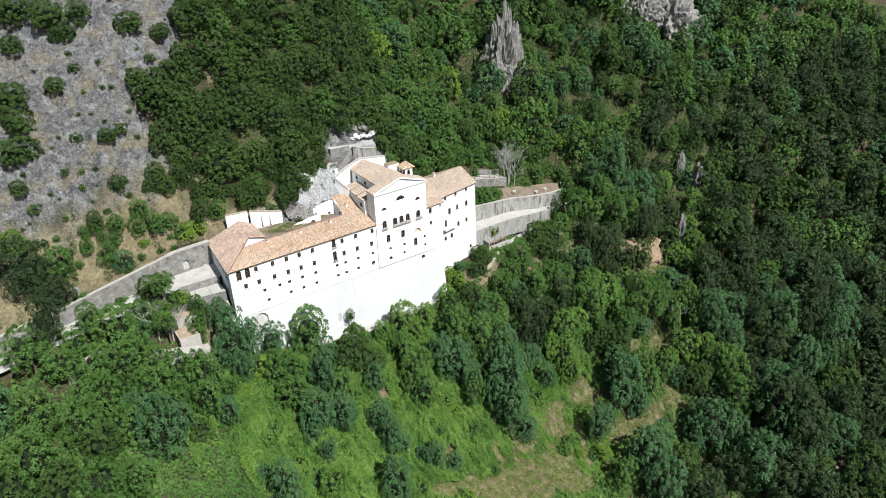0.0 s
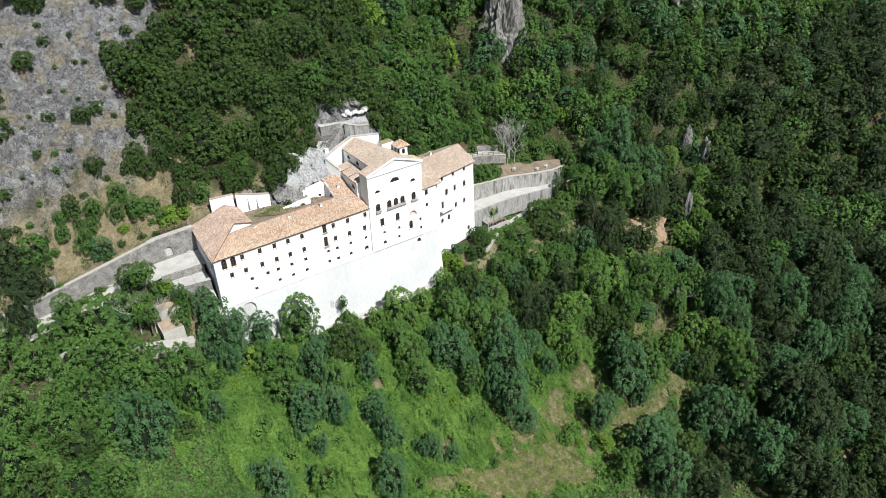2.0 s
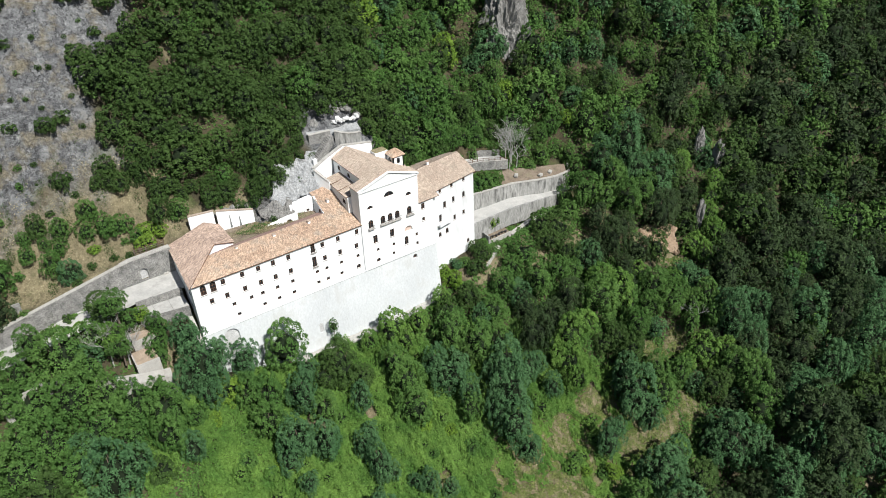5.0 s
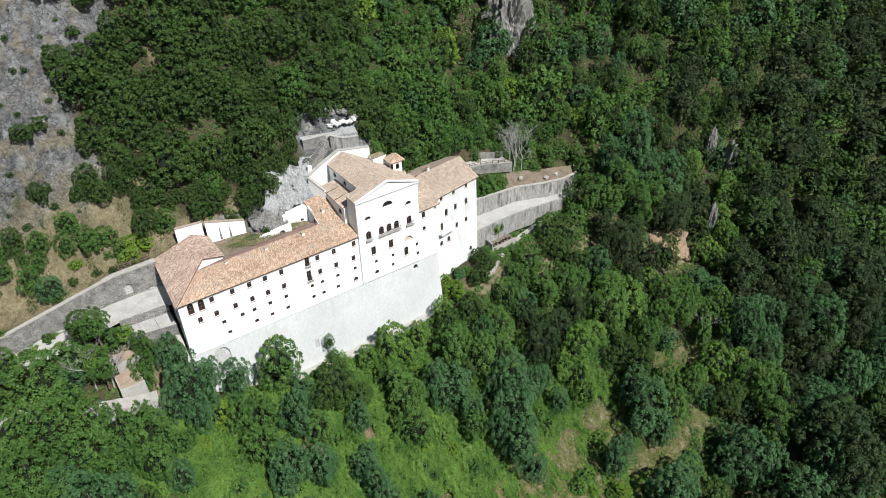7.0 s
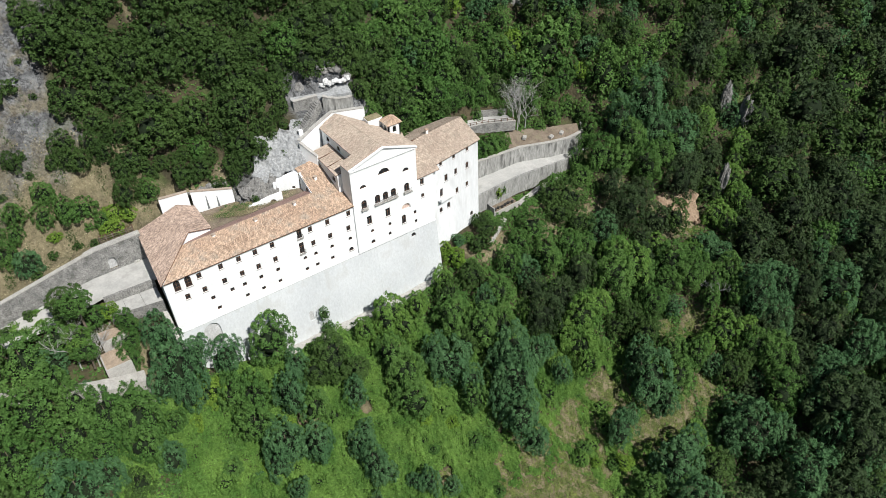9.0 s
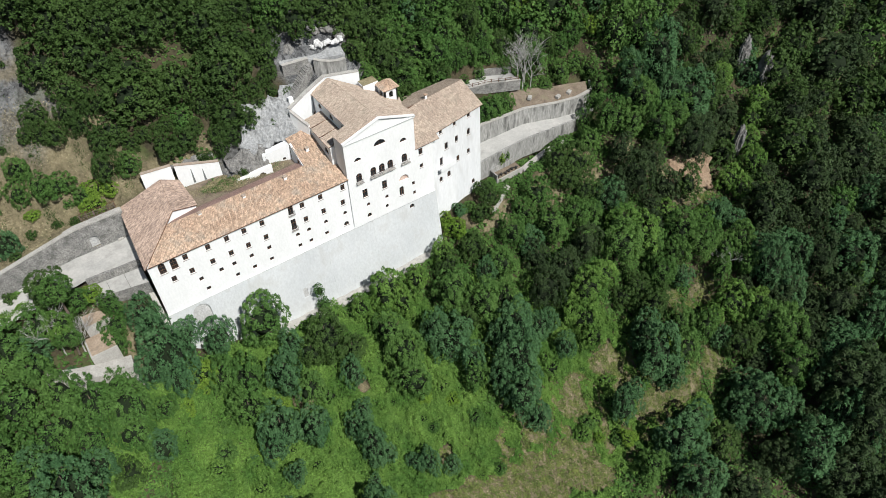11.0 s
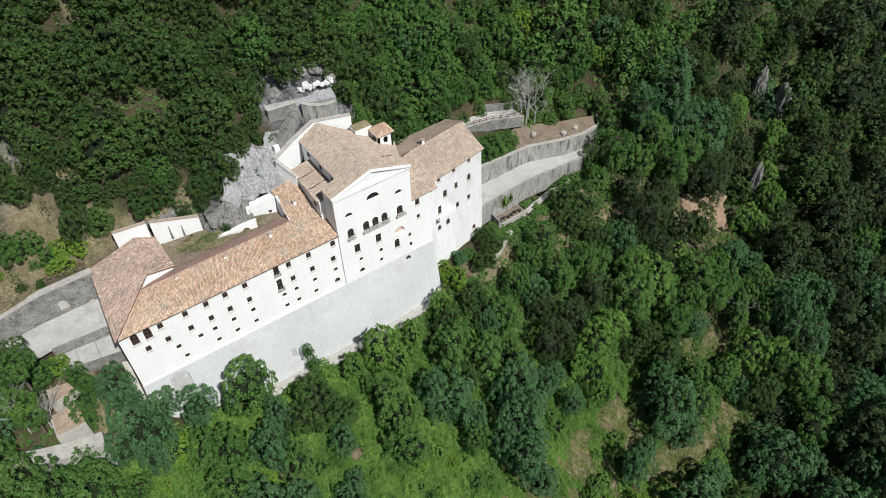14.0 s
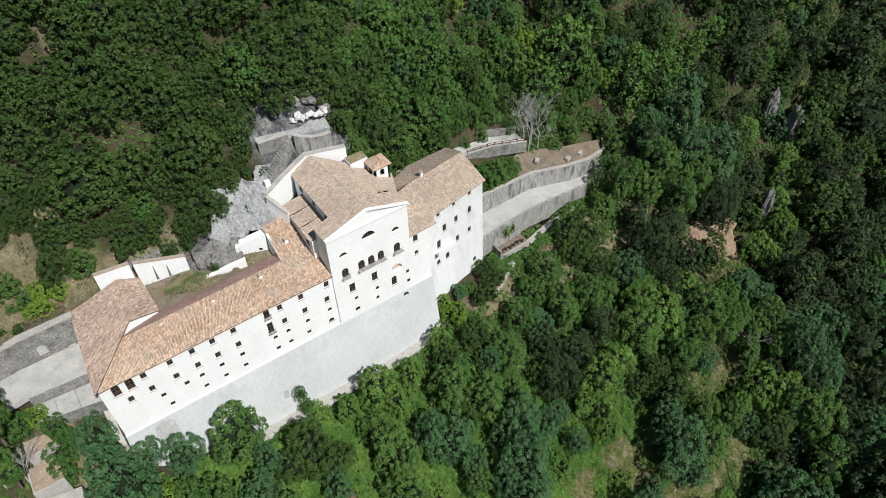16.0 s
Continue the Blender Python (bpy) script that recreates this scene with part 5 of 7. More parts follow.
def crown_shape(seed, leaves, leaf, spread=1.0, top=1.0, lobes=84):
    """A crown of unit radius and about 1.45 high, standing on z = 0: many clumps of leaves over an uneven egg, with
    gaps between them, and a near-black core whose colour stands for the shade inside.
    """
    rng = np.random.default_rng(seed)
    turn, amp = rng.uniform(0, 6.283, 4), rng.uniform(0.06, 0.2, 4) * spread
    waist, lean = rng.uniform(0.3, 0.46), rng.uniform(-0.14, 0.14, 2)

    def egg(az, h):
        low, high = 0.6 + 0.4 * np.sin(1.571 * np.clip(h / waist, 0, 1)), np.sqrt(np.clip(1 - ((h - waist) / (1.004 - waist)) ** 2, 0.02, 1))
        bulge = 1 + sum(a * np.cos((k + 1) * az + t + 2.2 * h * (k % 2)) for k, (a, t) in enumerate(zip(amp, turn)))
        out = np.where(h < waist, low, high) * bulge
        return np.stack([np.cos(az) * out + lean[0] * h, np.sin(az) * out + lean[1] * h, 1.4 * h + 0 * az], -1)

    c = egg(rng.uniform(0, 6.283, 1), rng.uniform(0.3, 0.9, 1))
    while len(c) < lobes:
        p = egg(rng.uniform(0, 6.283, 9), rng.uniform(0.0, 1.0, 9) ** 0.8)
        gap = np.linalg.norm(p[:, None] - c[None], axis=2).min(1)
        c = np.concatenate([c, p[[gap.argmax()]]])
    mid = np.array([0, 0, 0.55])
    c = mid + (c - mid) * np.where(c[:, 2:] > 1.0, rng.uniform(0.86, 1.0, (lobes, 1)), rng.uniform(0.68, 1.0, (lobes, 1)))
    r = rng.uniform(0.115, 0.215, lobes) * math.sqrt(76 / lobes)
    q = 1.0 / np.quantile(np.hypot(c[:, 0], c[:, 1]) + r, 0.88)
    c[:, :2] *= q
    away = (c - mid) / np.linalg.norm(c - mid, axis=1, keepdims=True)
    P, N = np.empty((0, 3)), np.empty((0, 3))
    while len(P) < leaves:
        k = rng.choice(lobes, leaves * 2, p=r ** 2 / (r ** 2).sum())
        d = rng.normal(0, 1, (leaves * 2, 3)) + 0.95 * away[k]
        d[:, 2] += 0.6
        d /= np.linalg.norm(d, axis=1, keepdims=True)
        p = c[k] + d * (r[k] * rng.uniform(0.72, 1.12, leaves * 2))[:, None]
        dist = np.linalg.norm(p[:, None] - c[None], axis=2) / r[None]
        dist[np.arange(len(k)), k] = 9
        ok = dist.min(1) > 0.84
        P, N = np.concatenate([P, p[ok]]), np.concatenate([N, d[ok]])
    P, N = P[:leaves], N[:leaves]
    N = N + rng.normal(0, 0.45, N.shape)
    N[:, 2] += 0.2
    N /= np.linalg.norm(N, axis=1, keepdims=True)
    t = np.cross(N, rng.normal(0, 1, N.shape))
    t /= np.linalg.norm(t, axis=1, keepdims=True)
    b = np.cross(N, t)
    l = leaf * rng.uniform(0.6, 1.35, leaves)[:, None]
    w = l * rng.uniform(0.42, 0.75, leaves)[:, None]
    droop = l * rng.uniform(0.1, 0.5, leaves)[:, None]
    leafs = np.stack([P - t * l * 0.7 + b * w, P + t * l - N * droop, P - t * l * 0.7 - b * w], 1).reshape(-1, 3)
    v, f = ICO
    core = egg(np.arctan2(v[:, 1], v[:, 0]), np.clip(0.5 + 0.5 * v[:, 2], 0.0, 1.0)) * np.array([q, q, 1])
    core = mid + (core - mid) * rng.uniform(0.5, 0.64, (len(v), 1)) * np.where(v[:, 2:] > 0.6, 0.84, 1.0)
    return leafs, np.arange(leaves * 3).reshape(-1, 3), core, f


def stretched(shape, f):
    """The same crown f times as tall, with leaves of the same shape."""
    leafs, lf, core, cf = shape
    tri = leafs.reshape(-1, 3, 3)
    mid = tri.mean(1, keepdims=True)
    return (tri - mid + mid * np.array([1, 1, f])).reshape(-1, 3), lf, core * np.array([1, 1, f]), cf


def crown_mesh(shape, mat, name="crown"):
    leafs, lf, core, cf = shape
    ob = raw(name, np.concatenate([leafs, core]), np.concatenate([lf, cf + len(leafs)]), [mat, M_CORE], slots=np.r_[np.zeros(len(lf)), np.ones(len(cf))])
    me = ob.data
    bpy.data.objects.remove(ob)
    return me


def trunk_arrays(seed, sides=7, limbs=5, tall=1.0):
    """A tapered, slightly bent trunk of unit crown size, with limbs into the crown; z = 0 is the crown's foot."""
    rng = np.random.default_rng(seed)
    V, F = [], []

    def tube(pts, rad):
        base = len(V)
        for i, (p, q) in enumerate(zip(pts, rad)):
            for k in range(sides):
                a = 6.283 * k / sides
                V.append((p[0] + q * math.cos(a), p[1] + q * math.sin(a), p[2]))
        for i in range(len(pts) - 1):
            for k in range(sides):
                F.append((base + i * sides + k, base + i * sides + (k + 1) % sides, base + (i + 1) * sides + (k + 1) % sides, base + (i + 1) * sides + k))

    bx, by = rng.uniform(-0.08, 0.08, 2)
    tube([(0, 0, -1.2 * tall), (bx, by, -0.2), (bx * 1.5, by * 1.5, 0.5), (bx, by, 1.1)], (0.085, 0.065, 0.045, 0.015))
    for i in range(limbs):
        a = 6.283 * i / limbs + rng.uniform(-0.4, 0.4)
        z = rng.uniform(0.1, 0.5)
        tube([(bx, by, z), (0.3 * math.cos(a), 0.3 * math.sin(a), z + 0.22), (0.62 * math.cos(a), 0.62 * math.sin(a), z + 0.5)], (0.035, 0.024, 0.008))
    return np.array(V), np.array(F)


# plan of the wood: regions that stay open
def closed(x, y):
    """True where no tree stands: buildings, lanes, terraces, the bare slope, the sprayed rock."""
    out = (x > -2.5) & (x < 73) & (y > -4.5) & (y < 14.5)
    out |= (x > 5) & (x < 22) & (y > 10) & (y < 17.5)
    out |= (x > 19) & (x < 40) & (y > 10) & (y < 14.8 + (x - 20) * 0.5)
    out |= (x > -4) & (x < 12) & (y > 13) & (y < 19.2)
    out |= (x > 14) & (x < 57) & (y > -9.5) & (y < 0)
    out |= np.hypot(x - 94, y - 16.0) < 4.5
    out |= (x > 70) & (x < 91) & (y > 9) & (y < 17)
    out |= (x > 68) & (x < 84) & (y > -4.5) & (y < 6)
    out |= (x > 36) & (x < 53.5) & (y > 10) & (y < 24.5 + (x - 38) * 0.05)
    lo, up, _, _ = road_right(x)
    out |= (x > 68) & (x < 112) & (y > lo - 10.0 + 7.0 * smooth(98, 106, x)) & (y < up + 1.5)
    out |= (x > 87.5) & (x < 111) & (y > 8) & (y < 15.5)
    out |= (x > 72) & (x < 92.5) & (y > 16.5) & (y < 22)
    lo, up, _, _ = road_left(x)
    out |= (x > -46) & (x < 2) & (y > lo - 0.5) & (y < up + 3.0)
    out |= (x > -10) & (x < 2) & (y > 1.5) & (y < 19)
    out |= (x > -15) & (x < -8) & (y > -6) & (y < 6)
    return out


def vine(x, y):
    """The open slope under brambles below the base wall."""
    a = ellipse(x, y, 22, -29, 36, 11, -17, 0.25, 41)
    b = ellipse(x, y, -2, -13, 10, 7, -30, 0.25, 42)
    c = ellipse(x, y, 76, -33, 14, 8, -30, 0.3, 43)
    d = ellipse(x, y, 62, -43, 34, 11, -4, 0.2, 44)
    return np.maximum(np.maximum(a, b), np.maximum(c, d))


def creep(x, y):
    """Where brambles grow: the open slope and the band of wood below the wall."""
    return np.maximum(vine(x, y), 0.9 * ellipse(x, y, 24, -16, 44, 10, -9, 0.2, 45))


def planted(x, y):
    """The slope below the house, where every tree has its known place."""
    low = (x > -50) & (x < 102) & (y < np.interp(x, (-50, -15, 0, 60, 102), (8, 2, -2, -2, -3)))
    return low | (x < np.interp(y, (6, 22, 26, 33), (1, 1, -4, -6))) & (y > 6) & (y < 33) | (rocky(x, y) > 0.15)


VIEW = ((-60, -24), (-62, 40), (-38, 64), (40, 64), (102, 68), (260, 46), (292, 22), (292, -10), (205, -56), (126, -104), (24, -54), (-30, -34))


def inside_view(x, y):
    n, out = len(VIEW), np.zeros(len(x), bool)
    for i in range(n):
        (xa, ya), (xb, yb) = VIEW[i], VIEW[(i + 1) % n]
        hit = (ya > y) != (yb > y)
        out ^= hit & (x < (xb - xa) * (y - ya) / (yb - ya + 1e-9) + xa)
    return out


rng = np.random.default_rng(77)
M = 60000
cx, cy = rng.uniform(-64, 330, M), rng.uniform(-110, 82, M)
ok = inside_view(cx, cy) & ~closed(cx, cy) & ~planted(cx, cy)
cx, cy = cx[ok], cy[ok]
CLEAR = ((110.5, 37.0, 4.5, 4.0, 0), (149.5, -11.0, 4.0, 4.0, 0), (147.5, -5.5, 3.0, 3.0, 0), (134.5, -20.0, 3.0, 3.5, 0), (119, -19, 9.5, 9, 0), (113, -24, 7, 6, 0), (106, -5, 5, 4, 0), (107, -38, 3.5, 3.5, 0), (15.7, 37.5, 1.5, 3.5, 0), (69, 45, 1.5, 3.5, 0))
rk, vn = rocky(cx, cy), vine(cx, cy)
st = np.maximum.reduce([strawy(cx + a, cy + b) for a, b in ((0, 0), (3, 0), (-3, 0), (0, 3), (0, -1.5), (0, 5))] + [ellipse(cx, cy, *q, ragged=0.2, seed=70 + i) for i, q in enumerate(CLEAR)])
u = rng.uniform(0, 1, len(cx))
keep = (u > np.maximum(rk * 0.995, vn * 0.98)) & (u > st * 0.97)
keep &= ~((cx < 2) & (cy > 15.5) & (cy < 26) & (u < 0.97))
cx, cy, vn = cx[keep], cy[keep], vn[keep]
upper = (cy > 12) & (cx < 80)
rad = np.where(upper, rng.uniform(2.8, 4.8, len(cx)), 2.6 + 3.4 * rng.uniform(0, 1, len(cx)) ** 1.3)
rad = np.where((cx > 95) & (cx <= 190), 2.6 + 4.6 * rng.uniform(0, 1, len(cx)) ** 1.4, rad)
rad = np.where(cx > 190, rng.uniform(4.2, 6.5, len(cx)), rad)
rad = np.where(vn > 0.3, rng.uniform(2.6, 5.2, len(cx)), rad)
# the trees that stand alone in front of the walls: x, y, crown radius, height of the crown's foot over the soil, material
SOLO = []


def grove(mat, tall, *rows):
    """Trees of one kind: x, y, crown radius, and where they differ, how tall the crown is to its radius and how far its foot stands over the soil."""
    for x, y, r, *more in rows:
        SOLO.append((x, y, r, more[1] if len(more) > 1 else -0.12 * r, mat, more[0] if more else tall))


grove(M_GREEN, 1.5, (47.1, -25.9, 3.1, 1.81, 0.7), (-31.2, -24.6, 3.6, 1.44, 0.6), (35.5, -22.8, 4.1, 1.75, 0.7), (-36.4, -22.4, 3.6, 1.56, 0.7), (-2.5, -18.5, 2.7, 0.8, -0.4), (36.5, -17.3, 3.9, 1.65, 0.7), (16.3, -17.3, 3.3, 1.79, 0.7), (56.3, -16.9, 4.1, 1.82, 0.6), (5.2, -15.9, 3.7, 1.69, 0.6), (-45.3, -15.1, 4.7, 1.69, 0.6), (-29.1, -15.1, 3.5, 1.52, 0.6), (-12.9, -13.7, 3.8, 1.67, 0.6), (35.7, -13.7, 3.9, 1.78, 0.6), (-36.1, -13.6, 4.3, 1.79, 0.7), (-18.9, -12.7, 3.4, 1.72, 0.6), (52, -12.7, 4.1, 1.75, 0.6), (6.8, -12.1, 4.1, 1.57, 0.5), (-7, -10.9, 2.5, 1.33, 0.6))
grove(M_GREEN, 1.5, (-30.6, -10.7, 4.1, 1.79, 0.6), (-22.8, -10.5, 4.3, 1.54, 0.6), (-11.6, -10, 4.2, 1.76, 0.6), (3.8, -9.8, 3.3, 1.76, 0.6), (-43.2, -8.3, 4.3, 1.82, 0.6), (-34.7, -8.3, 3.8, 1.49, 0.6), (-16.3, -8.2, 4, 1.67, 0.6), (-25.1, -5.9, 4.1, 1.76, 0.7), (-12.1, -5.5, 2.9, 1.35, 0.6), (-20, -5.4, 3.2, 1.76, 0.7), (14.7, -4.9, 4.6, 1.63, 2.8), (-31.1, -3.8, 4.9, 1.29, 0.6), (27, -3.2, 1.4, 1.6, 1), (26.6, -3.1, 1.1, 2.4, 4.9), (-22.2, -1.2, 3.3, 1.62, 0.6), (-9.4, -0.7, 2.1, 1.74, 0.7), (-15, 0.5, 2.4, 1.2, 5.5), (-36.1, 0.6, 3.9, 1.28, 0.6))
grove(M_GREEN, 1.5, (-8, 1.8, 2.7, 1.28, 0.5), (-24, 2.8, 4.3, 1.61, 0.6), (-7.4, 2.9, 2.3, 1.31, 2.3), (-13.5, 3, 2.5, 1.2, 10.1), (-32.1, 5.6, 2.8, 1.48, 0.7), (-11.8, 6, 2.2, 1.2, 1.6), (-41, 7.1, 4.6, 1.36, 3.1), (-28.6, 7.9, 2.8, 1.58, 4.1), (5.6, 19.8, 1.9, 1.73, -0.4), (-20, 21.6, 2.6, 1.57, -0.3), (-30, 22.4, 3.8, 1.46, -0.5), (-8.8, 22.7, 2.4, 1.75, -0.4), (-12.6, 23.1, 1.9, 1.71, -0.3), (-18.1, 23.2, 1.8, 1.37, -0.2), (-23.7, 24.4, 1.7, 1.38, -0.3), (-20.1, 24.4, 1.3, 1.71, -0.3), (-16.4, 24.6, 1.9, 1.54, -0.2), (-10.8, 24.8, 2.2, 1.42, -0.3))
grove(M_GREEN, 1.5, (-23, 26.4, 1.6, 1.47, -0.3), (111.9, -60.6, 5.6, 1.59, 0.6), (71.8, -57.2, 3.5, 1.7, 0.6), (116.1, -53.7, 4.8, 1.61, 0.6), (113.6, -49.4, 4.5, 1.63, 0.7), (93.5, -43.5, 4.6, 1.56, 0.6), (102.2, -42.3, 3.6, 1.62, 0.7), (97.3, -38.9, 3.3, 1.8, 0.7), (117.2, -38.3, 3.4, 1.53, 0.7), (119.2, -34.2, 3.7, 1.56, 0.7), (115, -33.3, 3.4, 1.48, 0.6), (112.2, -30.5, 3.9, 1.75, 0.6), (99.1, -29.4, 3.8, 1.51, 0.6), (108.9, -29.2, 3.9, 1.81, 0.6), (104.4, -28.1, 3.3, 1.77, 0.6), (107.6, -25.6, 4.5, 1.52, 0.7), (100.1, -24.1, 3.8, 1.45, 0.7), (92.2, -21.1, 4.5, 1.76, 0.6))
grove(M_GREEN, 1.5, (61.6, -17.9, 3.7, 1.65, 0.6), (90, -12.7, 2.9, 1.5, 0.7), (64.6, -11.8, 3.3, 1.37, 0.6), (85.9, -11.6, 3.4, 1.47, 0.6), (79.7, -11.1, 3.9, 1.51, 0.6), (70.4, -8.9, 3.3, 1.79, 0.7), (115.1, -7.3, 4.9, 1.72, 0.6), (75.3, -6.2, 2.8, 1.51, 0.6), (123.3, -6, 4.4, 1.74, 0.6), (80.8, -5.2, 3.4, 1.43, 0.6), (111.5, -3.3, 3.7, 1.37, 0.6), (115.8, -0.8, 4.4, 1.64, 0.7), (106.7, 0.3, 4.6, 1.53, 0.6), (103.5, 4.8, 2.3, 1.77, 0.7), (106.4, 5.6, 2.3, 1.41, 5), (112.1, 9.6, 4.2, 1.46, -6.5), (112.1, 13.8, 2.9, 1.45, -5.7), (103.8, 15.2, 3.1, 1.32, -0.5))
grove(M_GREEN, 1.5, (99.2, 15.2, 1.5, 1.55, -0.2), (108.7, 15.8, 2.4, 1.45, -0.3), (79.4, 20.9, 1.7, 1.47, -1.3), (90.7, 21.1, 1.6, 1.48, -0.2), (83.8, 21.3, 1.7, 1.6, -0.3), (76.8, 21.8, 1.9, 1.63, -0.3))
grove(M_GREEN, 1.5, (78.4, 22.8, 2.5, 1.5, -0.6), (75.4, 22.4, 2.1, 1.4, -0.5), (81.6, 23.0, 2.3, 1.6, -0.5), (86.6, 23.2, 2.5, 1.5, -0.5), (109.6, 18.6, 3.0, 1.5, -0.5), (106.2, 18.4, 2.6, 1.5, -0.5), (112.5, 19.5, 3.0, 1.4, -0.5))
grove(M_OAK, 1.35, (-43.5, -20.5, 4.4, 1.45, 0.6), (51.7, -17.5, 3.1, 1.43, 0.7), (-16.1, -16.5, 2.9, 1, -0.3), (-50.3, -16.5, 3.8, 1.32, 0.6), (-34.4, -15.7, 4.1, 1.3, 0.7), (27.4, -13, 3, 1.5, 0.6), (19.5, -11.8, 3.1, 1.43, 0.7), (23.4, -11, 4.5, 1.6, 0.6), (54.1, -7.5, 2.9, 1.56, 0.7), (-14.7, 4, 2.3, 1.36, 0.6), (-15.2, 8, 3.7, 1.27, 3.4), (20.7, 16.9, 1.8, 1.46, -0.3), (17.8, 17.2, 1.4, 1.28, -0.2), (23.6, 17.3, 2.2, 1.58, -0.4), (27.6, 18.2, 2.2, 1.17, -0.3), (21.6, 18.9, 2.2, 1.06, -0.2), (30.9, 19.3, 1.8, 1.28, -0.3), (1.8, 20.3, 2.6, 1.56, -0.4))
grove(M_OAK, 1.35, (33.8, 20.4, 1.4, 1.41, -0.2), (4.8, 20.5, 1.7, 1.51, -0.3), (28.4, 20.7, 1.6, 1.54, -0.2), (18.8, 20.8, 1.4, 1.57, -0.2), (22.6, 21, 1.8, 1.15, -0.4), (24.6, 21.2, 1.4, 1.17, -0.2), (31.2, 21.2, 1.8, 1.38, -0.3), (33.3, 21.9, 1.3, 1.63, -0.3), (21, 22.3, 2, 1.55, -0.2), (7.4, 22.3, 1.9, 1.24, -0.3), (14.4, 22.8, 1.5, 1.21, -0.3), (9.6, 22.8, 1.6, 1.21, -0.2), (12.7, 23, 1.3, 1.18, -0.2), (23.7, 23, 1.8, 1.4, -0.4), (3, 23.4, 2.3, 1.42, -0.4), (8.1, 24.9, 1.5, 1.34, -0.2), (0.8, 25.9, 2.5, 1.31, -0.5), (-20.4, 26.3, 2.1, 1.61, -0.3))
grove(M_OAK, 1.35, (-3.2, 26.6, 2.3, 1.24, -0.5), (5.2, 26.8, 2.1, 1.33, -0.2), (-4.5, 27, 2.2, 1.55, -0.4), (6.8, 27.2, 1.9, 1.46, -0.4), (0.2, 27.2, 2.3, 1.34, -0.4), (2.8, 27.4, 1.6, 1.33, -0.2), (-7.1, 27.6, 1.7, 1.19, -0.2), (8.4, 28.3, 1.9, 1.45, -0.3), (4, 28.5, 1.7, 1.54, -0.3), (-4.1, 28.9, 2.5, 1.21, -0.3), (9.9, 29, 1.9, 1.36, -0.2), (-13.5, 29.5, 1.9, 1.5, -0.4), (121.4, -91.9, 6.4, 1.35, 0.6), (113.4, -82.8, 3.7, 1.42, 0.7), (137.8, -72.8, 7.3, 1.15, -0.8), (143.5, -68.7, 5.2, 1.44, 0.7), (88.4, -61.8, 4.5, 1.41, 0.7), (111.4, -49.4, 3.1, 1.35, 0.6))
grove(M_OAK, 1.35, (107.1, -48.9, 3.6, 1.64, 0.6), (92.5, -33.7, 4.8, 1.51, 0.6), (88, -28.6, 2.9, 1.27, 0.6), (92.2, -28.2, 3.2, 1.3, 0.6), (91.5, -8.6, 3.5, 1.29, 0.6), (61, -7.3, 3.2, 1.25, 0.5), (88.2, -5.4, 2.9, 1.54, 0.6), (93.1, -3.3, 4.1, 1.32, 0.7), (90, -1.1, 3.5, 1.21, 0.6))
grove(M_BLUE, 1.9, (16.6, -38.9, 3.8, 2.25, 0.6), (55.9, -37.8, 2.9, 1.72, 0.6), (34.5, -36.5, 2.1, 1.75, 0.6), (30, -34.6, 2.5, 2.04, 0.6), (54.5, -34.2, 4.3, 2.1, 0.6), (19.1, -33.4, 1.5, 2.04, 0.6), (-5.2, -33, 3.8, 2.25, 0.7), (27.7, -32.8, 1.8, 1.64, 0.6), (23.3, -30.2, 2.5, 1.67, 0.6), (56.4, -29.6, 5.2, 2.2, 0.7), (52.6, -29.3, 3.6, 1.9, 0.7), (21.3, -28.9, 3.1, 2.32, 0.6), (7.2, -26.9, 2.2, 1.9, 0.6), (20.2, -25, 2.4, 1.97, 0.7), (56.7, -24.1, 3.6, 2.16, 0.5), (59.8, -24, 4.6, 2.18, 0.6), (48.7, -23.8, 3.1, 2.22, 0.6), (23.3, -22.7, 2, 1.83, 0.6))
grove(M_BLUE, 1.9, (13.3, -22.5, 3.5, 2.03, 0.6), (5.8, -21.9, 2.8, 1.83, 0.6), (8.3, -20.2, 4.1, 1.66, 0.7), (46, -19.9, 4.7, 1.66, 0.6), (-23.7, -19, 4.4, 2.29, 0.6), (44.3, -16.8, 3.1, 2.31, 0.7), (25.2, -16.5, 2.9, 1.82, 0.6), (-10.3, -16.3, 2.7, 1.77, 0.7), (-19.7, -15.4, 2.7, 1.92, 0.7), (13.2, -14.3, 3.7, 2.09, 0.6), (-26.6, -13.3, 2.6, 2.06, 0.6), (16.7, -10.1, 2.4, 2.15, 0.5), (-3, -8.2, 2.8, 2.06, 0.5), (-6.3, -6.2, 2.8, 2.2, 0.6), (-3.2, -6.1, 4.8, 2.31, 0.7), (5.3, -4, 2.9, 1.95, 1), (1, -3.8, 2.6, 1.95, 3.7), (-2.6, -3.8, 2.3, 2.1, 2.4))
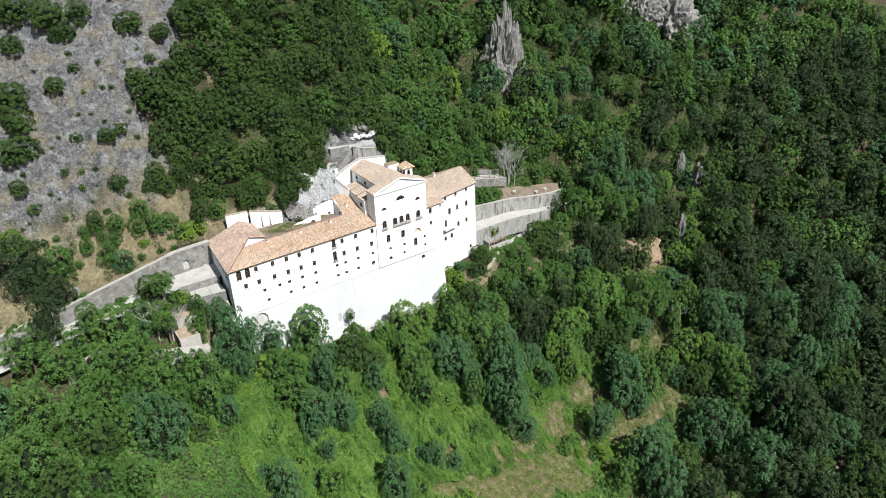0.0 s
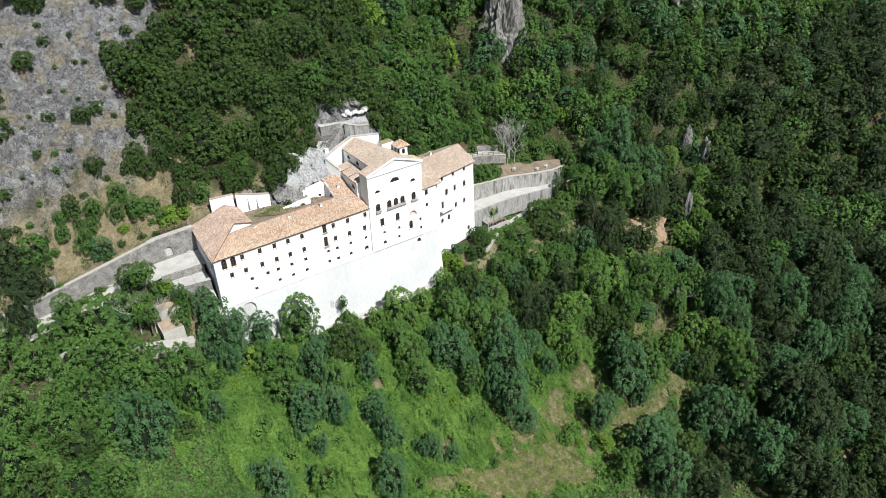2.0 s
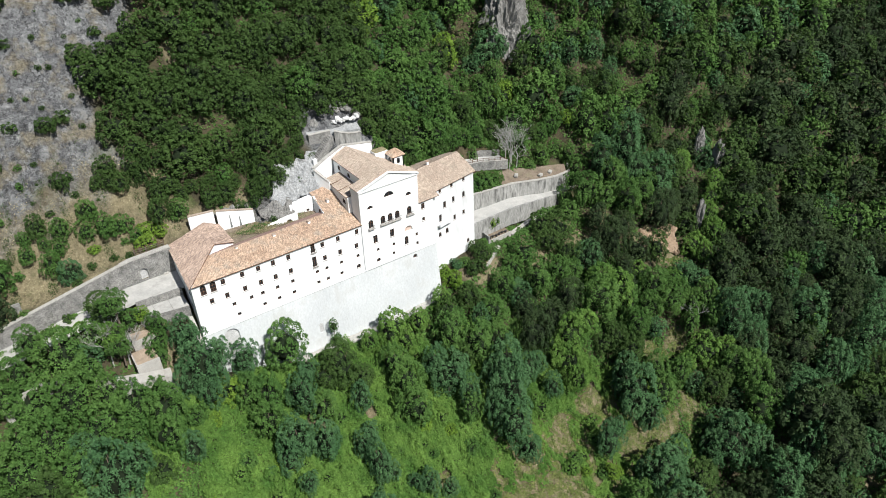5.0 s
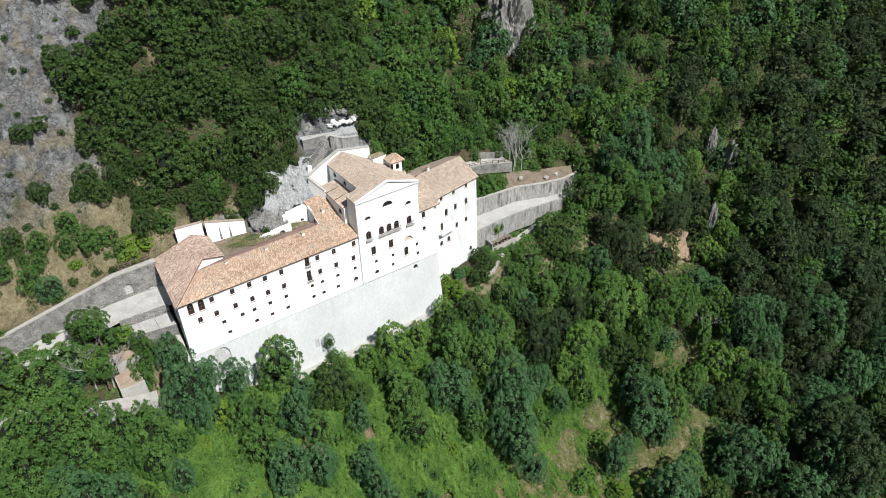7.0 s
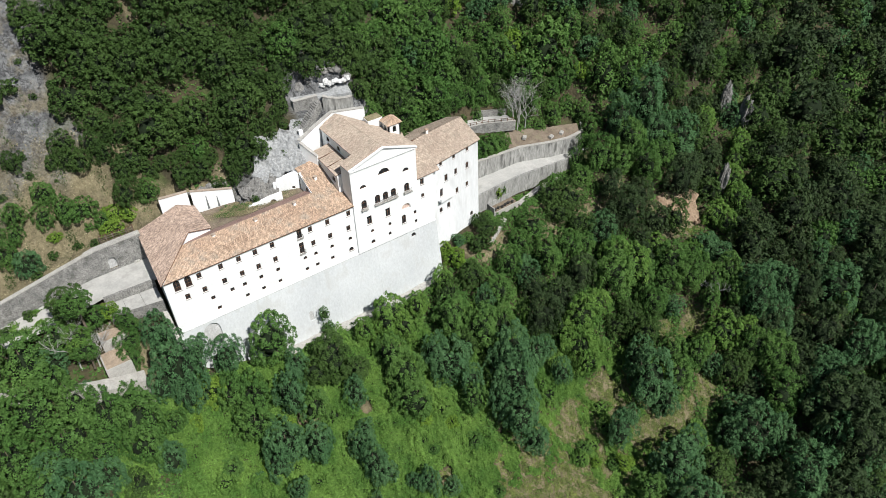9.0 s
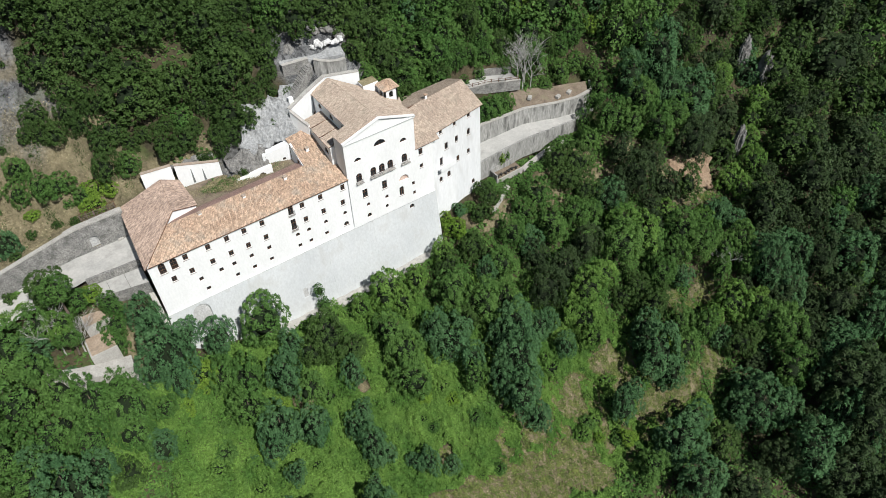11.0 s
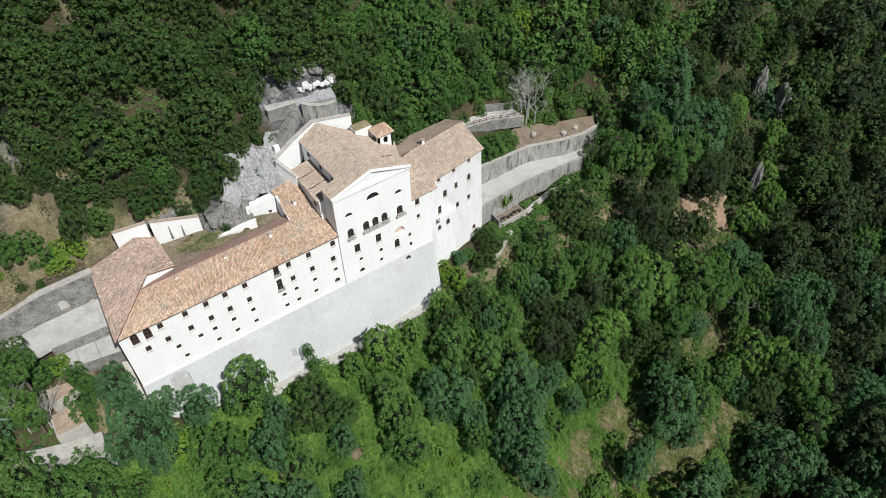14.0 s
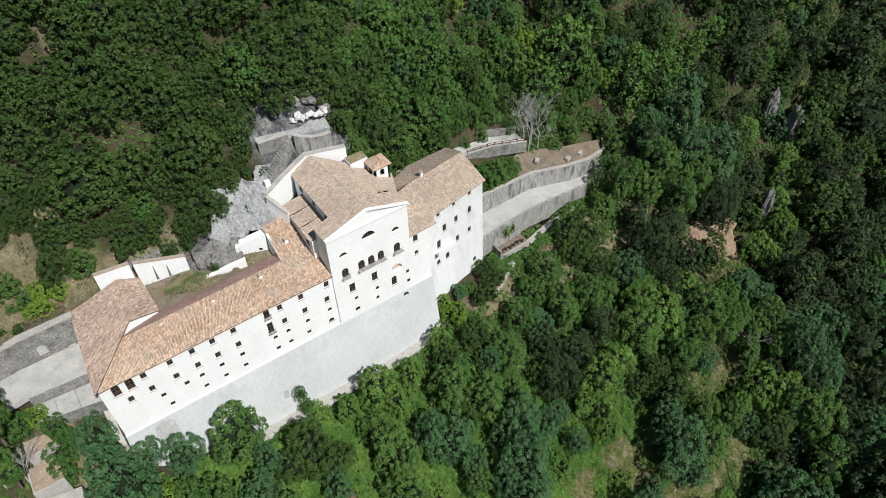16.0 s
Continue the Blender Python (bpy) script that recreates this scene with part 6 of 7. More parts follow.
grove(M_BLUE, 1.9, (-18.1, -2, 2.6, 1, -0.4), (-3.7, 0.7, 3.2, 1.78, 0.5), (-21.3, 1.6, 2.8, 1.72, 0.6), (-18, 19.2, 2.5, 1.62, -0.3), (123.9, -81.5, 4.9, 1.66, 0.7), (113.6, -80.2, 3.9, 1.79, 0.6), (102.3, -74.4, 5.7, 2.09, 0.6), (111.8, -73, 4.4, 2.29, 0.6), (145.7, -66, 5.8, 2.13, 0.7), (77.1, -65.4, 4.9, 2.14, 0.6), (139.3, -65.1, 4.3, 1.63, 0.7), (105.8, -65.1, 3.9, 1.94, 0.6), (122.7, -63.4, 4.3, 1.8, 0.7), (134.3, -62.5, 5.1, 1.8, 0.7), (100.3, -61.6, 5.5, 2.06, 0.6), (156, -60.6, 5.4, 1.8, 0.7), (96.7, -58.2, 3.3, 2.03, 0.6), (79.2, -56.9, 5.1, 1.83, 0.7))
grove(M_BLUE, 1.9, (102.5, -56.7, 3.9, 1.94, 0.6), (86.6, -55, 3.7, 1.88, 0.7), (139, -52.2, 5.4, 1.8, 0.6), (121.6, -47.7, 4, 2.11, 0.7), (73.7, -45.4, 3.6, 2.06, 0.6), (87.8, -45.4, 3.7, 1.63, 0.7), (130.5, -43.6, 4.2, 1.8, 0.7), (79.1, -43.5, 2.3, 1.66, 0.6), (119.5, -43.2, 5.1, 2.09, 0.6), (86.1, -41.4, 5, 2.1, 0.6), (120, -38.4, 3.4, 1.86, 0.7), (87.7, -36, 3.7, 2.05, 0.7), (69.6, -29.6, 2.5, 2.3, 0.7), (120.8, -26, 3.5, 1.1, -0.4), (65.8, -24.8, 3.3, 1.82, 0.6), (69.2, -24, 2.5, 1.64, 0.6), (60.8, -12.2, 2.5, 1.68, 0.6), (96.5, -12.1, 3, 2.18, 0.6))
grove(M_BLUE, 1.9, (73.5, -11.9, 3.1, 1.72, 0.7), (128.8, -4.7, 5.4, 1.81, 0.6), (125.2, -1.4, 4.2, 2.07, 0.6), (115.5, 2.7, 4.1, 2.18, 0.6), (124.8, 3.3, 6.3, 1.74, 0.6))
grove(M_ILEX_SHADE, 1.8, (-36.5, 7.6, 3.6, 2.07, 6.5), (-32.5, 17.1, 3.5, 1.56, -0.4), (-34.8, 19.9, 3.8, 2.13, -0.5), (-37.6, 21.4, 5.3, 1.92, -0.7), (104.5, -81.8, 6.2, 1.73, 0.6), (115.4, -77.4, 6.1, 2.07, 0.6), (128.2, -73, 4.4, 1.69, 0.6), (84.5, -71.9, 4.7, 1.88, 0.6), (97.4, -71.2, 4.1, 1.82, 0.6), (119, -70.2, 6.8, 1.68, 0.6), (116.7, -60, 3.7, 1.55, 0.6), (143, -58, 5.5, 2.02, 0.6), (150.4, -56.5, 5.3, 1.99, 0.7), (131.3, -55.8, 5.3, 1.74, 0.6), (120.3, -47.3, 3.7, 1.65, 0.6), (134.4, -46.8, 5.1, 1.91, 0.7), (71, -20.5, 4.3, 2.11, 0.6), (77.9, -19, 3.6, 1.56, 0.7))
grove(M_ILEX_SHADE, 1.8, (84.4, -17.8, 3.7, 1.94, 0.7), (73.7, -14, 3.3, 1.56, 0.6), (122.8, -13, 5, 1.88, 0.7), (103.9, -12.6, 4.7, 1.83, 0.6), (100.6, -12.1, 3.6, 1.68, 0.6), (130.7, -10.1, 3.9, 1.66, 0.6), (110.7, -10.1, 3.1, 1.61, 0.6))
grove(M_VINE, 1.55, (4.6, -33.1, 3, 1.72, 0.5), (40.7, -23.8, 2.6, 0.9, -0.3), (1.4, -21.4, 2.4, 0.7, -0.3), (18.9, -17.5, 2.5, 0.9, -0.4), (-7.7, -16, 2.5, 0.7, -0.3), (41.5, -9.4, 2.9, 1.65, 0.6), (33.1, -7.4, 2.6, 1.65, 0.7), (38.5, -7.2, 4.5, 1.61, 0.7), (46.6, -6.6, 2.7, 1.54, 0.6), (54.3, -5.5, 3, 1.52, 0.5), (-15.3, 1.5, 2.2, 1.5, 6.2), (-37.3, 27.4, 3.9, 0.8, -0.5), (139.4, -54.5, 3.7, 1.66, 0.6), (113.8, -45.6, 3.4, 1.53, 0.6), (109.7, -42.7, 4.2, 1.53, 0.7), (105.1, -41.5, 3.1, 1.5, 0.7), (103.8, -38.4, 2.5, 0.8, -0.3), (76.9, -31.2, 3.1, 1.82, 0.6))
grove(M_VINE, 1.55, (65.7, -30.7, 2.8, 0.9, -0.4), (76, -28.5, 3.8, 1.9, 0.7), (116.2, -25.2, 3.2, 0.9, -0.4), (75.7, -25, 3.3, 1.51, 0.6), (128.6, -24.8, 2.7, 1.8, 0.7), (79.4, -24.8, 4.2, 2, 0.7), (84.4, -23.5, 3.4, 1.73, 0.7), (127.5, -22.3, 3.3, 1.51, 0.6), (98.2, -21.9, 4.9, 1.5, 0.7), (135.6, -21.8, 3.4, 1.7, 0.7), (108.3, -20, 3.4, 1, -0.5), (139.1, -17.1, 3.1, 1.7, 0.7), (96.6, -17.1, 4.1, 1.38, 0.6), (143.9, -14.2, 2.8, 1.7, 0.7))
grove(M_LIME, 1.3, (-0, -7.7, 3, 1.23, 0.6), (-9.1, 6.4, 1.7, 0.9, 1.7), (1.4, 20.2, 2.1, 0.9, -0.4), (-12, 21.7, 1.4, 0.8, -0.2), (71.4, -49.9, 1.9, 1.26, 0.7))
grove(M_OAK, 0.95, (-21.8, 56.1, 4.7), (-14.8, 54.1, 4.4), (-13.4, 51.1, 2.8), (-8.1, 53.1, 2.8), (0.7, 48.2, 3.1), (7.5, 45.6, 2.6), (-24.2, 51.8, 2.8), (-18.9, 44, 2.4), (-28.5, 44.6, 4.2), (-28.6, 41.1, 4.2), (-30.5, 38, 4.4), (-11.9, 35, 2.3), (-1.7, 40.8, 2.7), (-32.6, 34.7, 2.2))
grove(M_OAK, 1.05, (69.6, -1.8, 2.3, 1.1, -0.2), (66.2, -2.6, 2.6, 1.1, 0), (29.8, 23.8, 3, 1.1, -0.2), (33, 24.8, 2.8, 1.1, 0), (36.6, 19.4, 1.5, 1.1, -0.2), (35, 22.6, 2, 1.1, -0.4), (37.2, 26.4, 2.4, 1.1, -0.4), (69.4, 0.2, 2, 1.1, -0.2), (57, 17.2, 2.4, 1.1, -0.3), (52.4, 21.6, 2.7, 1.1, -0.2), (53, 25.2, 3, 1.1, 0.2), (61.5, 17.6, 2.8, 1.1, 0), (12.4, 20.5, 3, 1.1, -0.4), (15.8, 20.2, 2.9, 1.1, -0.4))
grove(M_GREEN, 1.05, (-6, 22.6, 2.6, 1.1, -0.8), (-3.6, 20.8, 2, 1.1, -0.6), (78.2, 13.4, 3.2, 1.1, -0.9), (82.2, 14, 3.1, 1.1, -0.8), (74.6, 12.8, 2.6, 1.1, -0.8), (86, 14.6, 2.9, 1.1, -0.8), (64.8, -0.4, 1.6, 1.1, -0.3), (72, 1, 1.7, 1.1, -0.3), (100.5, 0.4, 3.2, 1.1, 0), (53.8, 18.6, 2.2, 1.1, -0.3), (66.5, 18, 2.8, 1.1, 0))
grove(M_BLUE, 1.25, (62.6, 0.1, 1.7, 1.1, -0.3))
grove(M_VINE, 1.05, (147.6, -11.4, 2.8, 1.6, 0.6), (142, -3, 3.2, 1.5, 1))
grove(M_LIME, 1.05, (59.4, -2.8, 2.8, 1.1, 0.4), (114, 17.5, 2.4, 1.1, 1.5), (-1.5, 20.6, 2.2, 1.1, -0.4), (58.6, -0.6, 2.1, 1.1, -0.2), (-2.2, 18.8, 2.2, 1.1, -0.4))
taken = [(s[0], s[1], s[2]) for s in SOLO]
grid = {}


def cell(x, y):
    return int(x // 6), int(y // 6)


for x, y, r in taken:
    grid.setdefault(cell(x, y), []).append((x, y, r))
picked = []
for i in range(len(cx)):
    x, y, r = float(cx[i]), float(cy[i]), float(rad[i])
    gx_, gy_ = cell(x, y)
    near = [q for a in (-2, -1, 0, 1, 2) for b in (-2, -1, 0, 1, 2) for q in grid.get((gx_ + a, gy_ + b), ())]
    slack = 0.38 if (y > 12 and x < 80) else 0.62
    if all((x - a) ** 2 + (y - b) ** 2 > (slack * (r + s)) ** 2 for a, b, s in near):
        grid.setdefault((gx_, gy_), []).append((x, y, r))
        picked.append((x, y, r))


def kind_of(x, y, v):
    if vine(np.array([x]), np.array([y]))[0] > 0.3:
        return M_VINE if v < 0.22 else (M_BLUE if v < 0.66 else M_GREEN)
    if x < 12 and y < -6:
        return M_GREEN if v < 0.62 else (M_BLUE if v < 0.8 else M_VINE)
    if y > 12 and x < 62:
        return M_OAK if v < 0.93 else M_GREEN
    if x > 62 and y > 10:
        return M_GREEN if v < 0.58 else (M_OAK if v < 0.88 else (M_BLUE if v < 0.99 else M_LIME))
    # eastern slope: more of the darkest leaves, standing in for its shade
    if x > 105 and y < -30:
        return M_ILEX_SHADE if v < 0.66 else (M_BLUE if v < 0.86 else M_GREEN)
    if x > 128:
        return M_ILEX_SHADE if v < 0.58 else (M_OAK if v < 0.84 else (M_GREEN if v < 0.93 else M_BLUE))
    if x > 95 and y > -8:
        return M_ILEX_SHADE if v < 0.36 else (M_OAK if v < 0.7 else (M_GREEN if v < 0.9 else M_BLUE))
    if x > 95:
        return M_ILEX_SHADE if v < 0.36 else (M_OAK if v < 0.48 else (M_GREEN if v < 0.72 else (M_BLUE if v < 0.993 else M_LIME)))
    return M_GREEN if v < 0.42 else (M_BLUE if v < 0.68 else (M_OAK if v < 0.88 else (M_VINE if v < 0.985 else M_LIME)))


rng2 = random.Random(31)
specs = list(SOLO)
for x, y, r in picked:
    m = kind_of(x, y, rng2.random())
    tall = rng2.uniform(1.0, 1.5) if y > 12 and x < 80 else rng2.uniform(1.1, 1.9)
    specs.append((x, y, r, rng2.uniform(-1.6, 0.2) if y > 12 and x < 80 else rng2.uniform(-1.4, 0.8) if x < 95 else rng2.uniform(-1.8, 2.6), m, tall))
# low shrubs standing out of the brambles
for _ in range(900):
    x, y = rng2.uniform(-16, 98), rng2.uniform(-56, -8)
    p, q = np.array([x]), np.array([y])
    if vine(p, q)[0] > 0.6 and strawy(p, q)[0] < 0.3 and rng2.random() < 0.4:
        specs.append((x, y, rng2.uniform(0.8, 2.3), rng2.uniform(-0.6, 0.3), rng2.choice((M_VINE, M_VINE, M_VINE, M_GREEN, M_BLUE, M_LIME)), rng2.uniform(0.7, 1.1)))
# the stretch of wood round the house is built tree by tree, the rest joined
singles, rest = specs[:len(SOLO)], specs[len(SOLO):]

SHAPES = [crown_shape(100 + k, 4600, 0.050, spread=(1.0, 1.1, 0.9, 1.0, 1.05, 0.95, 1.1)[k], top=(1.0, 0.9, 1.5, 1.2, 1.0, 1.35, 1.1)[k]) for k in range(7)]
NEAR = [crown_shape(200 + k, 2200, 0.07, spread=(1.0, 1.1, 0.9, 1.0, 1.05, 0.95, 1.1)[k], top=(1.0, 0.9, 1.5, 1.2, 1.0, 1.35, 1.1)[k]) for k in range(7)]
MID = [crown_shape(200 + k, 1750, 0.078, spread=(1.0, 1.1, 0.9, 1.0, 1.05, 0.95, 1.1)[k], top=(1.0, 0.9, 1.5, 1.2, 1.0, 1.35, 1.1)[k]) for k in range(7)]
FAR = [crown_shape(220 + k, 1100, 0.096, spread=(1.0, 1.1, 0.9, 1.0, 1.05, 0.95, 1.1)[k], top=(1.0, 0.9, 1.5, 1.2, 1.0, 1.35, 1.1)[k]) for k in range(7)]
CROWNS, TRUNKS = {}, []
for k in range(3):
    v, f = trunk_arrays(k)
    ob = raw("trunk", v, f, M_BARK)
    TRUNKS.append(ob.data)
    bpy.data.objects.remove(ob)
LABELS = {"evergreen_leaves_shaded": "dark green evergreen tree with a tall dense crown, leaf colour darkened for shade", "holm_oak_leaves": "dark evergreen oak with a dense rounded crown", "broad_leaves": "leafy green broadleaf tree on the slope", "young_leaves": "bright yellow-green young tree",
          "blue_green_leaves": "blue-green feathery broadleaf tree", "bramble_leaves": "tree overgrown with bright green creeper"}
hz = height(np.array([s[0] for s in singles]), np.array([s[1] for s in singles]))
for i, ((x, y, r, lift, m, tall), z) in enumerate(zip(singles, hz)):
    k = rng2.randrange(7)
    step = 1.0 if tall < 1.2 else 1.45 if tall < 1.7 else 1.9
    key = (k, m.name, step)
    if key not in CROWNS:
        CROWNS[key] = crown_mesh(stretched(SHAPES[k], step), m)
    t = thing("tree", LABELS[m.name], "tree", "trees of the wood")
    t.matrix_world = pose(x, y, float(z) + lift, 0, 0, rng2.uniform(0, 360)) @ Matrix.Diagonal((r * rng2.uniform(0.85, 1.15), r * rng2.uniform(0.85, 1.15), r * tall, 1))
    o = new("trunk", TRUNKS[i % 3])
    o.parent = t
    o = new("crown", CROWNS[key])
    o.parent = t
    o.scale.z = 1 / step

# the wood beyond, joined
mats = [M_CORE, M_BARK, M_ILEX_SHADE, M_OAK, M_GREEN, M_BLUE, M_LIME, M_VINE]
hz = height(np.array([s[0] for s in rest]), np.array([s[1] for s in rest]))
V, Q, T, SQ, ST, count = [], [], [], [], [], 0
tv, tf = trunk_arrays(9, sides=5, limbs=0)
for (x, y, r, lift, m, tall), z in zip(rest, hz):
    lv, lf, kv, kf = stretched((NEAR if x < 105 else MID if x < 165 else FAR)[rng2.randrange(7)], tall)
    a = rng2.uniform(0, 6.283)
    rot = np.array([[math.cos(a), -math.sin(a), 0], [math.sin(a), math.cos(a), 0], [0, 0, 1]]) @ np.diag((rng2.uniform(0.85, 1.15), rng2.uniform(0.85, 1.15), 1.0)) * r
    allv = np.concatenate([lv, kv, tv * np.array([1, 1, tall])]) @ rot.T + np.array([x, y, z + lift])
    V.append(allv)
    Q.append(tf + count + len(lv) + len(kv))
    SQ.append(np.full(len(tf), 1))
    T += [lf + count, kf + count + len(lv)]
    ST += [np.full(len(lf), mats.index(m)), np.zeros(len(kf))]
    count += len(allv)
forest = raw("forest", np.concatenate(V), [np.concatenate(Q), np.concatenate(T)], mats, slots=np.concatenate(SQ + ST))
tagged(forest, "dense mixed evergreen and broadleaf forest covering the hillside", "forest", kind="stuff")

# ---- bushes of the bare slope ----
rng3 = np.random.default_rng(5)
BUSH = []
BUSH += [(-9, 51.7, 1.5), (3.1, 43.1, 1.5), (-13.6, 47.6, 0.8), (-13.6, 45.7, 1.4), (-18, 37.8, 1.5), (-8.4, 35.4, 1.9), (-30.8, 31.7, 1.6), (-22.5, 35.1, 1), (-19.2, 34.1, 0.9), (-20.3, 32.5, 1), (-11.5, 29.9, 1.3), (-31.7, 26.8, 1.3), (-19.2, 29.8, 0.6), (-25.6, 29.7, 1), (-19.6, 26, 1.1), (-6.3, 18, 1.1), (-3.3, 18.8, 1), (-17.1, 17.6, 1.1), (-26.3, 23.1, 1.3), (-33.6, 26.7, 1.1), (-28.7, 27.3, 1), (-30.8, 36, 0.7), (-13.6, 20.1, 1.1), (-9.2, 19.4, 1), (-25.5, 13.5, 1.3)]
BUSH += [(-29.8, 16.4, 1.3), (-20.9, 14.4, 1.3), (-27.7, 16.6, 1.1), (-27.7, 24.9, 1.4), (-16.3, 33.1, 0.7), (-26.8, 33.3, 0.7), (-17.1, 27.6, 0.9), (-11.5, 28.3, 0.9), (-6.3, 21.1, 1)]
while len(BUSH) < 120:
    x, y = rng3.uniform(-46, 12), rng3.uniform(18.5, 60)
    r = rng3.uniform(0.25, 0.75)
    if (y < 27 or rng3.random() < 0.3) and rocky(np.array([x]), np.array([y]))[0] > 0.3 and all(math.hypot(x - a, y - b) > 0.8 * (r + c) for a, b, c in BUSH):
        BUSH.append((x, y, r))
hz = height(np.array([b[0] for b in BUSH]), np.array([b[1] for b in BUSH]))
BM = {}
for (x, y, r), z in zip(BUSH, hz):
    k, m = rng2.randrange(5), M_OAK if rng2.random() < 0.8 else M_GREEN
    if (k, m.name) not in BM:
        BM[k, m.name] = crown_mesh(crown_shape(300 + k, 700, 0.115, lobes=22), m, "foliage")
    o = tagged(new("bush", BM[k, m.name]), "dark rounded bush on the dry rocky slope" if m is M_OAK else "green bush on the dry rocky slope", "bush", "bushes of the bare slope")
    o.matrix_world = pose(x, y, float(z) - 0.25 * r, 0, 0, rng2.uniform(0, 360)) @ Matrix.Diagonal((r, r, r * 0.85, 1))


# ---- low growth: brambles, undergrowth, straw ----
def scatter(name, n, dens, size, mat, seed, label, rise, box_=(-64, 230, -110, 75), flat=0.6, kind="plants", level=None):
    """Leaf sprays over the ground where dens(x, y) says so; rise: how far above the soil they reach."""
    rng = np.random.default_rng(seed)
    x, y = rng.uniform(box_[0], box_[1], n), rng.uniform(box_[2], box_[3], n)
    ok = inside_view(x, y) & (rng.uniform(0, 1, n) < dens(x, y))
    x, y = x[ok], y[ok]
    n = len(x)
    z = (height(x, y) if level is None else level) + (rise(x, y) if callable(rise) else rise) * (0.2 + 0.8 * np.clip(0.5 + 0.5 * waves(x, y, 4.0, seed + 3) + 0.35 * waves(x, y, 1.7, seed + 4), 0, 1.4)) * rng.uniform(0.7, 1.05, n)
    P = np.stack([x, y, z], 1)
    N = rng.normal(0, flat, (n, 3)) + np.array([0, -0.25, 1.0])
    N /= np.linalg.norm(N, axis=1, keepdims=True)
    t = np.cross(N, rng.normal(0, 1, N.shape))
    t /= np.linalg.norm(t, axis=1, keepdims=True)
    b = np.cross(N, t)
    l = size * rng.uniform(0.6, 1.4, n)[:, None]
    w = l * rng.uniform(0.4, 0.75, n)[:, None]
    v = np.stack([P - t * l * 0.7 + b * w, P + t * l - N * l * 0.3, P - t * l * 0.7 - b * w], 1).reshape(-1, 3)
    return tagged(raw(name, v, np.arange(n * 3).reshape(-1, 3), mat), label, kind, kind="stuff")


def open_ground(x, y):
    lo, up, _, _ = road_right(x)
    l2, u2, _, _ = road_left(x)
    bad = (x > -1) & (x < 71) & (y > -3.2) & (y < 14.5)
    bad |= (x > 68) & (x < 112) & (y > lo - 0.8) & (y < up + 0.8)
    bad |= (x > 87) & (x < 111) & (y > 8) & (y < 15)
    bad |= (x > 72) & (x < 92.5) & (y > 17) & (y < 22)
    bad |= (x > -60) & (x < 2) & (y > l2 - 0.6) & (y < u2 + 0.9)
    bad |= (x > -10) & (x < 1) & (y > 3) & (y < 18)
    bad |= (x > -13.8) & (x < -8) & (y > -2.6) & (y < 6.0)
    bad |= (x > -21.5) & (x < -8) & (np.abs(y + 1.4 + (x + 21.5) * 0.25) < 1.8)
    bad |= (x > 20) & (x < 53.5) & (y > 10) & (y < 25.5)
    bad |= (x > 73.5) & (x < 82.5) & (y > 1) & (y < 6)
    return ~bad


scatter("brambles", 760000, lambda x, y: open_ground(x, y) * np.clip(creep(x, y) * 1.2 - strawy(x, y) * 2.4, 0, 1), 0.24, M_VINE, 61, "bright green brambles and creeper over the slope", lambda x, y: 2.3 - 1.5 * ellipse(x, y, 72, -43, 32, 11, -6, 0.2, 18), (-20, 95, -58, -3))
scatter("undergrowth", 220000, lambda x, y: open_ground(x, y) * np.clip(1 - creep(x, y) - rocky(x, y) - 0.85 * strawy(x, y), 0, 1) * ((y < 15) | (x > 12)), 0.42, M_GREEN, 62, "tangled dark green undergrowth beneath the trees", 0.9)
scatter("thicket", 230000, lambda x, y: open_ground(x, y) * np.clip(1 - creep(x, y) - rocky(x, y) - strawy(x, y), 0, 1) * ((y < -4) | (x > 50)), 0.36, M_GREEN, 64, "green thicket closing the gaps between the trees", 1.2, (-64, 105, -60, 34))
scatter("meadow_grass", 420000, lambda x, y: open_ground(x, y) * strawy(x, y) * np.clip(0.62 + 0.6 * waves(x, y, 3.0, 65) + 0.4 * waves(x, y, 1.3, 66), 0.1, 1), 0.19, M_HAY, 65, "half-dry green grass and weeds among the straw", 0.5, (22, 125, -66, -20), 0.8)
scatter("dry_grass", 420000, lambda x, y: open_ground(x, y) * np.clip(strawy(x, y) * 0.9 + 0.3 * rocky(x, y) * (y < 32), 0, 1), 0.13, M_STRAW, 63, "pale dry grass on open ground", 0.35, (-60, 130, -70, 42), 1.0)

scatter("lane_scrub", 60000, lambda x, y: (np.abs(y - 0.5 * (road_left(x)[0] + road_left(x)[1])) < 4.0) * np.clip(0.1 + 0.8 * waves(x, y, 4.5, 71), 0, 1) * smooth(-12, -20, x), 0.17, M_VINE, 72, "weeds and scrub overgrowing the lower lane", 1.0, (-58, -11, 6, 17), 0.8)
scatter("bank_scrub", 110000, lambda x, y: open_ground(x, y) * (x < 6) * np.clip(-0.1 + 0.75 * waves(x, y, 5.5, 81), 0, 1) * smooth(17, 19, y) * smooth(37, 29, y), 0.12, M_OAK, 82, "low dry scrub and weeds on the bank above the lane", 0.8, (-58, 8, 16, 38), 0.9)
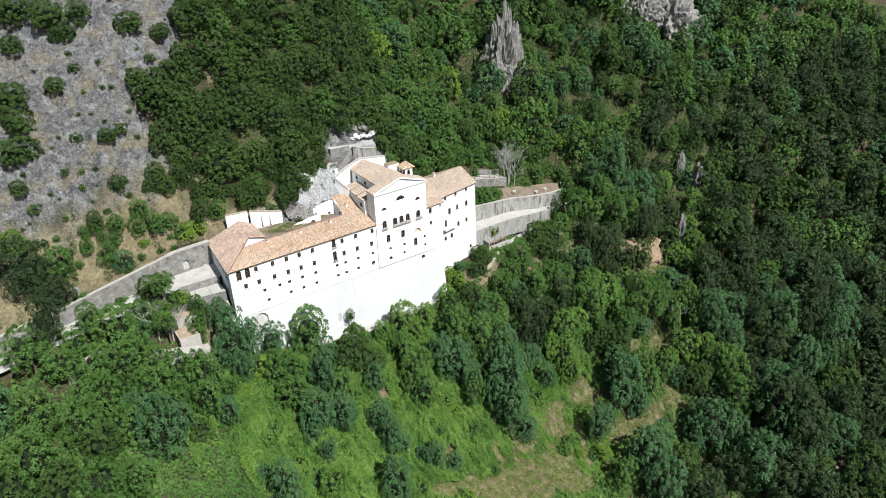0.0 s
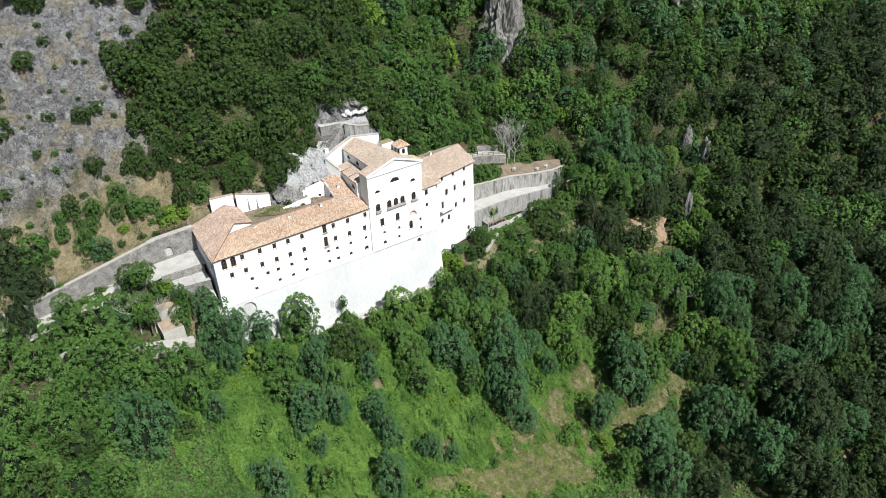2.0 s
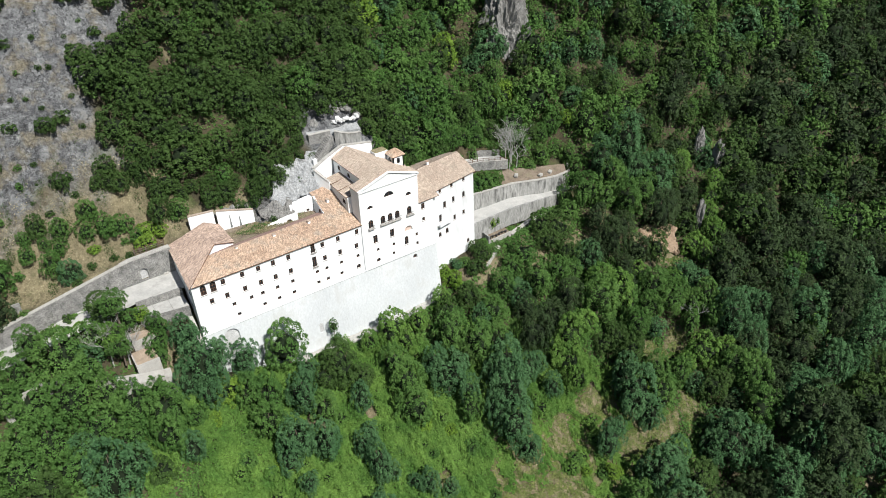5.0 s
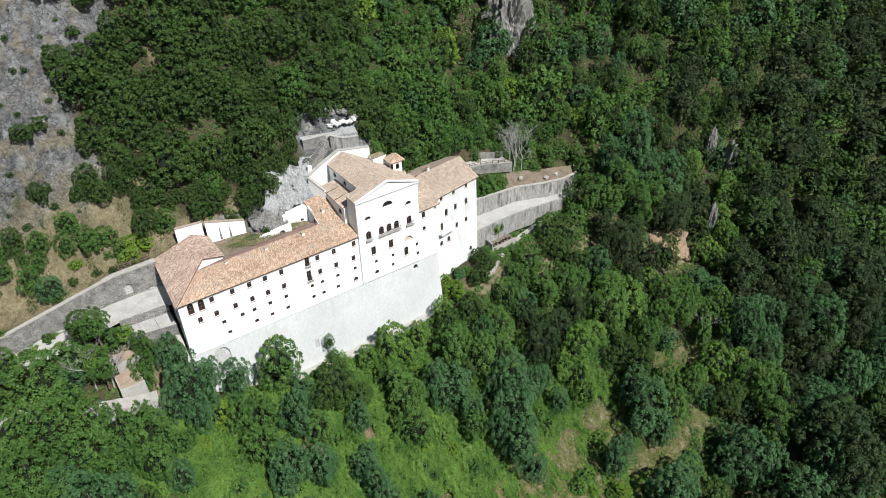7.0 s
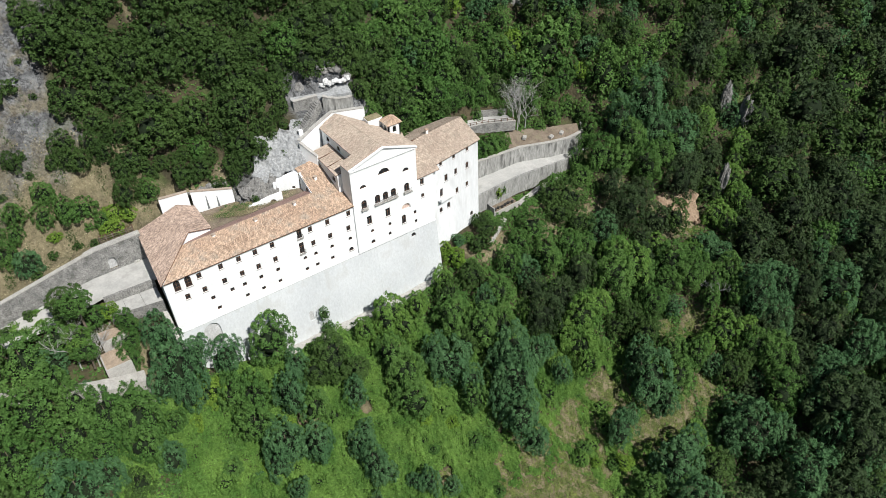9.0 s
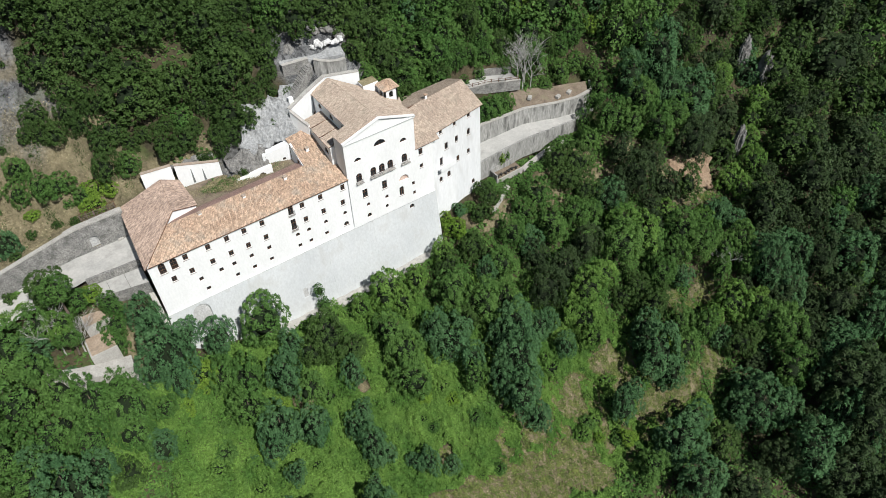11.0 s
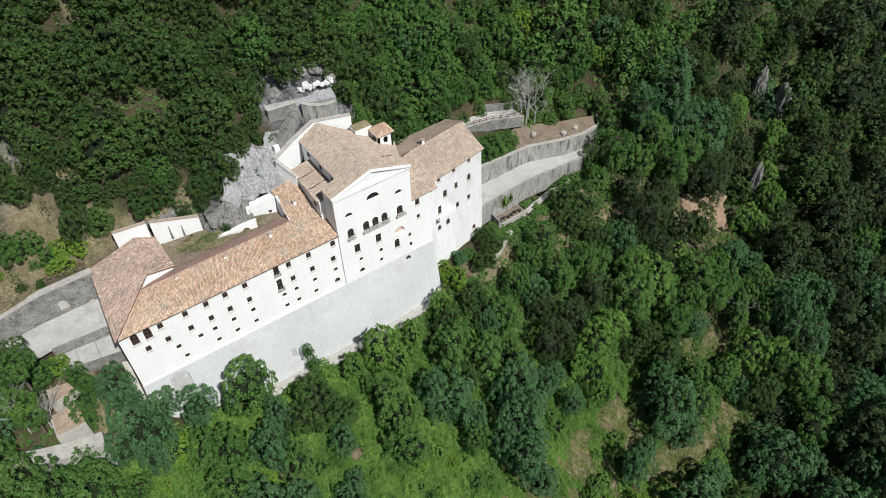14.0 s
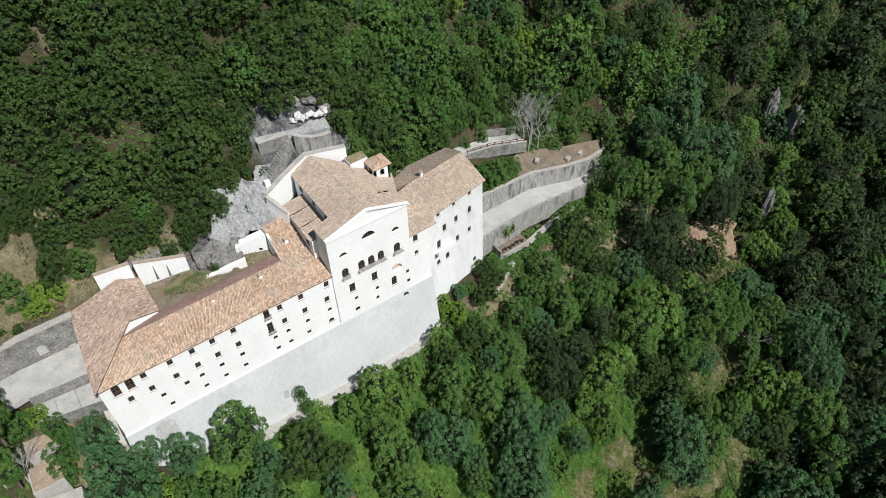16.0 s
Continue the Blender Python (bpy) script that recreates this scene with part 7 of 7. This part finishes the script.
# ---- timber fence above the gate wall ----
def timber_fence(p0, p1, posts, tall):
    f = thing("timber_fence", "weathered dark timber post and rail fence above the gate wall", "fence")
    (xa, ya), (xb, yb) = p0, p1
    spots = []
    for k in range(posts):
        u = k / (posts - 1)
        x, y = xa + (xb - xa) * u, ya + (yb - ya) * u
        z = max(float(height([x], [y])[0]), 12.2)
        spots.append((x, y, z))
        bm = bmesh.new()
        box(bm, x - 0.08, x + 0.08, y - 0.08, y + 0.08, z - 0.5, z + tall + 0.08 * (k % 2))
        part("post", bm, M_TIMBER, f)
    for (x0, y0, z0), (x1, y1, z1) in zip(spots, spots[1:]):
        for h in (0.35, 0.9, tall - 0.15):
            bm = bmesh.new()
            low = [(x0, y0 - 0.14, z0 + h), (x1, y1 - 0.14, z1 + h), (x1, y1 - 0.08, z1 + h), (x0, y0 - 0.08, z0 + h)]
            hexa(bm, low, [(a, b, c + 0.13) for a, b, c in low])
            part("rail", bm, M_TIMBER, f)
    return f


timber_fence((-5.6, 17.45), (0.3, 16.95), 6, 1.5)
# ---- bare trees ----
def bare_tree(x, y, tall, seed, label):
    rng = random.Random(seed)
    z = float(height([x], [y])[0])
    t = thing("dead_tree", label, "dead tree")
    bm = bmesh.new()

    def limb(p, d, length, r, depth):
        q = p + d * length
        side = d.orthogonal().normalized()
        other = d.cross(side)
        rings = []
        for pt, rr in ((p, r), (q, r * 0.6)):
            rings.append([bm.verts.new(pt + (side * math.cos(a) + other * math.sin(a)) * rr) for a in (0, 1.26, 2.51, 3.77, 5.03)])
        for k in range(5):
            bm.faces.new((rings[0][k], rings[0][(k + 1) % 5], rings[1][(k + 1) % 5], rings[1][k]))
        if depth:
            for _ in range(3 if depth > 1 else 4):
                nd = (d + Vector((rng.uniform(-0.8, 0.8), rng.uniform(-0.8, 0.8), rng.uniform(-0.2, 0.5)))).normalized()
                limb(p + d * length * rng.uniform(0.5, 1.0), nd, length * rng.uniform(0.55, 0.8), r * 0.55, depth - 1)

    limb(Vector((0, 0, -0.3)), Vector((0.05, 0.0, 1)), tall * 0.36, 0.15, 5)
    ob = part("trunk", bm, M_DEAD, t)
    t.matrix_world = pose(x, y, z)
    return t


bare_tree(91.8, 17.2, 17.0, 11, "leafless grey tree beside the upper path")
bare_tree(94.2, 17.4, 18.5, 12, "leafless grey tree beside the upper path")
bare_tree(93.0, 16.6, 21.0, 3, "leafless grey tree beside the upper path")
bare_tree(95.4, 16.4, 14.5, 4, "leafless grey tree beside the upper path")
bare_tree(-17.0, 2.0, 13.0, 5, "half-dead grey tree with bare branches over the garden")
bare_tree(-14.2, 1.6, 11.0, 6, "half-dead grey tree with bare branches over the garden")

bare_tree(113.3, -35.4, 11.0, 8, "leafless grey tree among the green trees of the slope")
for x, y, r in ((129.6, -23.6, 2.2), (131.6, -25.0, 1.7)):
    o = tagged(new("bush", crown_mesh(crown_shape(int(x * 7), 520, 0.125, lobes=18), M_BROWN, "foliage")), "withered reddish-brown bush beside the bare clearing", "bush", "withered bushes")
    o.matrix_world = pose(x, y, float(height([x], [y])[0]) + 0.3, 0, 0, 70 * r) @ Matrix.Diagonal((r, r, r * 1.1, 1))
# creepers on walls
for x, y, z, r, m, label in ((77.6, 4.5, -6.0, 1.6, M_LIME, "yellow-green creeper on the lane wall"), (79.6, 4.8, -5.8, 1.0, M_VINE, "green creeper on the lane wall"), (31.4, 15.4, 18.0, 0.75, M_OAK, "small dark bush on the sprayed rock face"), (22.5, 11.5, 13.0, 0.8, M_OAK, "small dark bush in the court"), (17.2, 13.9, 12.6, 0.3, M_GREEN, "small weed at the foot of the court wall")):
    o = tagged(new("creeper" if "creeper" in label else "bush", crown_mesh(crown_shape(int(x * 10), 420, 0.14, lobes=16), m, "foliage")), label, "creeper" if "creeper" in label else "bush")
    o.matrix_world = pose(x, y, z, 0, 0, 40) @ Matrix.Diagonal((r, r * (0.5 if "creeper" in label else 1.0), r * 1.1, 1))
scatter("court_grass", 26000, lambda x, y: np.clip(ellipse(x, y, 18.4, 11.4, 4.6, 1.9, -12, 0.4, 95) + 0.3 * ellipse(x, y, 22, 11.0, 8, 2.2, -8, 0.3, 96), 0, 1), 0.085, M_STRAW, 97, "dry yellow grass tufts in the court", 0.3, (12, 31, 8.6, 14), 1.2, "grass", level=12.78)
scatter("court_weeds", 9000, lambda x, y: ellipse(x, y, 21.5, 11.6, 5.5, 1.6, -10, 0.5, 98), 0.08, M_GREEN, 99, "green weeds at the edge of the court", 0.4, (12, 31, 9, 14), 1.0, "weeds", level=12.78)
